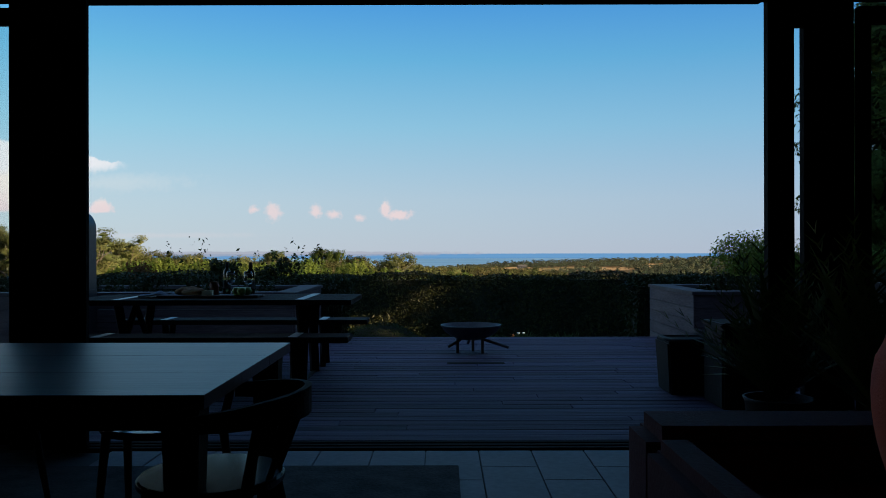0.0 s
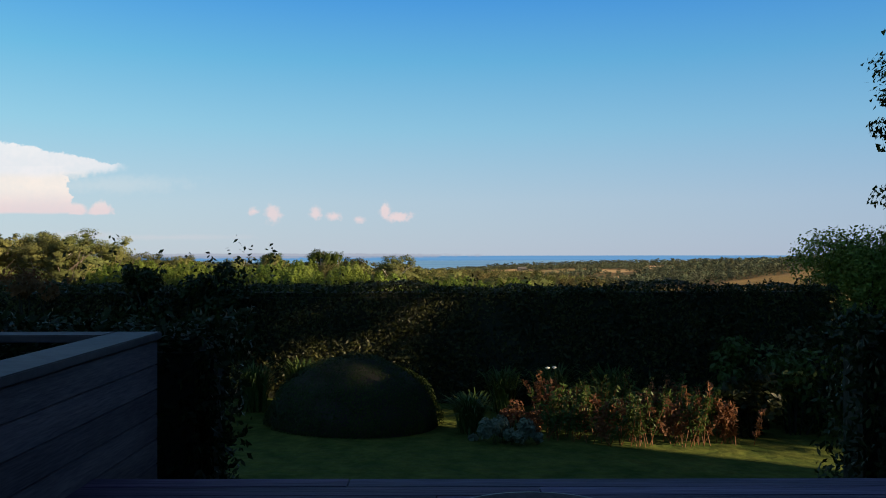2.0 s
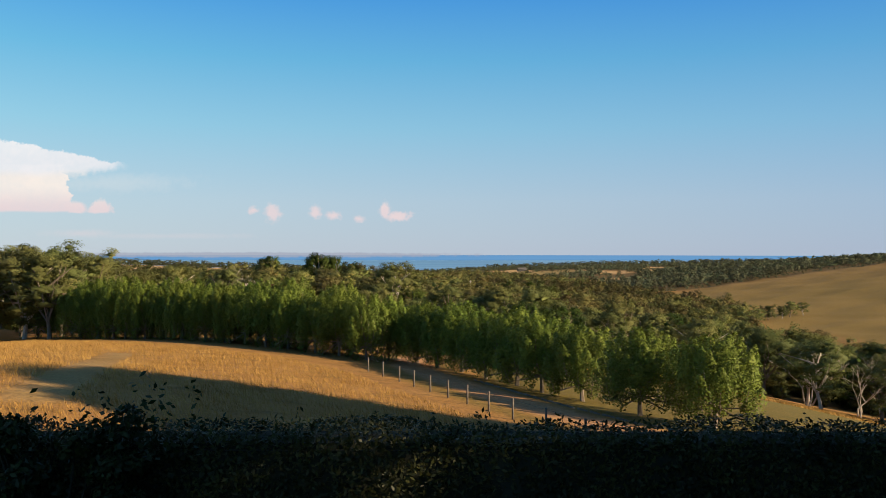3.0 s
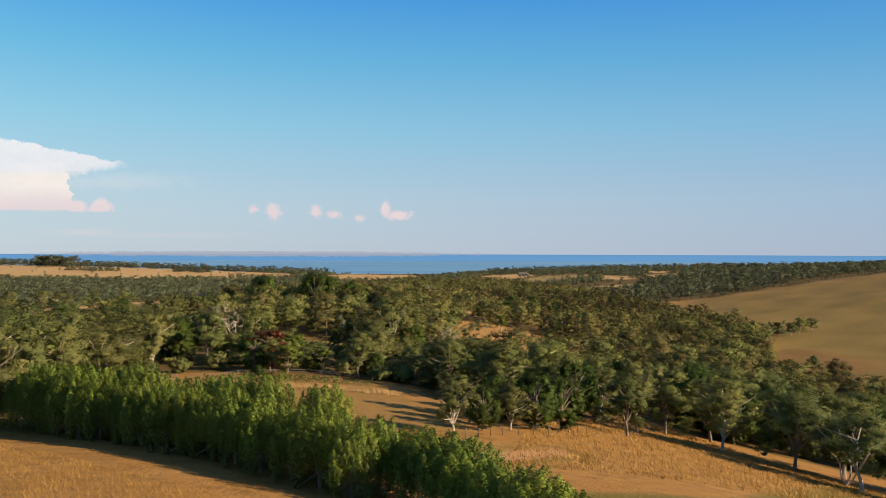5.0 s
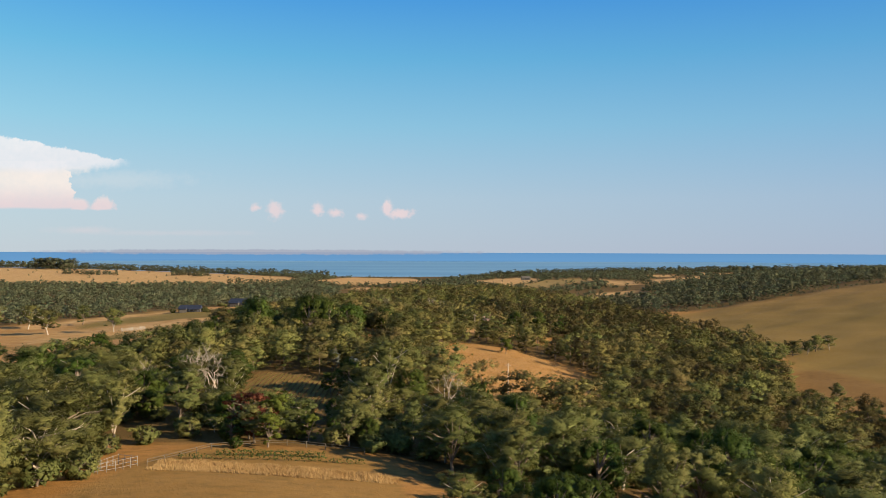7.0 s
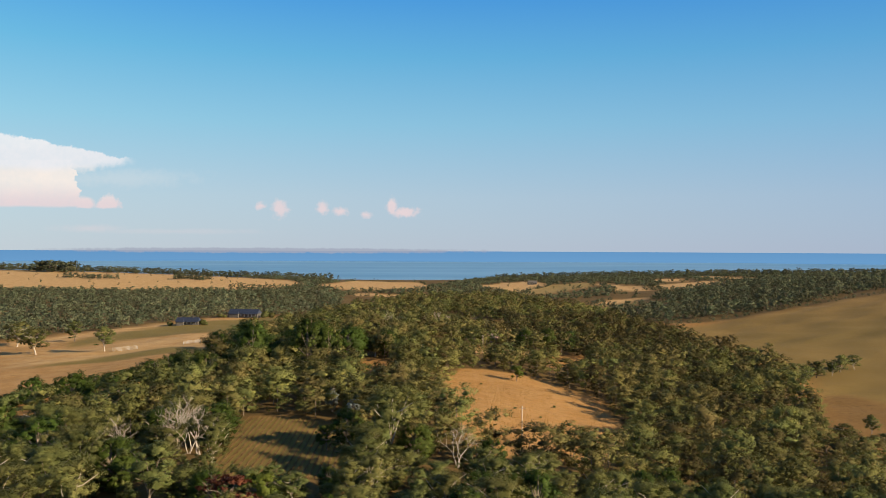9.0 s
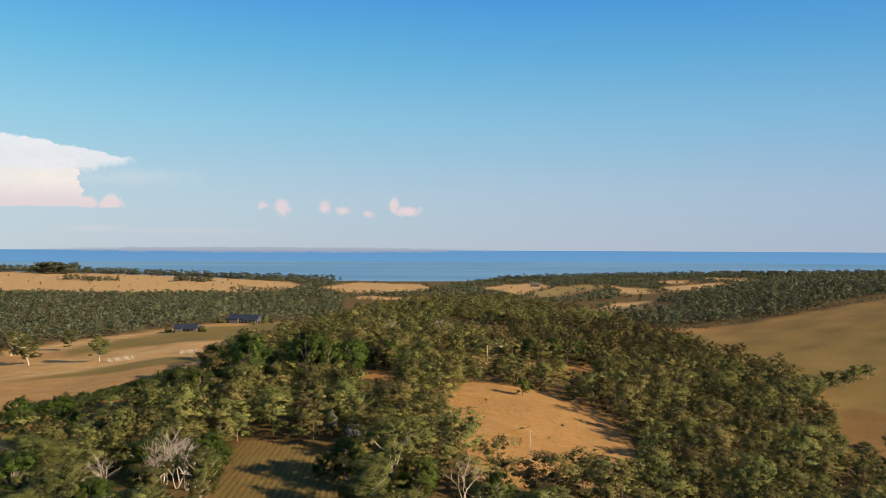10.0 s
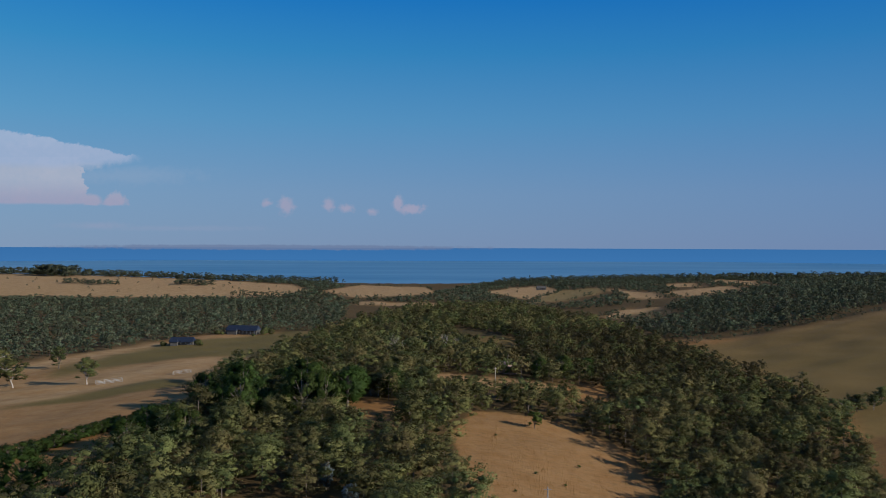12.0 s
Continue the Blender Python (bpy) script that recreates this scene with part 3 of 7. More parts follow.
WOOD_LEFT = [(-300, 560), (-262, 650), (-215, 790), (-134, 840), (-110, 900), (-140, 1130), (-300, 1230), (-760, 1230), (-1000, 800), (-520, 560)]
WOOD_HILL = [(176, 825), (330, 880), (440, 972), (720, 1112), (1000, 1270), (900, 1500), (450, 1330), (300, 1180), (165, 1010)]
FIELD_HILL = [(178, 773), (440, 930), (760, 1060), (900, 700), (500, 300), (230, 300), (160, 365), (180, 465), (205, 550), (190, 610), (184, 690)]
FIELD_LEFT = [(-160, 366), (-137, 410), (-116, 458), (-120, 560), (-118, 765), (-134, 825), (-215, 780), (-262, 640), (-300, 550), (-420, 480), (-330, 330)]
GREEN_LEFT = [[(-240, 582), (-220, 714), (-169, 795), (-142, 865), (-112, 717), (-117, 603), (-160, 627), (-201, 590), (-223, 546)], [(-202, 445), (-167, 463), (-135, 493), (-133, 504), (-154, 523), (-178, 481)]]
PALE_LEFT = [[(-274, 574), (-264, 665), (-252, 793), (-220, 714), (-232, 667), (-245, 592), (-260, 548)], [(-242, 516), (-220, 540), (-199, 582), (-157, 619), (-116, 599), (-115, 539), (-124, 495), (-142, 514), (-171, 471), (-207, 454)]]
TRACKS = [[(-209, 458), (-187, 477), (-179, 532), (-166, 578), (-149, 617)], [(-235, 590), (-212, 700), (-168, 800)], [(190, 812), (330, 850), (440, 935), (720, 1070)], [(300, 700), (420, 735), (560, 730)]]
SCRUB = [(158, 452), (197, 484), (215, 430), (179, 371), (163, 330), (150, 340), (142, 363), (143, 401)]
FAR_FIELDS = [[(-1000, 1300), (-670, 1280), (-410, 1270), (-270, 1340), (-250, 1500), (-330, 1750), (-500, 1900), (-1200, 2000)],
              [(46, 1489), (107, 1667), (175, 1694), (175, 1479), (106, 1294), (86, 1367)], [(180, 1517), (258, 1596), (243, 1457), (164, 1288), (93, 1233)], [(262, 1590), (315, 1400), (300, 1270), (250, 1290)],
              [(162, 1040), (211, 1130), (263, 1130), (250, 1050), (170, 1015)], [(391, 1674), (474, 1734), (435, 1565), (369, 1546)], [(335, 1430), (496, 1585), (445, 1365), (315, 1290)], [(548, 1904), (607, 1782), (523, 1496), (505, 1717)],
              [(380, 1200), (432, 1212), (410, 1130)], [(-150, 1330), (-30, 1450), (-60, 1700), (-200, 1800), (-230, 1500)], [(-130, 1180), (40, 1160), (20, 1230), (-140, 1260)]]
PADDOCK = [(-60, 122), (-4, 112), (6, 124), (-6, 165), (-9, 186), (-33, 190), (-47, 184), (-50, 160)]
DRIVE = [(40, 34), (24, 41), (14.5, 49), (8.6, 57), (5.6, 63.5), (2.8, 71), (0.0, 78.8), (-2.6, 87), (-3.4, 98), (2, 112), (14, 126)]
LAWN_RIGHT = [(14, 52), (60, 40), (95, 120), (60, 150), (30, 110), (2, 98), (4.5, 76)]
MOWN = [(-17, 43), (-26, 76), (-24, 76.5), (-14.4, 43)]


def build_ground():
    s = np.linspace(-1, 1, 261)
    s = 0.22 * s + 0.78 * s ** 3
    ys = np.concatenate([np.linspace(-420, -24, 8), np.arange(-20, 122, 1.1), np.arange(122, 520, 2.6), np.geomspace(520, 2900, 130)])
    Y = np.repeat(ys[:, None], len(s), 1)
    X = s[None, :] * np.maximum(1.25 * (ys + 60), 320)[:, None]
    x, y = X.ravel(), Y.ravel()
    z = height(x, y)
    r, c = X.shape
    i = (np.arange(r - 1)[:, None] * c + np.arange(c - 1)[None, :]).ravel()
    V = np.stack([x, y, z], 1)
    me = bpy.data.meshes.new("ground")
    me.vertices.add(len(V))
    me.vertices.foreach_set("co", V.astype(np.float32).ravel())
    F = np.stack([i, i + 1, i + c + 1, i + c], 1).astype(np.int32)
    me.loops.add(F.size)
    me.loops.foreach_set("vertex_index", F.ravel())
    me.polygons.add(len(F))
    me.polygons.foreach_set("loop_start", np.arange(0, F.size, 4, dtype=np.int32))
    me.polygons.foreach_set("use_smooth", np.ones(len(F), bool))
    me.materials.append(M_GROUND)
    wood = inside(x, y, WOOD_MID) | inside(x, y, WOOD_LEFT) | inside(x, y, WOOD_HILL) | (y > 1940)
    for p in CLEAR:
        wood &= ~inside(x, y, p)
    far = np.zeros(len(x), bool)
    for p in FAR_FIELDS:
        far |= inside(x, y, p)
    wood |= (y > 820) & ~far & ~inside(x, y, FIELD_HILL)
    far = far.astype(float)
    cover = {"litter": np.maximum(wood * 0.8, inside(x, y, SCRUB) * 0.45), "pale": far * 1.0 + inside(x, y, MOWN) * 0.6 + inside(x, y, FIELD_LEFT) * 0.4 + inside(x, y, PALE_LEFT[0]) * 0.55 + inside(x, y, CLEAR[3]) * 0.6 + inside(x, y, CLEAR[1]) * 0.3 + inside(x, y, PALE_LEFT[1]) * 0.4 + np.clip(1.6 - np.minimum.reduce([near_line(x, y, t) for t in TRACKS]) / 2.5, 0, 1) * 0.8,
             "olive": np.maximum(inside(x, y, FIELD_HILL) * (0.8 - 0.25 * np.clip((y - 680) / 250, 0, 1) - 0.7 * inside(x, y, SCRUB)), np.maximum.reduce([inside(x, y, LAWN_RIGHT) * 0.45, inside(x, y, PADDOCK) * 0.4, inside(x, y, CLEAR[0]) * 0.8, (inside(x, y, GREEN_LEFT[0]) | inside(x, y, GREEN_LEFT[1])) * 0.7])),
             "green": np.maximum.reduce([((y < 27.0) & (np.abs(x) < 45)) * 1.0, (inside(x, y, GREEN_LEFT[0]) | inside(x, y, GREEN_LEFT[1])) * 0.34, inside(x, y, FAR_FIELDS[2]) * 0.5, inside(x, y, MOWN) * 0.25, inside(x, y, LAWN_RIGHT) * 0.55, inside(x, y, CLEAR[0]) * 0.3, inside(x, y, CLEAR[5]) * 0.5,
                                         np.clip(1 - np.abs(near_line(x, y, DRIVE) - 3.4) / 1.6, 0, 1) * 0.6]),
             "gravel": np.clip((2.2 - near_line(x, y, DRIVE)) / 0.7, 0, 1)}
    for k, v in cover.items():
        v = np.asarray(v, np.float32).reshape(r, c)
        if k != "gravel":
            v[1:-1, 1:-1] = (v[1:-1, 1:-1] * 2 + v[:-2, 1:-1] + v[2:, 1:-1] + v[1:-1, :-2] + v[1:-1, 2:]) / 6
        at = me.attributes.new(k, "FLOAT", "POINT")
        at.data.foreach_set("value", v.ravel())
    me.update(calc_edges=True)
    tagged(new("ground", me), "dry golden pasture hills with woodland floor and a garden lawn", "ground", kind="structure")


build_ground()
sea = mesh_of("water", [(-4800, 1500, SEA_Z), (4800, 1500, SEA_Z), (3000, 4000, SEA_Z), (1500, 4700, SEA_Z), (-1500, 4700, SEA_Z), (-3000, 4000, SEA_Z)], [(0, 1, 2, 3, 4, 5)], M_SEA)
tagged(new("water", sea), "calm blue bay reaching to the horizon", "sea", kind="structure")


# ---------------------------------------------------------------- house shell
def wall(name, lo, hi, mat_=M_WALL, label="", cat="wall"):
    return tagged(new(name, box(name, lo, hi, mat_, 0)), label or "dark charcoal plastered wall", cat, kind="structure")


FY0, FY1 = 4.72, 4.92          # garden front of the house
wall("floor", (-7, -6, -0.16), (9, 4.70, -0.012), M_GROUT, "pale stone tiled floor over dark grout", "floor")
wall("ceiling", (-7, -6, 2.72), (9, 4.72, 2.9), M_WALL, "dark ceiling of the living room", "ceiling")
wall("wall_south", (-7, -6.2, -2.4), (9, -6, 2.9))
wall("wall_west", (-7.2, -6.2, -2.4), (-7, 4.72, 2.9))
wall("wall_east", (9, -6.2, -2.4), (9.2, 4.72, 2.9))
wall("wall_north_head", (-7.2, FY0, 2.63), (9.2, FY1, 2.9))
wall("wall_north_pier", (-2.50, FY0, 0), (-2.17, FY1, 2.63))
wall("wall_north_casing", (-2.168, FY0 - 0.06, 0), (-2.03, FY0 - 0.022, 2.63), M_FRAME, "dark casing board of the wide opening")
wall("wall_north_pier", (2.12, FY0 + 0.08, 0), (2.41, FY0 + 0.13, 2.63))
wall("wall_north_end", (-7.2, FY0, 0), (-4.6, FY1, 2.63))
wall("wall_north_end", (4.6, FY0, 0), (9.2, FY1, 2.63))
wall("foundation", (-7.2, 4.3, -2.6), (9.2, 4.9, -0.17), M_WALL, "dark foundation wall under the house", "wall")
# an added block out of view, built like a wing to shade the deck
wall("wall_wing", (9.22, -6, -2.4), (16, 7.5, 4.4), label="unseen dark wall block added to shade the deck")
tagged(new("roof_wing", mesh_of("roof_wing", [(8.8, -6.5, 4.42), (16.5, -6.5, 4.42), (16.5, 8.0, 4.42), (8.8, 8.0, 4.42), (12.6, -6.5, 6.3), (12.6, 8.0, 6.3)],
                                [(0, 3, 2, 1), (0, 4, 5, 3), (1, 2, 5, 4), (0, 1, 4), (2, 3, 5)], M_ROOF)), "unseen dark metal gabled roof added to shade the deck", "roof", kind="structure")
# roof with a shallow slope, out of view; its eave is drawn out for shade
tagged(new("roof", mesh_of("roof", [(-8, -7, 2.92), (10, -7, 2.92), (10, 7.2, 3.38), (-8, 7.2, 3.38), (-8, -0.7, 4.6), (10, -0.7, 4.6)],
                           [(0, 3, 2, 1), (0, 1, 5, 4), (2, 3, 4, 5), (0, 4, 3), (1, 2, 5)], M_ROOF)), "dark metal gabled roof, unseen, its eave lengthened to shade the deck", "roof", kind="structure")


# ---------------------------------------------------------------- deck, planters, hedges
def build_deck():
    deck = thing("deck", pose(0, 0, 0), "weathered grey timber deck in shade", "deck", kind="structure")
    part("joists", box("joists", (-8.5, 4.93, -0.30), (8.5, 10.62, -0.045), M_POST, 0), deck)
    part("fascia", box("fascia", (-1.70, 10.60, -2.4), (2.94, 10.66, -0.005), M_PLANTER, 0.004), deck)
    rng = random.Random(4)
    cache = {}
    y = 4.94
    while y < 10.66:
        x = -8.5 + rng.uniform(-1.2, 0)
        while x < 8.5:
            ln = rng.choice((2.4, 3.0, 3.6))
            if ln not in cache:
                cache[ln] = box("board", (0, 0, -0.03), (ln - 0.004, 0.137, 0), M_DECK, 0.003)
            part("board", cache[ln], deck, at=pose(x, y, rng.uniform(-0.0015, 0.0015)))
            x += ln
        y += 0.1425


def build_planter(side):
    """A clad raised bed with wide caps. side: -1 or 1."""
    x0, x1 = (-8.6, -1.74) if side < 0 else (2.95, 8.6)
    edge = x1 if side < 0 else x0
    p = thing("raised_planter", pose(edge, 9.65, 0), "raised garden bed clad in weathered grey boards with wide caps", "planter")
    inward = -1 if side < 0 else 1
    ln = x1 - x0
    lo = lambda a, b: (min(a, b), max(a, b))
    # boards of the end, which runs down past the deck
    z = 0.60
    while z > -2.4:
        a, b = lo(0, 0.03 * inward)
        part("plank", box("plank", (a, 0.0, z - 0.147), (b, 2.05, z), M_PLANTER, 0.004), p)
        if z > 0:
            a, b = lo(0.032 * inward, ln * inward)
            part("plank", box("plank", (a, 0.0, max(z - 0.147, 0.004)), (b, 0.03, z), M_PLANTER, 0.004), p)
        z -= 0.152
    a, b = lo(0.04 * inward, ln * inward)
    part("core", box("core", (a, 0.035, -2.4), (b, 2.04, 0.44), M_SOIL, 0), p)
    a, b = lo(-0.02 * inward, 0.26 * inward)
    part("cap", box("cap", (a, -0.02, 0.605), (b, 2.07, 0.65), M_CAP, 0.006), p)
    a, b = lo(0.263 * inward, ln * inward)
    part("cap", box("cap", (a, -0.02, 0.605), (b, 0.24, 0.65), M_CAP, 0.006), p)
    part("cap", box("cap", (a, 1.85, 0.605), (b, 2.07, 0.65), M_CAP, 0.006), p)
    return p


build_deck()
build_planter(-1)
build_planter(1)


# Near-black on purpose: the shade inside hedges and shrubs is put into this colour.
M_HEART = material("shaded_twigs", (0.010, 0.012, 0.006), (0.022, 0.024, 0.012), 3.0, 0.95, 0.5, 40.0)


def hedge(name, x0, x1, y0, y1, z0, z1, n, size, mat_, label, seed, sprigs=0):
    """A clipped hedge: a twiggy heart coloured dark for the shade within, inside a thick skin of small leaves, with
    some sprigs standing out.
    """
    rng = np.random.default_rng(seed)
    h = thing(name, pose((x0 + x1) / 2, (y0 + y1) / 2, z0), label, "hedge")
    inset = 0.16
    lx, ly, lz = (x1 - x0) / 2, (y1 - y0) / 2, z1 - z0
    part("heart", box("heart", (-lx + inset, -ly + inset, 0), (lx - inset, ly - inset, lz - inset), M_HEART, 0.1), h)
    # skin: top, front, back, ends by area
    areas = np.array([4 * lx * ly, 2 * lx * lz * 1.6, 2 * lx * lz * 0.5, 2 * ly * lz, 2 * ly * lz])
    face = rng.choice(5, n, p=areas / areas.sum())
    a, b, d = rng.uniform(-1, 1, n), rng.uniform(-1, 1, n), np.abs(rng.normal(0, 0.09, n))
    z = (b + 1) / 2 * lz
    P, N = np.zeros((n, 3)), np.zeros((n, 3))
    for f, (axis, sign) in enumerate(((2, 1), (1, -1), (1, 1), (0, -1), (0, 1))):
        m = face == f
        N[m, axis] = sign
        if axis == 2:
            P[m] = np.stack([a[m] * lx, b[m] * ly, lz - d[m]], 1)
        elif axis == 1:
            P[m] = np.stack([a[m] * lx, sign * (ly - d[m]), z[m]], 1)
        else:
            P[m] = np.stack([sign * (lx - d[m]), a[m] * ly, z[m]], 1)
    P += (np.sin(P[:, :1] * 2.1 + P[:, 2:] * 1.7) * 0.05) * N
    P += (np.sin(P[:, :1] * 0.9 + 1.0) * 0.06 + np.sin(P[:, :1] * 5.1) * 0.03) * N
    part("leaves", quads_mesh("leaves", leaves(rng, P, N, size, 2.4, 0.55), mat_), h)
    if sprigs:                                  # uneven shoots along the top
        b = np.repeat(np.stack([rng.uniform(-lx, lx, sprigs), rng.uniform(-ly, ly, sprigs), np.full(sprigs, lz - 0.05)], 1), 12, 0)
        Q = b + rng.normal(0, 0.03, b.shape)
        Q[:, 2] += np.tile(np.linspace(0, 1, 12), sprigs) * np.repeat(rng.uniform(0.10, 0.30, sprigs), 12)
        tagged(part("top_growth", quads_mesh("top_growth", leaves(rng, Q, np.tile((0, 0, 0.3), (len(Q), 1)), size, 2.2, 1.0), mat_), h), kind="stuff")
    return h


hedge("hedge", -13.5, 9.0, 25.1, 26.5, -2.8, 0.36, 80000, 0.048, M_HEDGE, "long clipped garden hedge of narrow leaves, mostly in shade", 3, 40)
hedge("hedge", -9.0, -1.35, 11.85, 12.65, -2.4, 0.74, 46000, 0.032, M_BOX, "low box hedge behind the raised bed", 5)
hedge("hedge", 2.75, 9.0, 12.05, 12.85, -2.6, 0.74, 40000, 0.032, M_BOX, "low box hedge behind the raised bed", 6)


# ---------------------------------------------------------------- trees
def gum_tree(name, seed, H, W, leaf, n, mat_, label, bare=0.12, clump_n=24, clear=0.0):
    """A spreading gum: a leaning trunk, forking limbs, and leaf clumps with gaps between them."""
    rng = np.random.default_rng(seed)
    t = thing(name, pose(0, 0, 0), label, "tree")
    lean = rng.normal(0, 0.05 * H, 2)
    fork = H * (clear or rng.uniform(0.16, 0.28))
    r0 = 0.028 * H
    limbs = [([(0, 0, -0.6), (lean[0] * 0.2, lean[1] * 0.2, fork * 0.5), (lean[0] * 0.5, lean[1] * 0.5, fork)], [r0 * 1.15, r0 * 0.85, r0 * 0.7])]
    C, R = [], []
    k = int(rng.integers(5, 8))
    for i in range(k):
        a = 2 * math.pi * (i + rng.uniform(-0.3, 0.3)) / k
        out, up = W * 0.5 * rng.uniform(0.35, 0.95), max(H * rng.uniform(0.5, 0.93), fork + 0.15 * H)
        mid = (lean[0] * 0.5 + out * 0.45 * math.cos(a), lean[1] * 0.5 + out * 0.45 * math.sin(a), fork + (up - fork) * 0.5)
        end = (lean[0] + out * math.cos(a), lean[1] + out * math.sin(a), up)
        limbs.append(([(lean[0] * 0.5, lean[1] * 0.5, fork * 0.92), mid, end], [r0 * 0.5, r0 * 0.3, r0 * 0.1]))
        for j in range(max(2, clump_n // k)):
            f = rng.uniform(0.1, 1.08)
            c = np.array(mid) * (1 - f) + np.array(end) * f + rng.normal(0, W * 0.10, 3) * np.array((1, 1, 0.8))
            C.append(c)
            R.append(W * (0.075 + 0.075 * rng.uniform()))
    for j in range(int(rng.integers(6, 14)) if not clear else 0):       # low boughs round the skirt
        a, o = rng.uniform(0, 6.28), W * rng.uniform(0.22, 0.42)
        C.append(np.array((o * math.cos(a), o * math.sin(a), H * rng.uniform(0.2, 0.45))))
        R.append(W * rng.uniform(0.08, 0.13))
    for j in range(6):
        C.append(np.array((lean[0] + rng.normal(0, W * 0.12), lean[1] + rng.normal(0, W * 0.12), H * rng.uniform(0.85, 0.97))))
        R.append(W * rng.uniform(0.12, 0.18))
    if bare:
        for i in range(9):
            a, f = rng.uniform(0, 6.28), rng.uniform(0.3, 0.7)
            s = np.array((lean[0] * 0.6, lean[1] * 0.6, H * f))
            e = s + np.array((math.cos(a), math.sin(a), rng.uniform(0.2, 0.8))) * W * rng.uniform(0.38, 0.52)
            limbs.append(([s, (s + e) / 2 + rng.normal(0, 0.3, 3), e], [r0 * 0.42, r0 * 0.28, r0 * 0.10]))
    part("trunk", tubes_mesh("trunk", limbs, M_BARK if bare < 0.2 else M_PALEBARK), t)
    part("crown", foliage_mesh("crown", C, R, rng, n, leaf, mat_), t)
    return t


def pine_tree(name, seed, H, W, leaf, n, mat_, label):
    """A dense dark dome of foliage on a short trunk, its outline broken by tufts."""
    rng = np.random.default_rng(seed)
    t = thing(name, pose(0, 0, 0), label, "tree")
    limbs = [([(0, 0, -0.5), (0.1, 0, H * 0.5), (0.1, 0.1, H * 0.9)], [0.035 * H, 0.022 * H, 0.006 * H])]
    C, R = [], []
    for i in range(84):
        d = rng.normal(0, 1, 3)
        d /= np.linalg.norm(d)
        o = rng.uniform(0.75, 1.0)
        c = np.array((d[0] * W * 0.43 * o, d[1] * W * 0.43 * o, H * (0.49 + 0.43 * d[2] * o)))
        f = c[2] / H
        C.append(c)
        R.append(W * rng.uniform(0.07, 0.16))
        if i % 3 == 0:
            limbs.append(([(0.05, 0, H * f * 0.6), c * 0.6 + np.array((0, 0, H * f * 0.25)), c], [0.012 * H, 0.008 * H, 0.003 * H]))
    part("trunk", tubes_mesh("trunk", limbs, M_BARK), t)
    part("crown", foliage_mesh("crown", C, R, rng, n, leaf, mat_, 0.9, 0.55, sub=5), t)
    return t


def row_tree(name, seed, H, W, leaf, n, label, clear=0.2):
    """An upright, full-leaved tree with steep limbs and leafy plumes."""
    rng = np.random.default_rng(seed)
    t = thing(name, pose(0, 0, 0), label, "tree", group="trees along the drive")
    fork = H * 0.24
    limbs = [([(0, 0, -0.5), (0.06, 0.03, fork * 0.6), (0.1, 0.05, fork)], [0.17, 0.13, 0.11])]
    P, N = [], []
    k = 46
    per = n // k
    for i in range(k):
        a = i * 2.4 + rng.uniform(-0.3, 0.3)
        f = (i + 0.5) / k
        out = W * 0.5 * math.sqrt(f) * rng.uniform(0.8, 1.05)
        top = H * (0.96 - 0.45 * f ** 2.3) * rng.uniform(0.86, 1.0)
        low = top - H * rng.uniform(0.38, 0.62)
        e = np.array((out * math.cos(a), out * math.sin(a), top))
        s = np.array((out * 0.74 * math.cos(a), out * 0.74 * math.sin(a), max(low, H * clear)))
        if i % 4 == 0 or f > 0.8 and i % 2:
            limbs.append(([(0.1, 0.05, fork * 0.9), s * (1, 1, 0.9) + np.array((0, 0, 0.2)), (s + e) / 2], [0.07, 0.045, 0.015]))
        g = rng.uniform(0, 1, per)
        c = s + (e - s) * g[:, None]
        wide = (0.04 + 0.30 * np.sin(np.clip(g, 0, 1) * 2.75 + 0.35)) * W * 0.31
        d = rng.normal(0, 1, (per, 3))
        d /= np.linalg.norm(d, axis=1, keepdims=True)
        P.append(c + d * wide[:, None] * rng.uniform(0.6, 1, (per, 1)) ** 0.5)
        N.append(0.8 * d + 0.45 * np.array((math.cos(a), math.sin(a), 0)) + np.array((0, 0, 0.4)))
    part("trunk", tubes_mesh("trunk", limbs, M_BARK), t)
    P, N = np.concatenate(P), np.concatenate(N)
    L = leaves(rng, P, N, leaf, 1.7, 0.55).reshape(-1, 4, 3)
    whole = P - np.array((0, 0, H * 0.45))
    whole /= np.linalg.norm(whole, axis=1, keepdims=True)
    g = np.cross(L[:, 1] - L[:, 0], L[:, 3] - L[:, 0])
    turn = (g * whole).sum(1) < 0
    L[turn] = L[turn][:, ::-1]
    S = 0.9 * N + 0.3 * whole + rng.normal(0, 0.12, N.shape)
    S = np.repeat(S / np.linalg.norm(S, axis=1, keepdims=True), 4, 0)
    part("crown", loose_mesh("crown", L.reshape(-1, 3), S, 0, M_ROWLEAF), t)
    return t


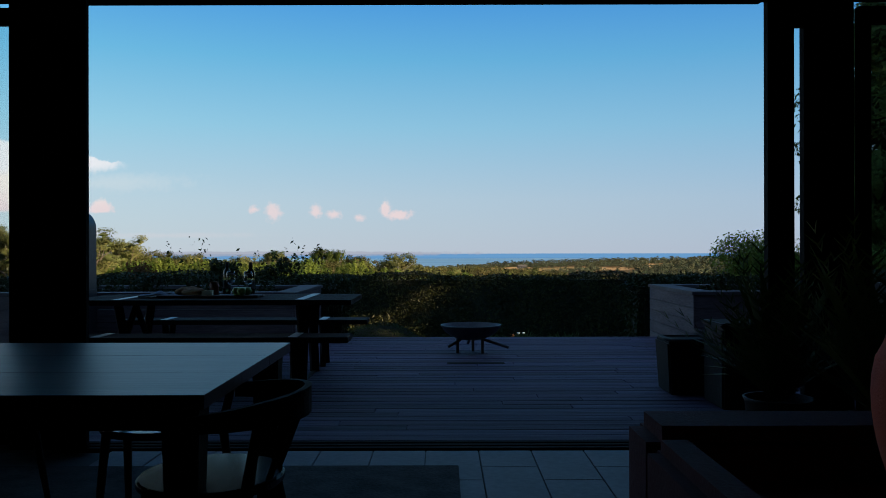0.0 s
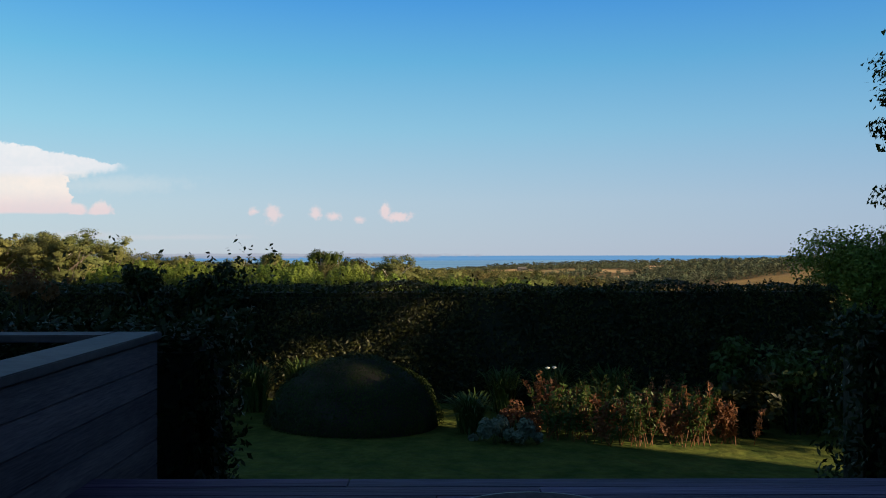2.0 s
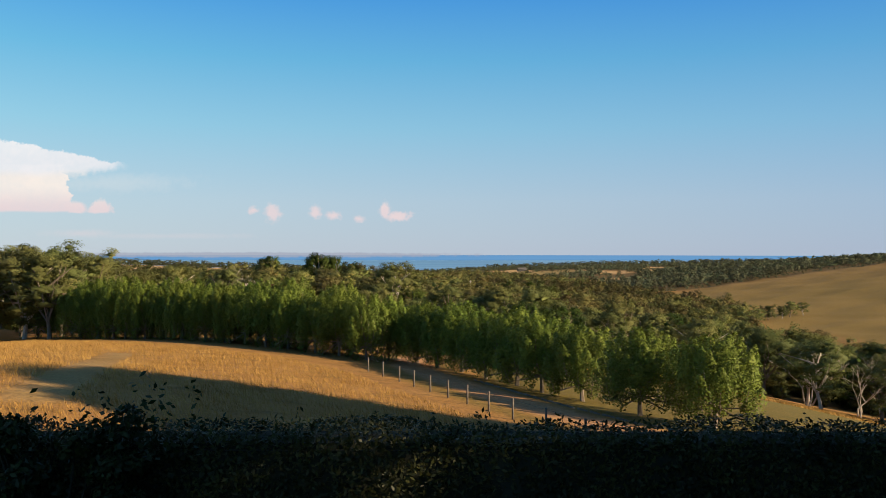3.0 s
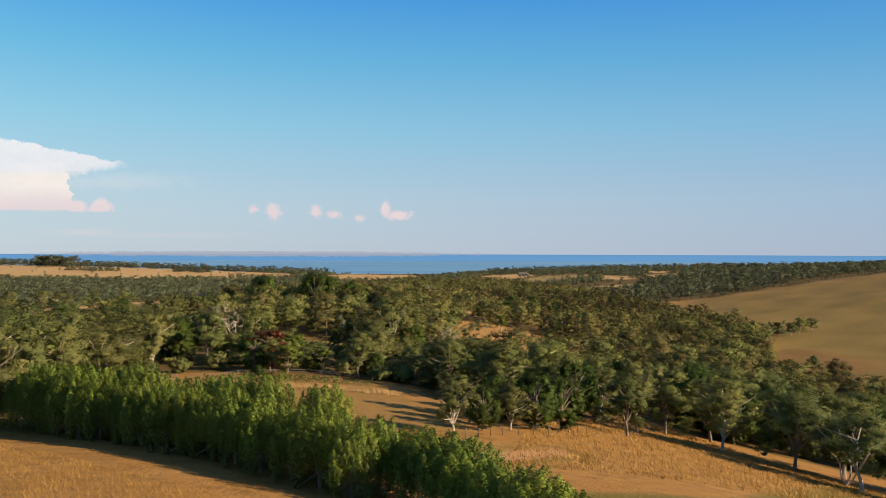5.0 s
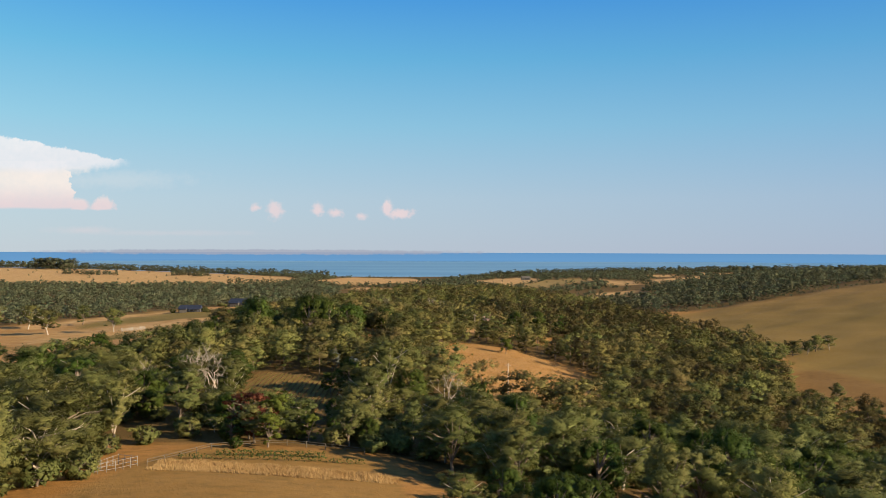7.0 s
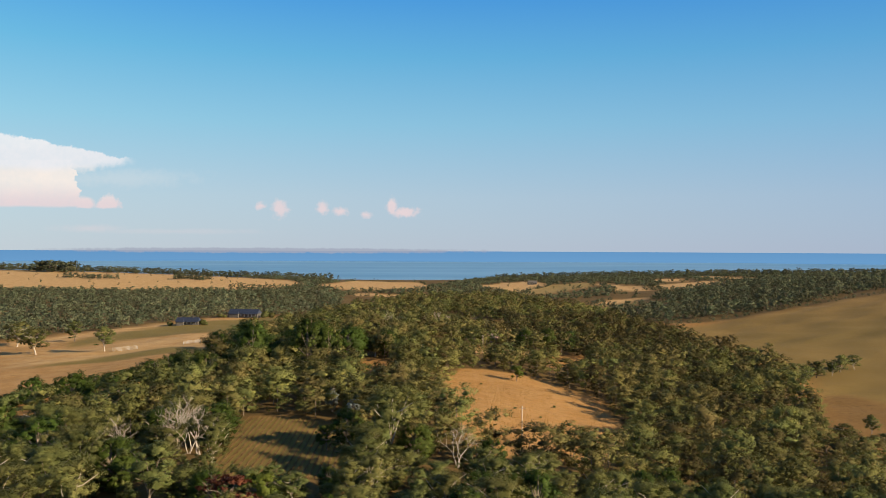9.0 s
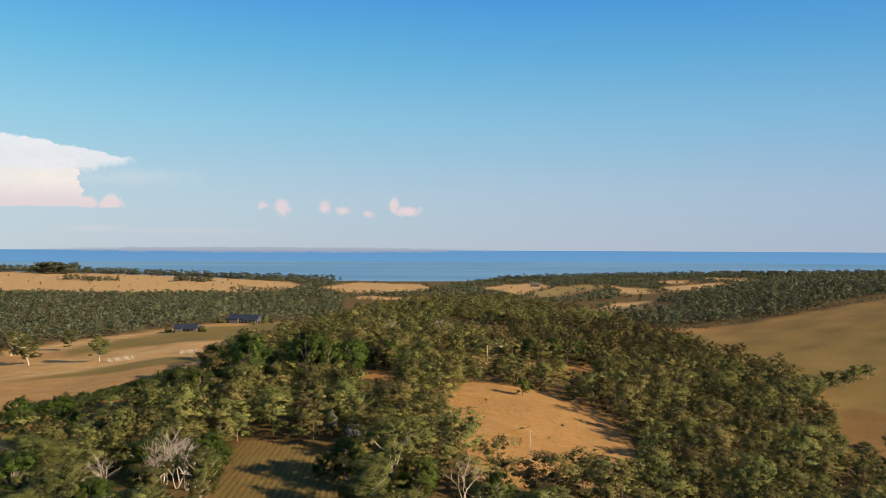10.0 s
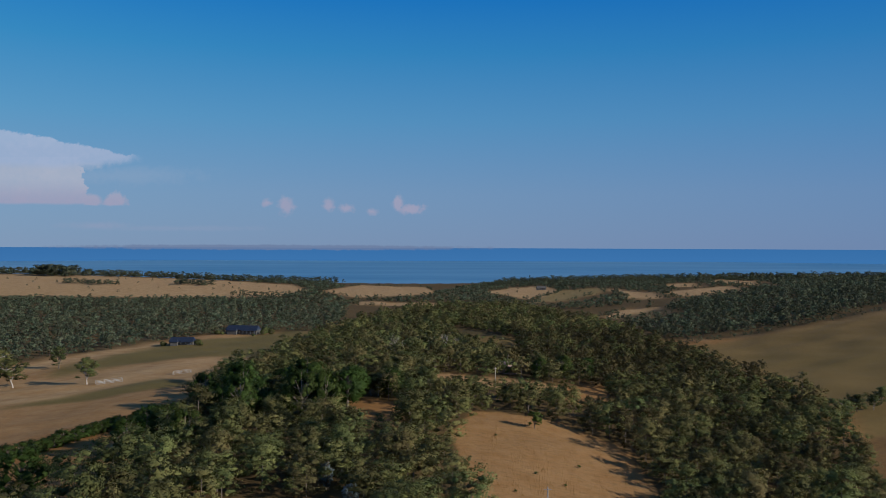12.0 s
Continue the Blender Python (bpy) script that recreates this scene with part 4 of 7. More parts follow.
def dead_tree(name, seed, H, W, label):
    """A bare, bleached tree of forking branches."""
    rng = np.random.default_rng(seed)
    t = thing(name, pose(0, 0, 0), label, "tree")
    limbs = []

    def grow(s, d, ln, r, depth):
        e = s + d * ln
        m = (s + e) / 2 + rng.normal(0, ln * 0.06, 3)
        limbs.append(([s, m, e], [r, r * 0.8, r * 0.55]))
        if depth:
            for _ in range(int(rng.integers(2, 4))):
                nd = d + rng.normal(0, 0.42, 3) * np.array((W / H * 1.3, W / H * 1.3, 0.6)) + np.array((0, 0, 0.12))
                grow(e, nd / np.linalg.norm(nd), ln * rng.uniform(0.6, 0.85), r * 0.55, depth - 1)

    for i in range(3):
        d = np.array((rng.normal(0, 0.35), rng.normal(0, 0.35), 1.0))
        grow(np.array((rng.normal(0, 0.4), rng.normal(0, 0.4), -0.5)), d / np.linalg.norm(d), H * 0.34, H * 0.017, 4)
    part("trunk", tubes_mesh("trunk", limbs, M_PALEBARK, 5), t)
    return t


def ground_z(x, y):
    return float(height(x, y)[0])


def plant(proto, x, y, size=1.0, turn=0.0, sink=0.0, stretch=1.0):
    m = pose(x, y, ground_z(x, y) - sink, 0, 0, turn) @ Matrix.Diagonal((size, size, size * stretch, 1))
    c = copy_thing(proto, m)
    c.matrix_basis = m
    return c


GUMS = [gum_tree("gum_tree", 11 + i, 11.0, 9.0 + i, 0.102, 18500, M_GUM, lab, (0.12, 0.25, 0.25, 0.12)[i], 66) for i, lab in enumerate((
    "spreading olive-green gum tree in woodland", "olive gum tree with pale bare limbs", "broad gum tree with open clumped crown", "tall dull-green gum tree among others"))]
DARKS = [pine_tree("pine_tree", 31 + i, 11.0, 10.0, 0.105, 15000, M_GUMDARK, lab) for i, lab in enumerate(("dense dark green rounded pine", "dark green conifer with a rounded crown"))]
BUSHES = [pine_tree("bush", 37 + i, 3.2, 4.2, 0.11, 2600, M_GUM, "rounded olive bush between the gum trunks") for i in range(2)]
ROWS_T = [row_tree("avenue_tree", 41 + i, 7.0, 5.9, 0.066, 30000, "full green deciduous tree with steep plumes of leaves beside the drive", 0.13) for i in range(3)]
ROWS_FAR = [row_tree("avenue_tree", 45 + i, 7.0, 5.9, 0.072, 20000, "full green deciduous tree in the long row behind the hay field", 0.03) for i in range(2)]
DEAD = [dead_tree("dead_tree", 51 + i, 10.0, 9.0, "bare bleached dead gum tree") for i in range(2)]
for i, t in enumerate(GUMS):                    # the first of each kind takes a place in the wood
    x, y = (-70, -40, 38, 70)[i], (205, 330, 230, 250)[i]
    t.matrix_basis = pose(x, y, ground_z(x, y))
for i, t in enumerate(DARKS):
    x, y = ((-85.6, 420), (-60.7, 421))[i]
    k = (1.85, 2.1)[i]
    t.matrix_basis = pose(x, y, ground_z(x, y)) @ Matrix.Diagonal((k, k, k * 0.97, 1))
for i, t in enumerate(BUSHES):
    t["category"] = "bush"
    x, y = ((-66, 209), (46, 236))[i]
    t.matrix_basis = pose(x, y, ground_z(x, y) - 0.1)
for i, t in enumerate(ROWS_T):
    x, y = ((15.4, 58.5), (12.2, 62.6), (9.8, 69.2))[i]
    t.matrix_basis = pose(x, y, ground_z(x, y) - 0.1, 0, 0, 70 * i) @ Matrix.Diagonal((1.04, 1.04, 0.84, 1))
for i, t in enumerate(ROWS_FAR):
    x, y = ((-5.3, 93.4), (-10.5, 101))[i]
    t.matrix_basis = pose(x, y, ground_z(x, y) - 0.15, 0, 0, 70 * i)
for i, t in enumerate(DEAD):
    x, y = ((-59, 249), (1, 258))[i]
    t.matrix_basis = pose(x, y, ground_z(x, y))


def build_avenue():
    rng = random.Random(8)
    spots = [(-2.4, 93.5), (7.7, 73.2), (6.0, 78.0), (4.1, 82.0), (1.8, 86.4), (-0.8, 90.2)]
    for i in range(15):                         # the long row behind the hay field
        f = i / 14
        spots.append((-7.2 - 41 * f, 91.5 + 29.5 * f ** 0.9))
        if i % 2 == 0:
            spots.append((-9.5 - 40 * f, 97.5 + 28 * f ** 0.9))
        if i % 4 != 1:
            spots.append((-11.7 - 46 * f, 106 + 23 * f))
    spots += [(-17, 101.5), (-24, 106), (-31, 110), (-38, 114.5), (-45, 119)]
    for i, (x, y) in enumerate(spots):
        s = 0.98 if i < 6 else (1.12 if y > 103 - 0.42 * (x + 11) else 0.97)
        plant(rng.choice(ROWS_T if i < 6 else ROWS_FAR), x + rng.uniform(-0.4, 0.4), y + rng.uniform(-0.4, 0.4), s * rng.uniform(0.95, 1.1) * (1.2 if i < 6 else 1.0), rng.uniform(0, 360), 0.15, 0.8 if i < 6 else 1.0)


build_avenue()


def free(x, y):
    """Whether woodland stands at a place of the middle wood."""
    ok = inside(x, y, WOOD_MID)
    for p in CLEAR:
        ok &= ~inside(x, y, p)
    for a, b, r in ((-60, 244, 10), (1, 253, 8), (-85.6, 418, 15), (-60.7, 419, 17), (-46, 428, 10)):
        ok &= np.hypot(x - a, y - b) > r
    return ok


def scatter(poly, gap, rng, jitter=0.45):
    xs, ys = [p[0] for p in poly], [p[1] for p in poly]
    gx, gy = np.meshgrid(np.arange(min(xs), max(xs), gap), np.arange(min(ys), max(ys), gap))
    x = (gx + (np.arange(gx.shape[0]) % 2)[:, None] * gap / 2).ravel() + rng.uniform(-jitter, jitter, gx.size) * gap
    y = gy.ravel() + rng.uniform(-jitter, jitter, gx.size) * gap
    m = inside(x, y, poly)
    return x[m], y[m]


def wood_template(rng, H, W, n, leaf, lumps):
    """A small tree for the far woods: clumps and leaves, and three trunk faces."""
    C, R = [], []
    for i in range(lumps):
        a, f = rng.uniform(0, 6.28), rng.uniform(0.16, 0.92)
        out = W * 0.5 * math.sqrt(rng.uniform(0.04, 0.8)) * (1.15 - 0.55 * f)
        C.append((out * math.cos(a), out * math.sin(a), H * f))
        R.append(W * rng.uniform(0.12, 0.2))
    V = foliage_mesh("", C, R, rng, n, leaf, None, sub=4, arrays=True)
    t = 0.014 * H
    T = []
    for k in range(3):
        a, b = 2.1 * k, 2.1 * (k + 1)
        T += [(t * math.cos(a), t * math.sin(a), -0.8), (t * math.cos(b), t * math.sin(b), -0.8), (t * 0.6 * math.cos(b), t * 0.6 * math.sin(b), H * 0.6), (t * 0.6 * math.cos(a), t * 0.6 * math.sin(a), H * 0.6)]
    return V, np.array(T)


def woods(name, x, y, templates, rng, lo, hi, label, tone_shift=0.0, mat_=None, size=None):
    """Many trees that nobody would count, as one object of foliage with its trunks."""
    A, Q, NA, NQ, T, ta, tq = [], [], [], [], [], [], []
    z = height(x, y)
    for i in range(len(x)):
        (v, nv, cut), t = templates[rng.integers(len(templates))]
        s, a = rng.uniform(lo, hi) * (1.0 if size is None else size[i]), rng.uniform(0, 6.28)
        m = np.array(((math.cos(a), -math.sin(a), 0), (math.sin(a), math.cos(a), 0), (0, 0, rng.uniform(0.85, 1.2)))) * s
        o = np.array((x[i], y[i], z[i]))
        v = v @ m.T + o
        rot = m[:, :] / s
        nv = nv @ rot.T
        A.append(v[:cut]), Q.append(v[cut:]), NA.append(nv[:cut]), NQ.append(nv[cut:])
        T.append(t @ m.T + o)
        tone = np.clip(rng.uniform(0, 1) + tone_shift - (0.55 if 30 < x[i] < 190 and 590 < y[i] < 830 else 0.15 if 55 < x[i] < 200 and y[i] < 800 else 0.0), 0, 1)
        ta.append(np.full(cut, tone)), tq.append(np.full(len(v) - cut, tone))
    w = new(name)
    tagged(w, label, "woodland", kind="stuff")
    NN = np.concatenate(NA + NQ)
    NN = NN / (np.linalg.norm(NN, axis=1, keepdims=True) + 1e-9)
    part("foliage", loose_mesh("foliage", np.concatenate(A + Q), NN, sum(len(q) for q in A), mat_ or M_WOODS, np.concatenate(ta + tq)), w)
    part("trunks", quads_mesh("trunks", np.concatenate(T), M_WOODBARK), w)


def build_woods():
    rng = np.random.default_rng(77)
    x, y = scatter(WOOD_MID, 9.6, rng)
    m = free(x, y) & (np.abs(x) < 0.62 * (y + 10))
    x, y = x[m], y[m]
    order = np.argsort(y)
    near = order[:210]
    for i in near:
        proto = GUMS[rng.integers(4)] if rng.uniform() > (0.38 if x[i] > 40 else 0.2) else DARKS[rng.integers(2)]
        low = 0.6 if -52 < x[i] < -3 and y[i] < 234 else (0.72 if 0 < x[i] < 70 and 215 < y[i] < 330 else 1.0)
        plant(proto, float(x[i]), float(y[i]), low * (rng.uniform(0.72, 1.15) + 0.3 * rng.uniform() ** 3), rng.uniform(0, 360), 0.3, rng.uniform(0.85, 1.15))
    for i in order[:245]:                       # bushes between the trunks
        for _ in range(1):
            a, b = float(x[i] + rng.uniform(-5, 5)), float(y[i] + rng.uniform(-5, 5))
            if free(np.array([a]), np.array([b]))[0]:
                plant(BUSHES[rng.integers(2)], a, b, rng.uniform(0.7, 1.5), rng.uniform(0, 360), 0.2)
    for i in order[:130:3]:                     # low scrub under the wood's edge
        plant(GUMS[rng.integers(4)] if rng.uniform() < 0.5 else DARKS[rng.integers(2)], float(x[i] + rng.uniform(-4, 4)), float(y[i] - rng.uniform(2, 6)), rng.uniform(0.22, 0.42), rng.uniform(0, 360), 0.25, 0.85)
    for _ in range(22):                         # dark pines on the ridge
        a, b = rng.uniform(-108, -20), rng.uniform(330, 470)
        if free(np.array([a]), np.array([b]))[0] and not -56 < a < -14:
            plant(DARKS[rng.integers(2)], float(a), float(b), rng.uniform(1.0, 1.45), rng.uniform(0, 360), 0.3, rng.uniform(0.9, 1.1))
    rest = order[210:]
    size = np.ones(len(x))                      # low growth before the terraces, so that they lie open
    for p in CLEAR[2:]:
        for step, k in ((12, 0.45), (26, 0.6), (42, 0.8)):
            size = np.where(inside(x, y + step, p), np.minimum(size, k), size)
    mid = rest[y[rest] < 520]
    back = rest[y[rest] >= 520]
    tm = [wood_template(rng, 10.0, 10.2, 2100, 0.175, 24) for _ in range(5)]
    tf = [wood_template(rng, 9.5, 10.0, 700, 0.28, 17) for _ in range(5)]
    tt = [wood_template(rng, 7.0, 12.0, 110, 0.65, 9) for _ in range(5)]
    woods("woodland", x[mid], y[mid], tm, rng, 0.75, 1.4, "olive-green gum woodland on the middle slopes", size=size[mid])
    woods("woodland", x[back], y[back], tf, rng, 0.85, 1.5, "olive-green gum woodland running down the far valley", size=size[back])
    tl = [wood_template(rng, 9.0, 9.8, 210, 0.5, 13) for _ in range(6)]
    for poly, gap, lab in ((WOOD_LEFT, 10.5, "even grey-green woodland beyond the paddocks"), (WOOD_HILL, 10.5, "woodland along the brow of the hill")):
        a, b = scatter(poly, gap, rng)
        k = np.abs(a) < 0.66 * b
        lo = 0.6 if poly is WOOD_LEFT else 0.75
        for p in FAR_FIELDS:
            k &= ~inside(a, b, p) & ~inside(a, b + 60, p)
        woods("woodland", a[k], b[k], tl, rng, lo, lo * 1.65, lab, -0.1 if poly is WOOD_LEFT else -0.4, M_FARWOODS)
    # the dark line of trees on the coast, a tall pine block and groves in the far fields
    for poly, gap, lo, hi, lab in (([(-1400, 1880), (-300, 1900), (-250, 1950), (-1400, 1965)], 11, 0.9, 1.6, "dark line of coastal trees"),
                                   ([(120, 1880), (1200, 1850), (1200, 1960), (90, 1965)], 12, 0.9, 1.5, "dark belt of coastal trees"),
                                   ([(-905, 1830), (-820, 1830), (-820, 1880), (-905, 1880)], 10, 2.2, 2.6, "tall block of dark pines on the skyline"),
                                   ([(-520, 1610), (-465, 1600), (-450, 1640), (-530, 1650)], 9, 0.9, 1.2, "grove of dark trees in a far field"),
                                   ([(-700, 1560), (-600, 1540), (-610, 1575), (-720, 1590)], 9, 0.8, 1.1, "grove of dark trees in a far field"),
                                   ([(-340, 1330), (-260, 1320), (-250, 1350), (-350, 1355)], 9, 0.6, 0.9, "grove of scrub in a far field")):
        a, b = scatter(poly, gap, rng)
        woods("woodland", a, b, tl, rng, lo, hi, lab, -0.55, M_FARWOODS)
    # tree belts between the far fields, down to the coast
    belt = [(-1500, 1240), (160, 1130), (420, 1330), (1200, 1500), (1500, 2000), (100, 2000), (-30, 1500), (-160, 1500), (-300, 1960), (-1500, 2000)]
    a, b = scatter(belt, 13.0, rng)
    k = np.abs(a) < 0.66 * b
    for p in FAR_FIELDS:
        k &= ~inside(a, b, p) & ~inside(a, b + 70, p)
    k &= (height(a, b) > SEA_Z + 2)
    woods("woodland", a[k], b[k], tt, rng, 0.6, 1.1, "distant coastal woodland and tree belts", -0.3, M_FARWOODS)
    # hedgerows round the far fields, and dots of scrub on them
    a, b = [], []
    for p in FAR_FIELDS[1:]:
        for (ax, ay), (bx, by) in zip(p, p[1:] + p[:1]):
            k = int(math.hypot(bx - ax, by - ay) / 8)
            f = np.sort(rng.uniform(0, 1, k))
            f = f[np.sin(f * 9 + ax) > -0.55]
            a.append(ax + (bx - ax) * f + rng.normal(0, 1.5, len(f))), b.append(ay + (by - ay) * f + rng.normal(0, 1.5, len(f)))
    for p in FAR_FIELDS[:4]:
        u, v = scatter(p, 46.0, rng)
        k = rng.uniform(0, 1, len(u)) < 0.35
        a.append(u[k]), b.append(v[k])
    a, b = np.concatenate(a), np.concatenate(b)
    k = (np.abs(a) < 0.66 * b) & (height(a, b) > SEA_Z + 2)
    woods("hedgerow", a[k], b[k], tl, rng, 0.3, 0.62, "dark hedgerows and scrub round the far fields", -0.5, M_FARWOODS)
    # scrub along the hill field's upper fence
    f = rng.uniform(0, 1, 170)
    a = np.interp(f, (0, 0.4, 1), (172, 440, 720)) + rng.normal(0, 3, 170)
    b = np.interp(f, (0, 0.4, 1), (792, 938, 1074)) + rng.normal(0, 3, 170)
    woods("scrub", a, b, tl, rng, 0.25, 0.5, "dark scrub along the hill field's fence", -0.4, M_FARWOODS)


build_woods()


# ---------------------------------------------------------------- garden planting
def shrub(name, x, y, w, d, h, n, leaf, mat_, label, seed, z=None, tufts=16, sprigs=0, cat="shrub"):
    """A rounded, uneven bush of leaf clumps on short stems."""
    rng = np.random.default_rng(seed)
    s = thing(name, pose(x, y, ground_z(x, y) if z is None else z), label, cat)
    C, R, limbs = [], [], []
    for i in range(tufts):
        a, f = rng.uniform(0, 6.28), rng.uniform(0.08, 0.92)
        o = math.sqrt(rng.uniform(0.02, 1)) * (1.05 - 0.6 * f)
        c = np.array((w / 2 * o * math.cos(a), d / 2 * o * math.sin(a), h * f))
        C.append(c)
        R.append(min(w, d, h * 1.5) * rng.uniform(0.14, 0.27))
        limbs.append(([(c[0] * 0.25, c[1] * 0.25, -0.2), c * 0.6, c], [0.011 * h, 0.008 * h, 0.004 * h]))
    # Stems take the dark heart colour, which carries the shade among the leaves.
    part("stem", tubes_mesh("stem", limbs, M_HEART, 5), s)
    P, N = clumps(rng, np.array(C), np.array(R), n, 0.9)
    if sprigs:
        m = sprigs * 16
        b = np.repeat(np.stack([rng.uniform(-w / 2, w / 2, sprigs), rng.uniform(-d / 4, d / 4, sprigs), np.full(sprigs, h * 0.72)], 1), 16, 0)
        up = np.tile(np.linspace(0, 1, 16), sprigs) * np.repeat(rng.uniform(0.15, 0.42, sprigs), 16) * h
        Q = b + rng.normal(0, 0.05, (m, 3))
        Q[:, 2] += up
        P, N = np.concatenate([P, Q]), np.concatenate([N, np.tile((0, 0, 0.4), (m, 1))])
    part("foliage", quads_mesh("foliage", leaves(rng, P, N, leaf, 2.0, 0.8), mat_), s)
    return s


def strap_clump(name, x, y, h, spread, n, mat_, label, seed, width=0.022, z=None):
    """A clump of long arching leaves, each bent in four steps."""
    rng = np.random.default_rng(seed)
    s = thing(name, pose(x, y, ground_z(x, y) if z is None else z), label, "plant")
    V = []
    for i in range(n):
        a, reach, top = rng.uniform(0, 6.28), spread * rng.uniform(0.3, 1.0), h * rng.uniform(0.6, 1.05)
        o = rng.normal(0, spread * 0.12, 2)
        side = np.array((-math.sin(a), math.cos(a), 0)) * width * rng.uniform(0.7, 1.2)
        prev = None
        for k in range(5):
            f = k / 4
            p = np.array((o[0] + math.cos(a) * reach * f ** 1.4, o[1] + math.sin(a) * reach * f ** 1.4, top * (1.75 * f - 1.05 * f ** 2.3)))
            wd = side * (1 - f) ** 0.6 + side * 0.05
            if prev is not None:
                V += [prev[0] - prev[1], prev[0] + prev[1], p + wd, p - wd]
            prev = (p, wd)
    part("leaves", quads_mesh("leaves", np.array(V), mat_), s)
    return s


def dome_bush():
    rng = np.random.default_rng(12)
    s = thing("clipped_dome", pose(-1.75, 22.9, ground_z(-1.75, 22.9)), "broad clipped dome of bright moss-green foliage on the lawn edge", "shrub")
    bm = bmesh.new()
    bmesh.ops.create_icosphere(bm, subdivisions=4, radius=1.0)
    for v in bm.verts:
        v.co = Vector((v.co.x * 1.66, v.co.y * 1.35, max(v.co.z, -0.1) * 1.27))
    part("heart", bm_mesh("heart", bm, M_SOIL, True), s)
    n = 30000
    d = rng.normal(0, 1, (n, 3))
    d /= np.linalg.norm(d, axis=1, keepdims=True)
    d[:, 2] = np.abs(d[:, 2])
    wob = 1 + 0.02 * np.sin(d[:, :1] * 9 + d[:, 1:2] * 7) + 0.015 * np.sin(d[:, 2:] * 14)
    P = d * np.array((1.72, 1.4, 1.32)) * wob * rng.uniform(0.96, 1.015, (n, 1))
    part("leaves", quads_mesh("leaves", leaves(rng, P, d, 0.022, 1.8, 0.35), M_DOME), s)


def spire_plant(x, y, h, n, mat_, label, seed):
    """Upright stems set with short whorled leaves."""
    rng = np.random.default_rng(seed)
    s = thing("border_plant", pose(x, y, ground_z(x, y)), label, "plant", group="flower border")
    limbs, P, N = [], [], []
    for i in range(n):
        b, e = rng.normal(0, 0.14, 2), rng.normal(0, 0.24, 2)
        t = h * rng.uniform(0.65, 1.05)
        limbs.append(([(b[0], b[1], -0.05), ((b[0] + e[0]) / 2, (b[1] + e[1]) / 2, t * 0.5), (e[0], e[1], t)], [0.008, 0.007, 0.004]))
        f = rng.uniform(0.2, 1.0, 42)
        q = np.stack([b[0] + (e[0] - b[0]) * f, b[1] + (e[1] - b[1]) * f, t * f], 1)
        d = rng.normal(0, 1, (42, 3))
        d[:, 2] = np.abs(d[:, 2]) * 0.6
        d /= np.linalg.norm(d, axis=1, keepdims=True)
        P.append(q + d * 0.05)
        N.append(np.cross(d, rng.normal(0, 1, (42, 3))))
    part("stem", tubes_mesh("stem", limbs, M_RUST, 4), s)
    part("leaves", quads_mesh("leaves", leaves(rng, np.concatenate(P), np.concatenate(N), 0.055, 2.6, 0.3), mat_), s)
    return s


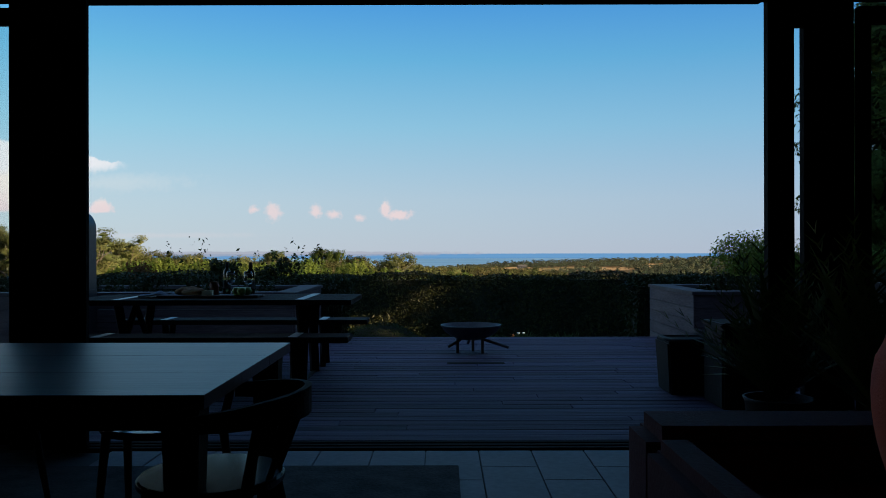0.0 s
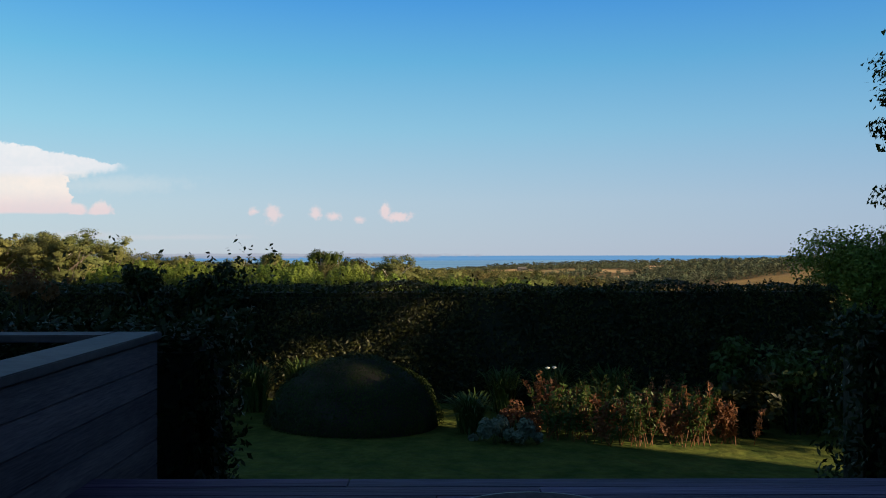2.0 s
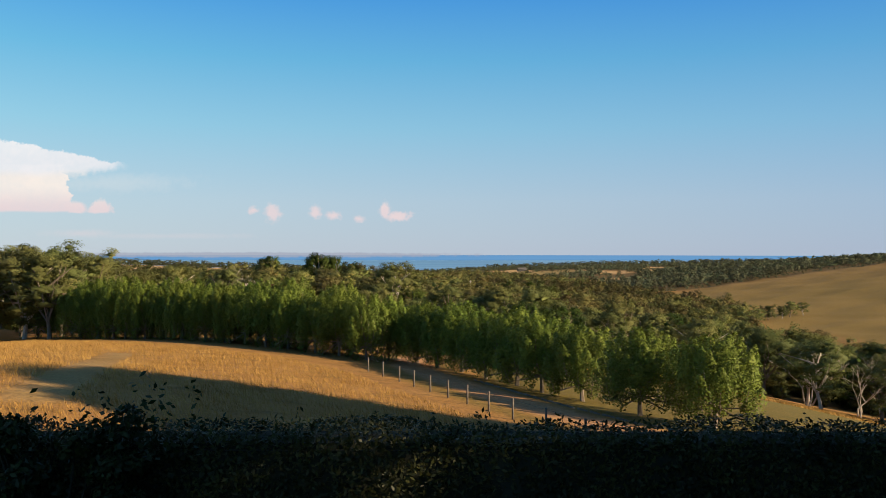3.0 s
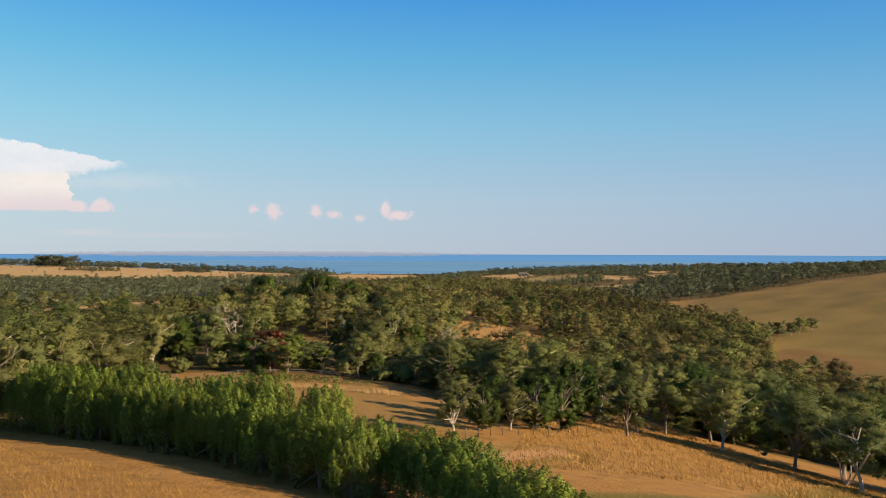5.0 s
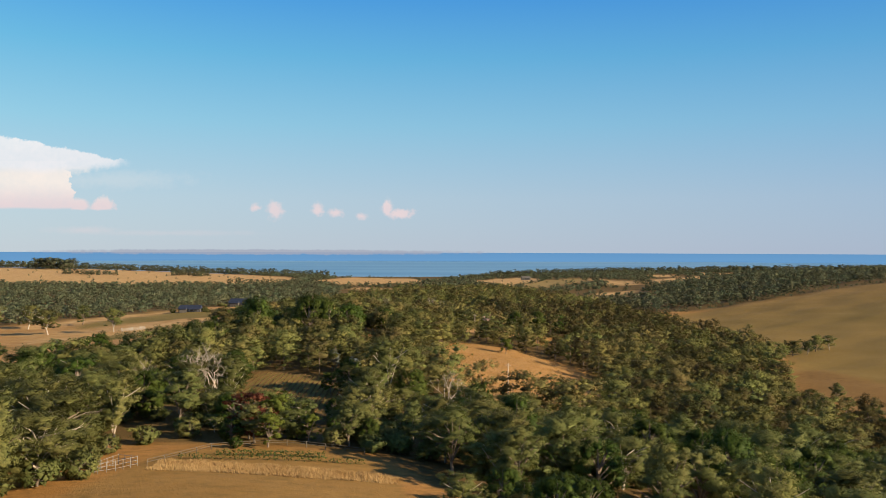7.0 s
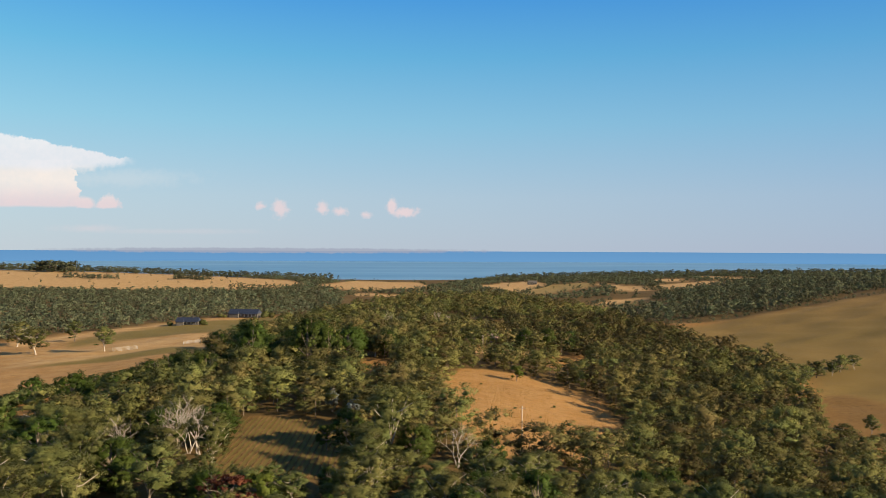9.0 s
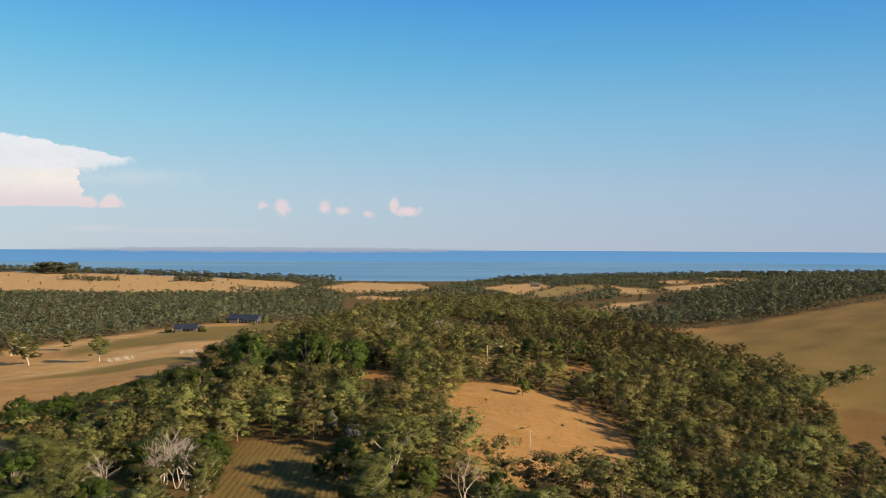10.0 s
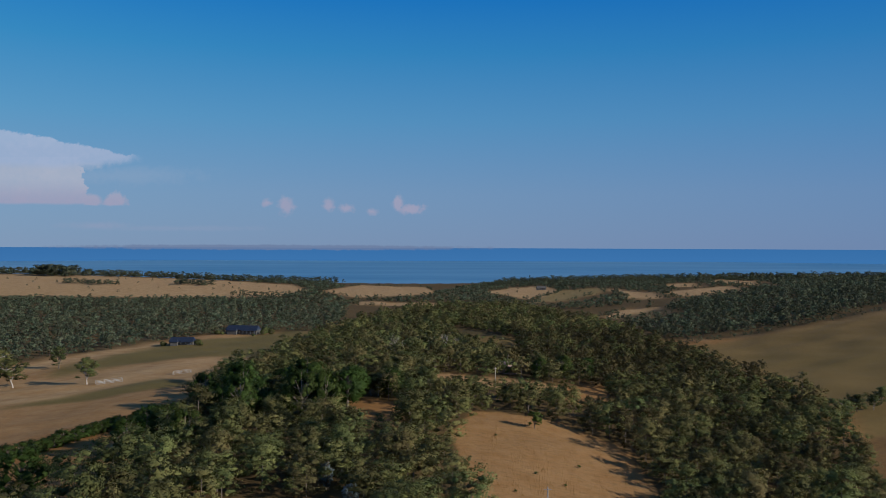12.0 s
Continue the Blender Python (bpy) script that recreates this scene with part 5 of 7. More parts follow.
def build_garden():
    dome_bush()
    strap_clump("strap_leaf_clump", 0.55, 22.3, 0.95, 0.75, 210, M_STRAP, "arching green strap-leaved clump beside the clipped dome", 5)
    strap_clump("strap_leaf_clump", -4.3, 21.8, 0.75, 0.8, 170, M_STRAP, "low arching strap-leaved clump at the lawn edge", 6)
    for i, (x, y, h) in enumerate(((-4.9, 23.2, 1.25), (-3.9, 23.8, 1.3), (-5.8, 22.9, 1.15), (-6.8, 23.4, 1.2), (-3.1, 24.5, 1.3), (-8.0, 23.2, 1.1), (2.4, 24.3, 1.35), (3.6, 24.5, 1.3), (1.3, 24.4, 1.2))):
        strap_clump("strap_leaf_clump", x, y, h, 0.8, 130, M_STRAP, "tall dark strap-leaved clump in front of the hedge", 20 + i, 0.026)
    shrub("silver_mound", 1.1, 21.5, 1.7, 0.6, 0.42, 2600, 0.05, M_SILVERBUSH, "low grey-green silvery mound edging the lawn", 7)
    shrub("flowering_mound", 1.5, 22.5, 1.1, 0.8, 0.5, 1500, 0.035, M_RUST, "low mound of small orange-red flowers", 8)
    rng = random.Random(21)
    for i in range(26):
        x, y = 2.2 + (i % 9) * 0.40 + rng.uniform(-0.15, 0.15), 21.9 + (i // 9) * 0.75 + rng.uniform(-0.2, 0.2)
        red = rng.random() < 0.42
        spire_plant(x, y, rng.uniform(0.75, 1.15), 9, M_RUST if red else M_STRAP, "rust-red fading flower spires in the border" if red else "yellow-green whorled border perennial", 100 + i)
    for i, (x, y, w, h) in enumerate(((5.9, 22.6, 1.3, 1.3), (7.0, 23.0, 1.6, 1.6), (8.2, 22.5, 1.5, 1.2), (6.4, 24.2, 1.5, 1.7), (7.9, 24.3, 1.7, 1.9))):
        shrub("leafy_shrub", x, y, w, w, h, 1500, 0.075, M_STRAP if i % 2 else M_HEDGE, "mixed leafy shrub with pale blotched leaves in the border", 60 + i)
    for i in range(2):
        x, y = (2.15, 2.3, 1.85, 2.6, 2.05)[i], (23.4, 23.5, 23.2, 23.6, 23.55)[i]
        z = ground_z(x, y)
        f = thing("white_flower", pose(x, y, z), "tall white flower head on a thin stem", "flower", group="white flowers")
        part("stem", tubes_mesh("stem", [([(0, 0, 0), (0.02, 0, 0.6), (0.03, 0.01, 1.12)], [0.006, 0.005, 0.004])], M_STRAP, 5), f)
        part("head", lathe("head", [(0.001, 1.15), (0.045, 1.14), (0.05, 1.12), (0.02, 1.10), (0.002, 1.09)], M_PETAL, 10), f)
    shrub("dark_shrub", -5.9, 24.75, 4.8, 1.3, 3.2, 9000, 0.06, M_BOX, "dark leafy shrub with upright twigs above the hedge", 71, tufts=44, sprigs=26)
    shrub("red_tipped_shrub", -8.9, 24.2, 1.8, 1.6, 2.9, 2600, 0.06, M_RUSSET, "shrub with red-tipped leaves before the hedge", 72)
    shrub("leafy_shrub", 11.2, 27.8, 5.2, 4.0, 4.1, 45000, 0.052, M_ROWLEAF, "large leafy green shrub beside the tall trees", 73, tufts=70)
    shrub("leafy_shrub", 15.4, 29.5, 5.0, 4.0, 4.2, 13000, 0.06, M_ROWLEAF, "large leafy green shrub beside the tall trees", 74, tufts=30)
    # planting in the raised beds
    rng2 = np.random.default_rng(9)
    for x0, x1, sd in ((-8.4, -2.1, 1), (3.4, 8.4, 2)):
        for i in range(9):
            x = x0 + (x1 - x0) * (i + 0.5) / 9
            shrub("bed_herb", x, 10.75 + rng2.uniform(-0.2, 0.2), 0.75, 0.9, 0.34, 700, 0.03, M_BOX, "low green herbs filling the raised bed", 200 + sd * 20 + i, z=0.44, cat="plant")


build_garden()


# round-headed pines standing out of the far wood
for k, (x, y, size, top) in enumerate(((-78.5, 389.0, 1.28, 1.3), (-57.5, 392.0, 1.45, 3.2), (-49.5, 396.0, 1.2, 1.8))):
    plant(DARKS[k % 2], x, y, size, 40 * k, 0.2, (top - ground_z(x, y)) / (10.9 * size))


# tall trees at the garden's edge
def weeping_gum(seed, H, W, n):
    rng = np.random.default_rng(seed)
    t = thing("tall_gum_tree", pose(0, 0, 0), "tall dark gum tree with hanging leaves at the garden edge", "tree", group="trees beside the garden")
    C, R, limbs = [], [], [([(0, 0, -0.8), (0.2, 0.1, H * 0.35), (0.1, 0.3, H * 0.9)], [0.032 * H, 0.024 * H, 0.006 * H])]
    for i in range(170):
        f, a = rng.uniform(0.08, 1.0), rng.uniform(0, 6.28)
        o = W * 0.5 * (0.35 + 0.75 * math.sin(min(1, f * 1.05) * 2.7)) * rng.uniform(0.55, 0.86)
        c = np.array((o * math.cos(a), o * math.sin(a), H * f * 0.97))
        C.append(c), R.append(W * rng.uniform(0.12, 0.18))
        limbs.append(([(0.1, 0.1, H * f * 0.7), c * np.array((0.6, 0.6, 1.02)), c], [0.008 * H, 0.006 * H, 0.002 * H]))
    part("trunk", tubes_mesh("trunk", limbs, M_BARK), t)
    part("crown", foliage_mesh("crown", C, np.array(R) * 1.0, rng, 150000, 0.092, M_GUMDARK, flat=1.15, fill=0.4, sub=9), t)
    P, N = clumps(rng, np.array(C), np.array(R) * 0.66, n, 1.05)
    k = len(P)
    down = np.tile((0, 0, -1.0), (k, 1)) + rng.normal(0, 0.35, (k, 3))
    down /= np.linalg.norm(down, axis=1, keepdims=True)
    side = np.cross(down, rng.normal(0, 1, (k, 3)))
    side /= np.linalg.norm(side, axis=1, keepdims=True)
    s = 0.055 * rng.uniform(0.7, 1.4, (k, 1))
    V = np.stack([P - down * s, P - side * s * 0.28, P + down * s, P + side * s * 0.28], 1).reshape(-1, 3)
    part("hanging_leaves", quads_mesh("hanging_leaves", V, M_GUMDARK), t)
    return t


TALL = weeping_gum(91, 14.5, 8.8, 21000)
TALL.matrix_basis = pose(21.0, 34.0, ground_z(20.2, 34) - 0.2) @ Matrix.Diagonal((1.12, 1.12, 1.18, 1))
# Unseen copies that keep the sun off deck, lawn and part of the field.
for x, y, s, turn in SHADE_TREES:
    plant(TALL, x, y, s, turn)
# Two gums out of view, added so their high crowns shade the hedge's left part.
HIGH = gum_tree("gum_tree", 95, 18.5, 6.0, 0.2, 9000, M_GUM, "unseen tall gum with a bare trunk and high crown, added to shade the hedge", 0, 50, 0.69)
HIGH.matrix_basis = pose(22, 13.6, ground_z(22, 13.6))
plant(HIGH, 25.6, 12.2, 1.06, 130)


# ---------------------------------------------------------------- the room
def build_tiles():
    fl = bpy.data.objects["floor"]
    me = box("tile", (0.003, 0.003, -0.012), (0.597, 0.297, 0.0), M_STONE, 0.002)
    me.transform(Matrix.Rotation(radians(90), 4, "Z"))
    k = 0
    for i in range(14):
        for j in range(9):
            x, y = -1.9 + i * 0.3, 4.69 - 0.6 * j + (0.25 if i % 2 else 0) - 0.6
            cut = min(1.0, (4.69 - y) / 0.6)
            if cut > 0.05:
                part("tile", me, fl, at=pose(x + 0.3, y, 0) @ Matrix.Diagonal((1, cut, 1, 1)))


build_tiles()
# sill track and frames of the wide opening
tr = thing("door_track", pose(0, 4.82, 0), "dark recessed sill track of the sliding doors", "door track", kind="structure")
for i in range(3):
    part("rail", box("rail", (-2.12, -0.10 + 0.07 * i, -0.02), (2.1, -0.06 + 0.07 * i, 0.008), M_FRAME, 0.003), tr)
M_GLASS = glass_material("window_glass")


def door_panel(x0, x1, y, label):
    d = thing("sliding_door", pose(x0, y, 0), label, "door", kind="structure")
    w = x1 - x0
    for a, b, z0, z1 in ((0, 0.075, 0.02, 2.56), (w - 0.075, w, 0.02, 2.56), (0.075, w - 0.075, 0.02, 0.12), (0.075, w - 0.075, 2.46, 2.56)):
        part("frame_bar", box("frame_bar", (a, -0.025, z0), (b, 0.025, z1), M_FRAME, 0.004), d)
    g = part("pane", box("pane", (0.075, -0.008, 0.12), (w - 0.075, 0.008, 2.46), M_GLASS, 0), d)
    g.visible_shadow = False


door_panel(-4.6, -2.43, 4.78, "dark framed glass sliding door")
door_panel(2.415, 4.6, 4.78, "dark framed glass sliding door")
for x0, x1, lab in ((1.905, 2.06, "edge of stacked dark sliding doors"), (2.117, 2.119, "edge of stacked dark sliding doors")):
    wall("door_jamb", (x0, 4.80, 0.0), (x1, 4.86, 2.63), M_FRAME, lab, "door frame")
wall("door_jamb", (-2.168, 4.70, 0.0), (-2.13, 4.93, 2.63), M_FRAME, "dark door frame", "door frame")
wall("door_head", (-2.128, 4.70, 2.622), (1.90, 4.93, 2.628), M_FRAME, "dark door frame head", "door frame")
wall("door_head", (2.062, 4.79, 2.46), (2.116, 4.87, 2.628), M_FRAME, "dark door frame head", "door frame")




def build_dining():
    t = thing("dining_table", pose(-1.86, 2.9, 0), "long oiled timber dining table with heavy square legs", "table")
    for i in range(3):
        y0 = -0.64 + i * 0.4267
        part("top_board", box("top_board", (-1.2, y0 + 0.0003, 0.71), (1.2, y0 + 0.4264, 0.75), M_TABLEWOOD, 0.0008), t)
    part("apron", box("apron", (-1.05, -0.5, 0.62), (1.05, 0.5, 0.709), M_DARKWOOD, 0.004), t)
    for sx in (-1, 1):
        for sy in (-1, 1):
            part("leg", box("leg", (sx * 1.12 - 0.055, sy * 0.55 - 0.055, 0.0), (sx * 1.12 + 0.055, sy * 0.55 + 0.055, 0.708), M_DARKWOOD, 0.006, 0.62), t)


def dining_chair(at):
    """A dark round-backed chair: shaped seat, splayed legs, bent top rail."""
    c = thing("dining_chair", at, "dark wooden dining chair with a curved back rail and shaped seat", "chair", group="chairs round the dining table")
    bm = bmesh.new()
    bmesh.ops.create_circle(bm, cap_ends=True, segments=28, radius=0.235)
    for v in bm.verts:
        v.co.x *= 1.02
        v.co.y *= 0.95
        r = v.co.length
    ext = bmesh.ops.extrude_face_region(bm, geom=bm.faces[:])
    for v in [g for g in ext["geom"] if isinstance(g, bmesh.types.BMVert)]:
        v.co.z += 0.03
    bmesh.ops.bevel(bm, geom=[e for e in bm.edges], offset=0.008, segments=2, affect="EDGES")
    bmesh.ops.translate(bm, verts=bm.verts[:], vec=(0, 0, 0.43))
    part("seat", bm_mesh("seat", bm, M_SEAT), c)
    for sx in (-1, 1):
        part("leg", tubes_mesh("leg", [([(sx * 0.17, 0.14, 0.44), (sx * 0.20, 0.18, 0.0)], [0.018, 0.012])], M_DARKWOOD, 10), c)
        part("leg", tubes_mesh("leg", [([(sx * 0.25, -0.20, 0.66), (sx * 0.20, -0.15, 0.42), (sx * 0.23, -0.24, 0.0)], [0.014, 0.02, 0.012])], M_DARKWOOD, 10), c)
        part("spindle", tubes_mesh("spindle", [([(sx * 0.07, -0.19, 0.45), (sx * 0.10, -0.27, 0.66)], [0.011, 0.010])], M_DARKWOOD, 8), c)
    # bent back rail, taller in the middle
    V, F, n = [], [], 22
    for i in range(n):
        f = i / (n - 1)
        a = math.pi * (1.0 + f) + 0.0
        r = 0.285
        hgt = 0.022 + 0.020 * math.sin(math.pi * f)
        x, y = r * math.cos(a), r * math.sin(a) * 1.0 + 0.0
        for dr, dz in ((0, -hgt), (0.022, -hgt), (0.022, hgt), (0, hgt)):
            V.append((x * (1 + dr / r), y * (1 + dr / r), 0.665 + dz + 0.02 * math.sin(math.pi * f)))
    for i in range(n - 1):
        for k in range(4):
            k2 = (k + 1) % 4
            F.append((i * 4 + k, i * 4 + k2, i * 4 + 4 + k2, i * 4 + 4 + k))
    F += [(0, 3, 2, 1), tuple((n - 1) * 4 + k for k in range(4))]
    part("back_rail", mesh_of("back_rail", V, F, M_DARKWOOD), c)


M_SEAT = material("polished_seat_wood", (0.010, 0.006, 0.008), (0.018, 0.011, 0.013), 3.0, 0.25, 0.1, 20.0, stretch=(1, 6, 1), spec=0.35)
build_dining()
dining_chair(pose(-0.72, 2.55, 0, 0, 0, 90))
dining_chair(pose(-1.13, 3.30, 0, 0, 0, 180))
dining_chair(pose(-2.0, 3.44, 0, 0, 0, 180))


def build_room_things():
    rug = thing("rug", pose(-1.6, 3.0, 0.0), "faded dark patterned woven rug under the table", "rug")
    part("weave", box("weave", (-2.0, -2.2, 0.001), (1.68, 1.33, 0.011), M_RUG, 0.003), rug)
    s = thing("sofa", pose(1.35, 1.9, 0), "dark brown leather sofa with broad arms", "sofa")
    part("base", box("base", (-0.70, -1.2, 0.0), (1.0, 0.90, 0.30), M_LEATHER, 0.03), s)
    part("arm", box("arm", (-0.72, 0.60, 0.0), (1.0, 0.93, 0.60), M_LEATHER, 0.05), s)
    part("side_panel", box("side_panel", (-0.74, -1.2, 0.0), (-0.58, 0.59, 0.58), M_LEATHER, 0.04), s)
    part("back", box("back", (0.78, -1.2, 0.30), (1.02, 0.59, 0.82), M_LEATHER, 0.05), s)
    part("seat_cushion", box("seat_cushion", (-0.56, -0.2, 0.30), (0.77, 0.59, 0.46), M_LEATHER, 0.05), s)
    part("seat_cushion", box("seat_cushion", (-0.56, -1.18, 0.30), (0.77, -0.21, 0.46), M_LEATHER, 0.05), s)
    for x, y, z, r, m_, lab in ((1.62, 2.18, 0.60, 38, M_FABRIC, "dark grey scatter cushion on the sofa"), (1.92, 1.98, 0.66, 20, M_FABRIC, "dark grey scatter cushion on the sofa"),
                                (1.11, 1.96, 0.70, 65, M_RED, "orange-red stitched scatter cushion on the sofa")):
        c = thing("cushion", pose(x + (0.0 if m_ is M_FABRIC else 0.02), y, z, 78, 0, r), lab, "cushion")
        bm = bmesh.new()
        bmesh.ops.create_grid(bm, x_segments=12, y_segments=12, size=0.23)
        g = bmesh.ops.duplicate(bm, geom=bm.faces[:])
        vs = [v for v in g["geom"] if isinstance(v, bmesh.types.BMVert)]
        for v in bm.verts:
            u, w = v.co.x / 0.23, v.co.y / 0.23
            v.co.z = 0.085 * max(0.0, 1 - u ** 2) ** 0.5 * max(0.0, 1 - w ** 2) ** 0.5 * (-1 if v in vs else 1)
        bmesh.ops.remove_doubles(bm, verts=bm.verts[:], dist=0.001)
        bmesh.ops.recalc_face_normals(bm, faces=bm.faces[:])
        part("cover", bm_mesh("cover", bm, m_, True), c)
        if m_ is M_RED:
            for k in range(9):
                part("stitch", box("stitch", (-0.19, -0.2 + k * 0.046, 0.036), (-0.176, -0.2 + k * 0.046 + 0.025, 0.046), M_WHITE, 0), c)
    th = shrub("fleece_throw", 1.05, 1.15, 0.95, 0.9, 0.34, 5200, 0.03, M_FABRIC, "dark shaggy fleece heaped on the sofa", 301, z=0.44, cat="throw")
    # potted plants by the door
    for x, y, h, sd in ((1.74, 4.25, 1.0, 1), (2.02, 3.75, 1.1, 2)):
        p = thing("potted_plant", pose(x, y, 0), "dark spiky-leaved plant in a charcoal pot by the door", "plant")
        part("pot", lathe("pot", [(0.001, 0.0), (0.13, 0.0), (0.17, 0.36), (0.18, 0.38), (0.165, 0.38), (0.15, 0.34), (0.001, 0.34)], M_POT, 28), p)
        rng = np.random.default_rng(400 + sd)
        V = []
        for i in range(58):
            a, e = rng.uniform(0, 6.28), rng.uniform(0.7, 1.42)
            d = np.array((math.cos(a) * math.cos(e), math.sin(a) * math.cos(e), math.sin(e)))
            sd_ = np.array((-math.sin(a), math.cos(a), 0)) * 0.02
            b, ln = np.array((0, 0, 0.36)), h * rng.uniform(0.55, 1.0)
            for k in range(3):
                f0, f1 = k / 3, (k + 1) / 3
                q0, q1 = b + d * ln * f0 - np.array((0, 0, 0.22 * f0 ** 2)), b + d * ln * f1 - np.array((0, 0, 0.22 * f1 ** 2))
                w0, w1 = sd_ * (0.5 + 1.6 * f0 * (1 - f0) * 2), sd_ * (0.5 + 1.6 * f1 * (1 - f1) * 2) * (0.1 if k == 2 else 1)
                V += [q0 - w0, q0 + w0, q1 + w1, q1 - w1]
                for j in range(4):                   # side leaflets
                    g = b + d * ln * (f0 + (f1 - f0) * j / 4) - np.array((0, 0, 0.2 * f0 ** 2))
                    for sg in (-1, 1):
                        tip = g + (sd_ * sg * 3.6 + d * 0.10) * (1.1 - f0 * 0.6)
                        V += [g, g + d * 0.02, tip, tip - d * 0.006]
        part("leaves", quads_mesh("leaves", np.array(V), M_GUMDARK), p)


build_room_things()


# ---------------------------------------------------------------- on the deck
def build_picnic_table():
    t = thing("picnic_table", pose(-2.0, 7.42, 0), "dark stained outdoor table with steel straps and splayed trestle legs", "table")
    for i in range(4):
        y0 = -0.475 + i * 0.2375
        part("slat", box("slat", (-1.22, y0 + 0.002, 0.68), (1.22, y0 + 0.2355, 0.725), M_DARKWOOD, 0.003), t)
    for sx in (-0.78, 0.78):
        part("strap", box("strap", (sx - 0.035, -0.474, 0.726), (sx + 0.035, 0.474, 0.730), M_STEEL, 0.0015), t, "pale steel strap")
        for sy in (-1, 1):
            part("leg", tubes_mesh("leg", [([(sx, sy * 0.40, 0.665), (sx, sy * 0.27, 0.36), (sx, sy * 0.36, 0.0)], [0.05, 0.05, 0.05])], M_DARKWOOD, 4), t)
            part("brace", tubes_mesh("brace", [([(sx, sy * 0.28, 0.34), (sx, -sy * 0.02, 0.665)], [0.035, 0.035])], M_DARKWOOD, 4), t)
        part("foot", box("foot", (sx - 0.02, -0.40, 0.0), (sx + 0.02, 0.40, 0.012), M_BLACK, 0.002), t)
    part("stretcher", box("stretcher", (-0.77, -0.03, 0.33), (0.77, 0.03, 0.39), M_DARKWOOD, 0.004), t)


def build_bench(y):
    b = thing("bench", pose(-1.97, y, 0), "dark stained outdoor bench with steel straps", "bench", group="benches at the outdoor table")
    part("seat", box("seat", (-1.22, -0.17, 0.415), (1.22, 0.17, 0.46), M_DARKWOOD, 0.004), b)
    for sx in (-0.78, 0.78):
        part("strap", box("strap", (sx - 0.035, -0.169, 0.461), (sx + 0.035, 0.169, 0.465), M_STEEL, 0.0015), b, "pale steel strap")
        for sy in (-1, 1):
            part("leg", tubes_mesh("leg", [([(sx, sy * 0.12, 0.41), (sx, sy * 0.06, 0.2), (sx, sy * 0.15, 0.0)], [0.04, 0.038, 0.035])], M_DARKWOOD, 4), b)
        part("brace", tubes_mesh("brace", [([(sx, -0.1, 0.10), (sx, 0.10, 0.33)], [0.022, 0.022])], M_DARKWOOD, 4), b)


build_picnic_table()
build_bench(6.62)
build_bench(8.22)
M_BOTTLE = glass_material("dark_bottle_glass", (0.05, 0.07, 0.03), 0.05)
M_CLEAR = glass_material("clear_glass", (0.97, 0.98, 0.98))
M_BREAD = material("bread_crust", (0.25, 0.13, 0.06), (0.42, 0.25, 0.13), 9.0, 0.85, 0.5, 60.0)
M_CHEESE = material("pale_cheese", (0.62, 0.55, 0.36), (0.72, 0.66, 0.46), 6.0, 0.6, 0.1, 60.0)
M_JAM = material("red_preserve", (0.16, 0.03, 0.02), (0.26, 0.06, 0.03), 6.0, 0.35, 0.1, 30.0)
M_APPLE = material("green_apple_skin", (0.16, 0.26, 0.05), (0.30, 0.40, 0.10), 9.0, 0.35, 0.05, 60.0)
M_CLOTH = material("blue_grey_linen", (0.13, 0.16, 0.20), (0.22, 0.25, 0.30), 7.0, 0.95, 0.4, 160.0)


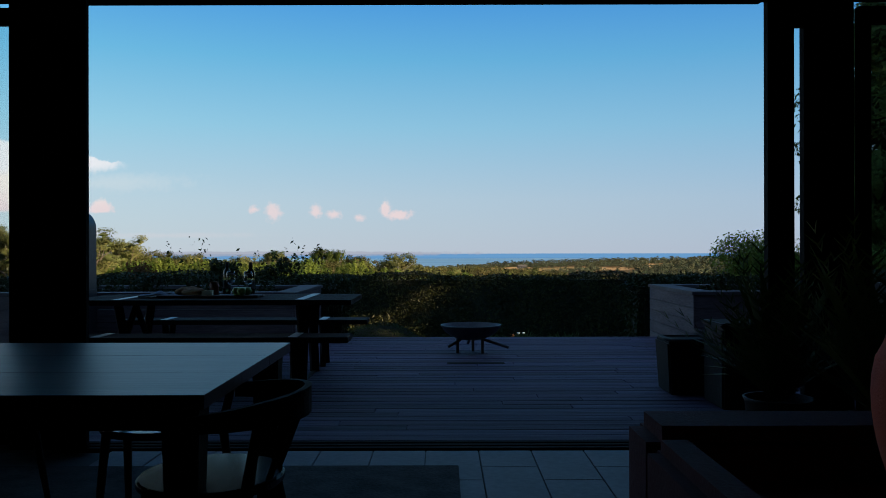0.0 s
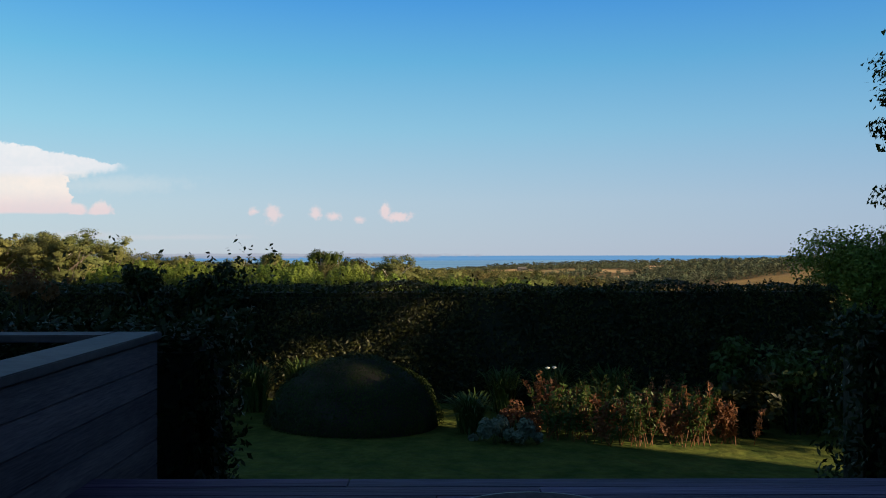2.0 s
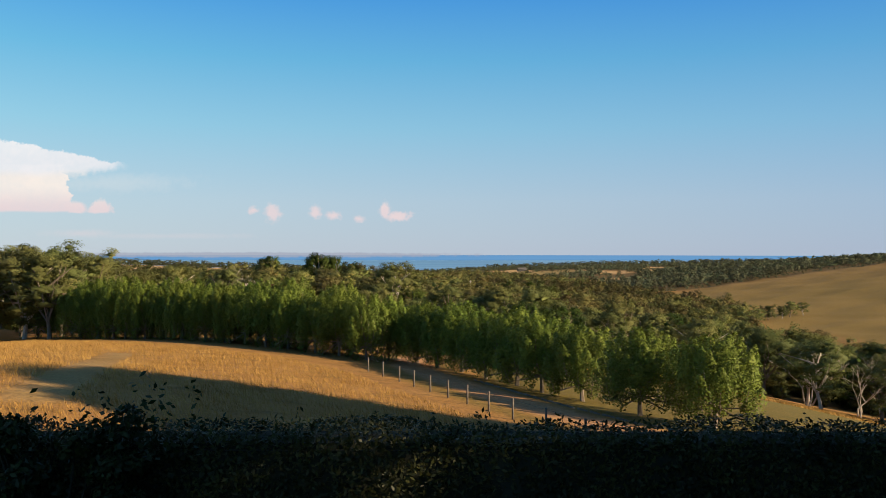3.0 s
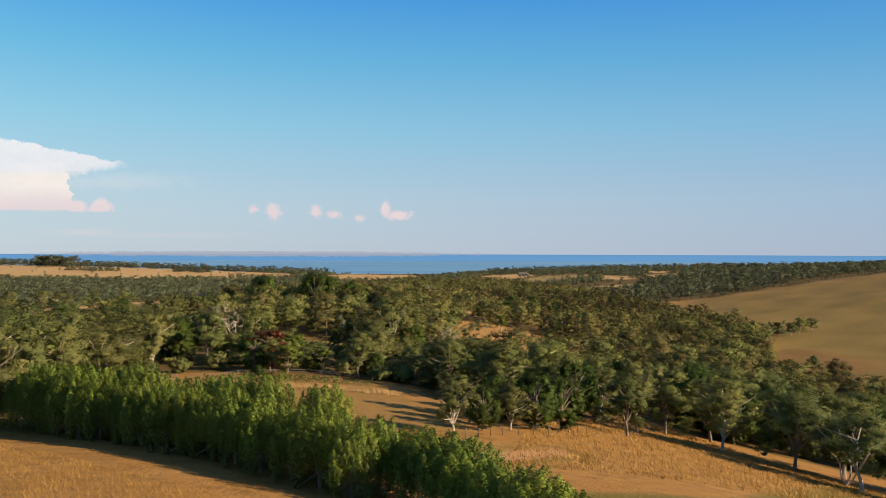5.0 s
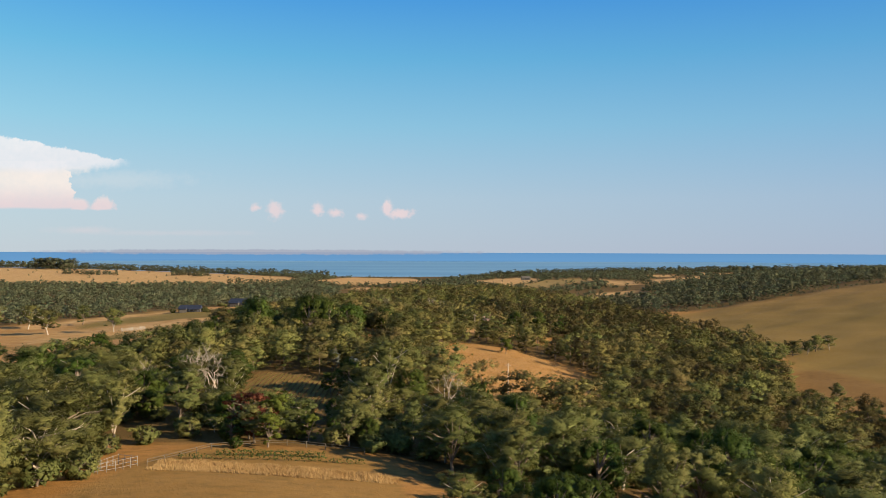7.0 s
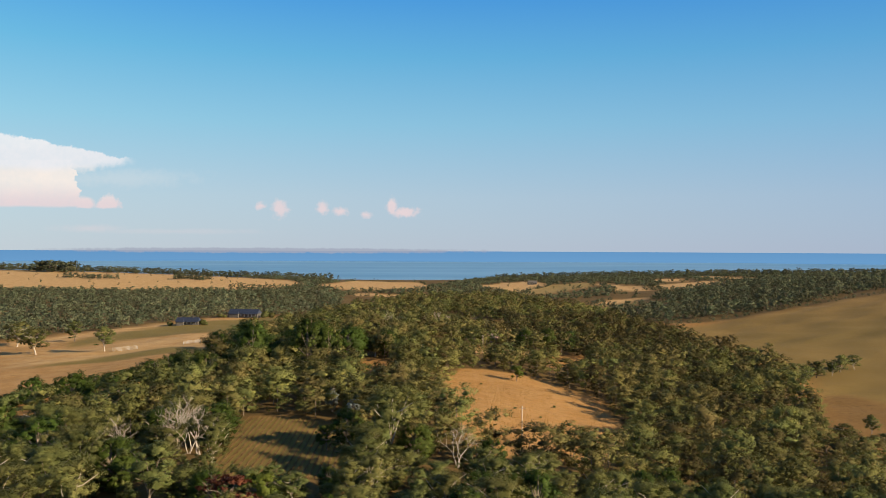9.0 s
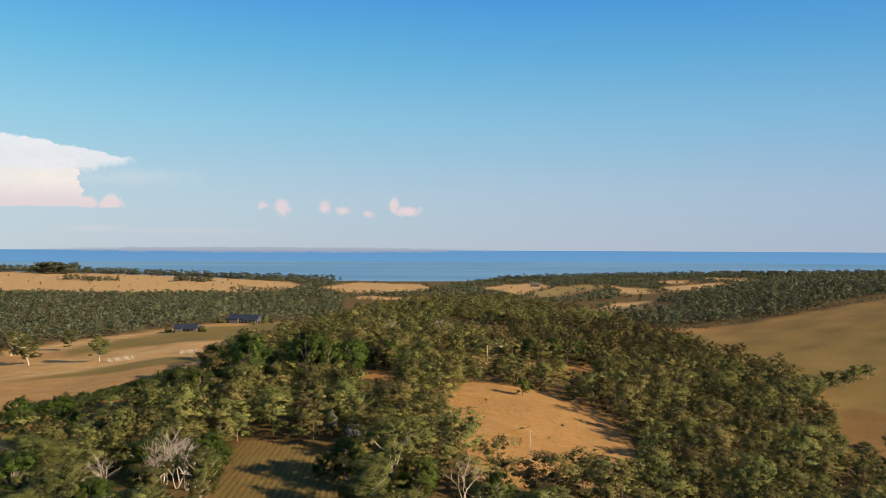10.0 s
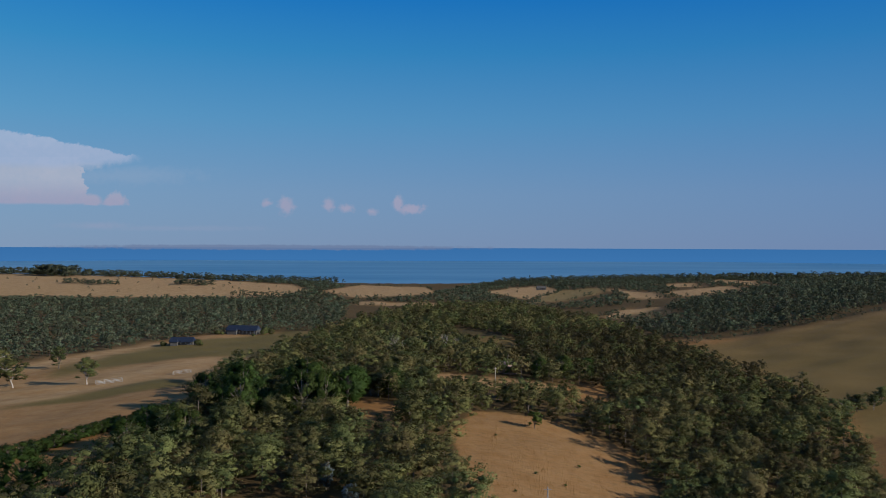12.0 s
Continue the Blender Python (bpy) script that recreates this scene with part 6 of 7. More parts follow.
def build_table_setting():
    zt = 0.731
    b = thing("serving_board", pose(-2.08, 7.35, zt), "long pale timber serving board on the outdoor table", "board")
    part("plank", box("plank", (-0.45, -0.14, 0.0), (0.45, 0.14, 0.018), M_CAP, 0.006), b)
    for i, (x, y) in enumerate(((-2.03, 7.70), (-1.79, 7.62))):
        w = thing("wine_bottle", pose(x, y, zt), "dark wine bottle with a pale label", "bottle")
        part("glass", lathe("glass", [(0.001, 0), (0.037, 0.002), (0.038, 0.19), (0.03, 0.225), (0.015, 0.25), (0.014, 0.30), (0.016, 0.302), (0.001, 0.304)], M_BOTTLE, 24), w)
        part("label", lathe("label", [(0.0386, 0.06), (0.0388, 0.061), (0.0388, 0.14), (0.0386, 0.141)], M_HOUSEWALL, 24), w, "plain pale label")
        part("foil", lathe("foil", [(0.0158, 0.255), (0.0162, 0.256), (0.0170, 0.303), (0.001, 0.306)], M_BLACK, 20), w)
    for x, y in ((-1.93, 7.45), (-1.76, 7.40)):
        g = thing("wine_glass", pose(x, y, zt), "empty clear stemmed wine glass", "glass")
        part("bowl", lathe("bowl", [(0.004, 0.10), (0.03, 0.115), (0.043, 0.15), (0.040, 0.19), (0.033, 0.225), (0.0322, 0.225), (0.039, 0.19), (0.042, 0.15), (0.029, 0.117), (0.001, 0.104)], M_CLEAR, 24), g)
        part("stem", lathe("stem", [(0.034, 0.0), (0.034, 0.002), (0.006, 0.006), (0.0035, 0.02), (0.0035, 0.10)], M_CLEAR, 20), g)
    j = thing("jam_jar", pose(-2.06, 7.38, zt + 0.018), "small glass jar of red preserve", "jar")
    part("jar", lathe("jar", [(0.001, 0), (0.04, 0.002), (0.042, 0.09), (0.035, 0.10), (0.001, 0.101)], M_JAM, 24), j)
    part("lid", lathe("lid", [(0.036, 0.101), (0.037, 0.116), (0.001, 0.118)], M_RUST, 24), j, "dull copper lid")
    for x, y, s, r in ((-2.29, 7.40, 1.0, 20), (-2.23, 7.30, 0.85, -15)):
        l = thing("bread_roll", pose(x, y, zt + 0.018, 0, 0, r), "crusty bread loaf on the serving board", "bread")
        bm = bmesh.new()
        bmesh.ops.create_uvsphere(bm, u_segments=20, v_segments=12, radius=1.0)
        for v in bm.verts:
            v.co = Vector((v.co.x * 0.13 * s, v.co.y * 0.055 * s, (max(v.co.z, -0.6) + 0.6) * 0.045 * s * (1 + 0.06 * math.sin(v.co.x * 9))))
        part("crust", bm_mesh("crust", bm, M_BREAD, True), l)
    c = thing("cheese_wedge", pose(-2.15, 7.26, zt + 0.018), "pale wedge of cheese on the serving board", "cheese")
    part("wedge", mesh_of("wedge", [(0, 0, 0), (0.11, -0.03, 0), (0.11, 0.03, 0), (0, 0, 0.045), (0.11, -0.03, 0.045), (0.11, 0.03, 0.045)], [(0, 2, 1), (3, 4, 5), (0, 1, 4, 3), (1, 2, 5, 4), (2, 0, 3, 5)], M_CHEESE), c)
    for x, y in ((-1.83, 7.27), (-1.75, 7.31), (-1.78, 7.24)):
        a = thing("green_apple", pose(x, y, zt + 0.018), "green apple on the serving board", "fruit", group="green apples")
        part("flesh", lathe("flesh", [(0.001, 0.008), (0.02, 0.0), (0.036, 0.018), (0.04, 0.042), (0.032, 0.066), (0.014, 0.07), (0.001, 0.062)], M_APPLE, 20), a)
        part("stalk", tubes_mesh("stalk", [([(0, 0, 0.062), (0.004, 0, 0.085)], [0.002, 0.0015])], M_BARK, 5), a)
    n = thing("linen_napkin", pose(-2.53, 7.40, zt + 0.002, 0, 0, 15), "rumpled blue-grey linen cloth on the outdoor table", "cloth")
    bm = bmesh.new()
    bmesh.ops.create_grid(bm, x_segments=26, y_segments=18, size=0.5)
    for v in bm.verts:
        v.co.x, v.co.y = v.co.x * 0.40, v.co.y * 0.30
        v.co.z = 0.004 + 0.075 * max(0, noise.noise(Vector((v.co.x * 9, v.co.y * 7, 2.0))) + 0.35) * max(0, 0.8 - abs(v.co.x) * 2.5)
    bmesh.ops.solidify(bm, geom=bm.faces[:], thickness=0.003)
    part("cloth", bm_mesh("cloth", bm, M_CLOTH, True), n)


build_table_setting()


def build_fire_pit():
    p = thing("fire_pit", pose(0.31, 9.15, 0), "shallow dark steel fire bowl on three bent legs", "fire pit")
    part("bowl", lathe("bowl", [(0.001, 0.145), (0.12, 0.150), (0.22, 0.185), (0.29, 0.235), (0.325, 0.285), (0.338, 0.300), (0.338, 0.312), (0.322, 0.314), (0.30, 0.290), (0.21, 0.225), (0.10, 0.195), (0.001, 0.19)], M_PIT, 56), p)
    for a in (200, 320, 80):
        r = radians(a)
        part("leg", tubes_mesh("leg", [([(0.16 * math.cos(r), 0.16 * math.sin(r), 0.0), (0.16 * math.cos(r), 0.16 * math.sin(r), 0.17)], [0.017, 0.017])], M_PIT, 10), p)
    for a, ln in ((-22, 0.44), (200, 0.27), (95, 0.27)):
        r = radians(a)
        part("arm", tubes_mesh("arm", [([(0.10 * math.cos(r), 0.10 * math.sin(r), 0.165), (ln * math.cos(r), ln * math.sin(r), 0.075)], [0.016, 0.016])], M_PIT, 10), p)
    s = thing("deck_grille", pose(0.33, 8.28, 0), "narrow dark slotted grille let into the deck", "grille")
    part("plate", box("plate", (-0.29, -0.06, -0.006), (0.29, 0.06, 0.004), M_FRAME, 0.002), s)


M_PIT = material("dark_oxidised_iron", (0.05, 0.047, 0.05), (0.12, 0.11, 0.115), 5.0, 0.55, 0.35, 50.0, metal=0.4)
build_fire_pit()


def build_oven():
    o = thing("outdoor_oven", pose(-4.25, 9.2, 0), "arched steel wood-fired oven on a cabinet stacked with firewood", "oven")
    w, d = 0.21, 0.35
    # arched housing
    prof = [(-w, 0.70)] + [(w * math.cos(math.pi - math.pi * i / 20), 1.40 + 0.22 * math.sin(math.pi * i / 20)) for i in range(21)] + [(w, 0.70)]
    V = [(x, -d, z) for x, z in prof] + [(x, d, z) for x, z in prof]
    n = len(prof)
    F = [(i, i + 1, n + i + 1, n + i) for i in range(n - 1)] + [tuple(range(n))[::-1], tuple(range(n, 2 * n)), (0, n, 2 * n - 1, n - 1)]
    part("housing", mesh_of("housing", V, F, M_OVEN), o)
    prof = [(-0.15, 1.20)] + [(0.15 * math.cos(math.pi - math.pi * i / 16), 1.32 + 0.14 * math.sin(math.pi * i / 16)) for i in range(17)] + [(0.15, 1.20)]
    V = [(x, -d - 0.012, z) for x, z in prof] + [(x, -d - 0.001, z) for x, z in prof]
    n = len(prof)
    F = [(i, i + 1, n + i + 1, n + i) for i in range(n - 1)] + [tuple(range(n))[::-1], (0, n, 2 * n - 1, n - 1)]
    door = part("oven_door", mesh_of("oven_door", V, F, M_BLACK), o, "dark arched oven door")
    part("handle", box("handle", (-0.06, -d - 0.04, 1.435), (0.06, -d - 0.02, 1.45), M_BLACK, 0.003), door)
    part("shelf", box("shelf", (-0.2, -d - 0.07, 1.155), (0.22, -d, 1.17), M_STEEL, 0.003), o)
    lo = part("fire_door", box("fire_door", (-0.065, -d - 0.02, 0.86), (0.065, -d - 0.001, 1.02), M_OVEN, 0.01), o)
    part("latch", box("latch", (-0.05, -d - 0.05, 0.83), (0.12, -d - 0.02, 0.845), M_STEEL, 0.003), lo)
    for x0, x1, z0, z1 in ((-0.22, -0.19, 0.0, 0.70), (0.19, 0.22, 0.0, 0.70)):
        part("cabinet_side", box("cabinet_side", (x0, -d, z0), (x1, d, z1), M_OVEN, 0.004), o)
    part("cabinet_back", box("cabinet_back", (-0.19, d - 0.03, 0.0), (0.19, d, 0.70), M_OVEN, 0), o)
    part("drawer", box("drawer", (-0.188, -d - 0.01, 0.50), (0.188, d - 0.04, 0.68), M_OVEN, 0.006), o)
    part("pull", box("pull", (-0.05, -d - 0.035, 0.585), (0.06, -d - 0.012, 0.60), M_BLACK, 0.003), o)
    part("bottom_shelf", box("bottom_shelf", (-0.188, -d, 0.06), (0.188, d - 0.04, 0.08), M_OVEN, 0.002), o)
    rng = random.Random(3)
    for i in range(5):
        for j in range(4):
            g = thing("firewood_log", pose(-4.25 - 0.142 + 0.071 * i + (0.03 if j % 2 and i < 4 else 0), 9.2 - d + 0.02 + rng.uniform(0, 0.05), 0.118 + 0.072 * j), "split firewood log in the oven cabinet", "firewood", group="stacked firewood")
            part("log", tubes_mesh("log", [([(0, 0, 0), (0, 0.4, 0)], [rng.uniform(0.030, 0.036)] * 2)], M_BREAD if (i + j) % 3 else M_CAP, 7), g)


M_OVEN = material("brushed_oven_steel", (0.055, 0.057, 0.064), (0.095, 0.098, 0.105), 2.5, 0.45, 0.1, 50.0, metal=0.7)
build_oven()


def build_deck_right():
    p = thing("square_pot", pose(1.96, 6.62, 0), "square charcoal planter pot on the deck", "pot")
    part("shell", box("shell", (-0.20, -0.20, 0.0), (0.20, 0.20, 0.42), M_POT, 0.015, 0.88), p)
    part("rim", lathe("rim", [(0.20, 0.405), (0.252, 0.405), (0.256, 0.412), (0.256, 0.432), (0.248, 0.44), (0.21, 0.44), (0.20, 0.425)], M_POT, 4), p, at=pose(0, 0, 0, 0, 0, 45))
    part("soil", box("soil", (-0.16, -0.16, 0.421), (0.16, 0.16, 0.428), M_SOIL, 0), p)
    q = thing("tall_pot", pose(2.2, 6.05, 0), "tall square charcoal pot on the deck", "pot")
    part("shell", box("shell", (-0.21, -0.21, 0.0), (0.21, 0.21, 0.58), M_POT, 0.015), q)
    part("rim", box("rim", (-0.225, -0.225, 0.581), (0.225, 0.225, 0.615), M_POT, 0.01), q)
    part("soil", box("soil", (-0.18, -0.18, 0.612), (0.18, 0.18, 0.618), M_SOIL, 0), q)
    t = thing("side_table", pose(2.28, 6.95, 0), "low dark drum side table", "table")
    part("drum", lathe("drum", [(0.001, 0), (0.19, 0.0), (0.20, 0.02), (0.20, 0.335), (0.19, 0.35), (0.001, 0.352)], M_POT, 32), t)
    b = thing("bowl", pose(2.24, 6.9, 0.352), "shallow grey stone bowl on the side table", "bowl")
    part("shell", lathe("shell", [(0.001, 0.0), (0.06, 0.0), (0.115, 0.06), (0.13, 0.125), (0.12, 0.126), (0.10, 0.07), (0.001, 0.04)], M_CAP, 28), b)
    s = thing("outdoor_sofa", pose(4.3, 6.85, 0), "dark framed outdoor sofa with white cushions", "sofa")
    part("base", box("base", (-0.95, -0.4, 0.06), (0.95, 0.4, 0.30), M_POT, 0.02), s)
    part("back_frame", box("back_frame", (-0.95, 0.30, 0.30), (0.95, 0.42, 0.70), M_POT, 0.02), s)
    part("arm", box("arm", (-0.95, -0.4, 0.30), (-0.80, 0.29, 0.58), M_POT, 0.02), s)
    part("seat_pad", box("seat_pad", (-0.79, -0.38, 0.30), (0.94, 0.29, 0.44), M_WHITE, 0.04), s, "white seat pad")
    for i in range(3):
        part("back_cushion", box("back_cushion", (-0.78 + i * 0.57, 0.08, 0.44), (-0.23 + i * 0.57, 0.28, 0.86), M_WHITE, 0.06), s, "white back cushion")


build_deck_right()


# ---------------------------------------------------------------- paddocks and farms
def fence(name, line, gap, h, label, rails=0, mesh_top=False, mat_=M_POST):
    """Posts along a broken line over the land, with wires or rails between them."""
    f = thing(name, pose(line[0][0], line[0][1], 0), label, "fence")
    ox, oy = line[0]
    pts = []
    for (ax, ay), (bx, by) in zip(line, line[1:]):
        n = max(1, round(math.hypot(bx - ax, by - ay) / gap))
        pts += [(ax + (bx - ax) * i / n, ay + (by - ay) * i / n) for i in range(n)]
    pts.append(line[-1])
    post = lathe("post", [(0.001, -0.4), (0.062, -0.4), (0.058, h - 0.02), (0.05, h), (0.001, h + 0.005)], mat_, 8)
    top = []
    for x, y in pts:
        z = ground_z(x, y)
        part("post", post, f, at=pose(x - ox, y - oy, z))
        top.append((x - ox, y - oy, z))
    for k in range(max(rails, 1)):
        for a, b in zip(top, top[1:]):
            zz = h * (0.92 - 0.34 * k)
            pa, pb = (a[0], a[1], a[2] + zz), (b[0], b[1], b[2] + zz)
            part("rail" if rails else "wire", tubes_mesh("rail" if rails else "wire", [([pa, pb], [(0.06 if mat_ is M_RAIL else 0.035) if rails else 0.008] * 2)], mat_, 5), f)
    return f


fence("drive_fence", [(12.5, 38.5), (9.6, 43.0), (6.5, 49.2), (3.8, 56.0), (0.4, 64.0), (-3.1, 72.0), (-6.0, 79.0)], 3.2, 1.15, "round timber post and wire fence beside the gravel drive")
fence("paddock_fence", [(36, 78), (52, 95), (70, 118)], 4.5, 1.1, "post and rail fence below the lawn", 2)
fence("paddock_fence", [(-46, 172), (-40, 186), (-28, 191), (-14, 189)], 3.5, 1.15, "post and rail fence at the wood's edge", 2)
fence("stock_yard", [(-52.5, 166), (-49.5, 168.5), (-47.5, 172), (-51, 173.5), (-52.5, 166)], 1.5, 1.6, "silvered timber stock yard of posts and rails", 3, mat_=M_OLDRAIL)
fence("stock_yard", [(-183, 510), (-172, 516), (-174, 520), (-185, 514), (-183, 510)], 4.0, 1.7, "white railed stock yard in the paddock", 3, mat_=M_RAIL)
fence("stock_yard", [(-154, 538), (-145, 541), (-147, 545), (-155, 542), (-154, 538)], 4.0, 1.7, "white railed stock yard in the paddock", 3, mat_=M_RAIL)
fence("paddock_fence", [(3, 128), (8, 134), (15, 141), (22, 150)], 3.0, 1.2, "old post and wire fence below the bushes")


def edging():
    rng = random.Random(5)
    me = box("log", (-0.55, -0.07, -0.05), (0.55, 0.07, 0.10), M_POST, 0.04)
    e = thing("log_edging", pose(0, 0, 0), "low log edging along the gravel drive", "edging")
    pts = [(17.5, 50.6), (11.0, 58.4), (8.2, 64.5), (5.3, 72.2), (2.4, 80.2)]
    for (ax, ay), (bx, by) in zip(pts, pts[1:]):
        n = int(math.hypot(bx - ax, by - ay) / 1.15)
        for i in range(n):
            x, y = ax + (bx - ax) * i / n, ay + (by - ay) * i / n
            part("log", me, e, at=pose(x, y, ground_z(x, y), 0, 0, math.degrees(math.atan2(by - ay, bx - ax)) + rng.uniform(-6, 6)))


edging()


def farmhouse(x, y, turn, w, d, h, label, wall_m, roof_m, wings=1, z_add=0.0):
    """A long low house: walls, gabled roof with ridge, chimney, windows set into the wall and a veranda."""
    b = thing("farmhouse", pose(x, y, ground_z(x, y) + z_add, 0, 0, turn), label, "house")

    def gable(name, x0, x1, y0, y1, z0, rise, m_):
        my = (y0 + y1) / 2
        return mesh_of(name, [(x0, y0, z0), (x1, y0, z0), (x1, y1, z0), (x0, y1, z0), (x0 + 0.8, my, z0 + rise), (x1 - 0.8, my, z0 + rise)], [(0, 1, 5, 4), (2, 3, 4, 5), (0, 4, 3), (1, 2, 5), (0, 3, 2, 1)], m_)

    part("wall", box("wall", (-w / 2, -d / 2, -1.5), (w / 2, d / 2, h), wall_m, 0.02), b)
    roof = part("roof", gable("roof", -w / 2 - 0.6, w / 2 + 0.6, -d / 2 - 0.6, d / 2 + 0.6, h, d * 0.36, roof_m), b)
    part("chimney", box("chimney", (w * 0.2, -0.4, h + 0.3), (w * 0.2 + 0.9, 0.5, h + d * 0.36 + 1.1), wall_m, 0.03), roof)
    if wings:
        part("wing_wall", box("wing_wall", (-w * 0.42, -d / 2 - 3.0, -1.5), (-w * 0.12, -d / 2 + 0.02, h * 0.95), wall_m, 0.02), b)
        part("wing_roof", gable("wing_roof", -w * 0.42 - 0.5, -w * 0.12 + 0.5, -d / 2 - 3.6, -d / 2 + 1.0, h * 0.95, 1.8, roof_m), b)
    n = max(3, int(w / 3.2))
    for i in range(n):
        wx = -w / 2 + w * (i + 0.5) / n
        win = part("window", box("window", (wx - 0.65, -d / 2 - 0.02, 0.7), (wx + 0.65, -d / 2 + 0.05, h - 0.5), M_FRAME, 0.01), b)
        part("pane", box("pane", (wx - 0.56, -d / 2 - 0.03, 0.79), (wx + 0.56, -d / 2 - 0.021, h - 0.59), M_STEEL, 0), win)
    for i in range(4):
        part("veranda_post", box("veranda_post", (w * 0.05 + i * w * 0.13, -d / 2 - 2.0, -1.0), (w * 0.05 + i * w * 0.13 + 0.16, -d / 2 - 1.84, h * 0.9), wall_m, 0.01), b)
    part("veranda_roof", mesh_of("veranda_roof", [(w * 0.02, -d / 2 - 2.3, h * 0.9), (w / 2, -d / 2 - 2.3, h * 0.9), (w / 2, -d / 2, h), (w * 0.02, -d / 2, h),
                                                  (w * 0.02, -d / 2 - 2.3, h * 0.9 - 0.12), (w / 2, -d / 2 - 2.3, h * 0.9 - 0.12), (w / 2, -d / 2, h - 0.12), (w * 0.02, -d / 2, h - 0.12)],
                                 [(0, 1, 2, 3), (7, 6, 5, 4), (0, 4, 5, 1), (1, 5, 6, 2), (3, 7, 4, 0)], roof_m), b)
    return b


farmhouse(-205, 706, 4, 17, 8, 2.6, "long low farm building with a dark blue roof", M_HOUSEWALL, M_ROOF)
farmhouse(-184, 800, -8, 27, 10, 3.6, "large dark-roofed farmhouse with gables and chimneys", M_HOUSEWALL, M_ROOF)
farmhouse(27, 572, 12, 9, 7, 3.4, "pinkish rendered house among trees on the ridge", M_PINKWALL, M_PINKWALL, 0, 1.2)
farmhouse(-22, 528, -20, 8, 6, 2.8, "small pale house half hidden by trees", M_PINKWALL, M_ROOF, 0, 0.6)
farmhouse(150, 1560, 5, 16, 9, 4, "white house far off near the coast", M_HOUSEWALL, M_HOUSEWALL, 0)


def carport():
    c = thing("carport", pose(18.6, 41.0, ground_z(16, 42) - 0.7), "dark blue metal carport roof on slim posts", "carport")
    part("roof_sheet", box("roof_sheet", (-5.2, -4.0, 1.95), (6.0, 2.7, 2.05), M_ROOF, 0.01), c)
    part("gutter", box("gutter", (-5.2, 2.705, 1.93), (6.0, 2.82, 2.07), M_RAIL, 0.01), c)
    for x in (-5.0, 0.3, 5.7):
        for y in (-3.8, 2.5):
            part("post", box("post", (x - 0.05, y - 0.05, -0.6), (x + 0.05, y + 0.05, 1.95), M_FRAME, 0.004), c)


carport()
pl = thing("power_pole", pose(20, 303, ground_z(20, 303)), "pale timber power pole in the golden clearing", "pole")
part("shaft", lathe("shaft", [(0.001, -0.5), (0.19, -0.5), (0.14, 10.0), (0.001, 10.02)], M_PALEBARK, 10), pl)
part("crossarm", box("crossarm", (-0.9, -0.07, 9.3), (0.9, 0.07, 9.45), M_PALEBARK, 0.01), pl)
pl2 = copy_thing(pl, pose(17, 505, ground_z(17, 505)))


FRESH = gum_tree("young_tree", 85, 7.5, 6.5, 0.17, 4200, M_FRESH, "young bright green tree among the gums", 0.12, 44)
FRESH.matrix_basis = pose(-33, 205, ground_z(-33, 205))


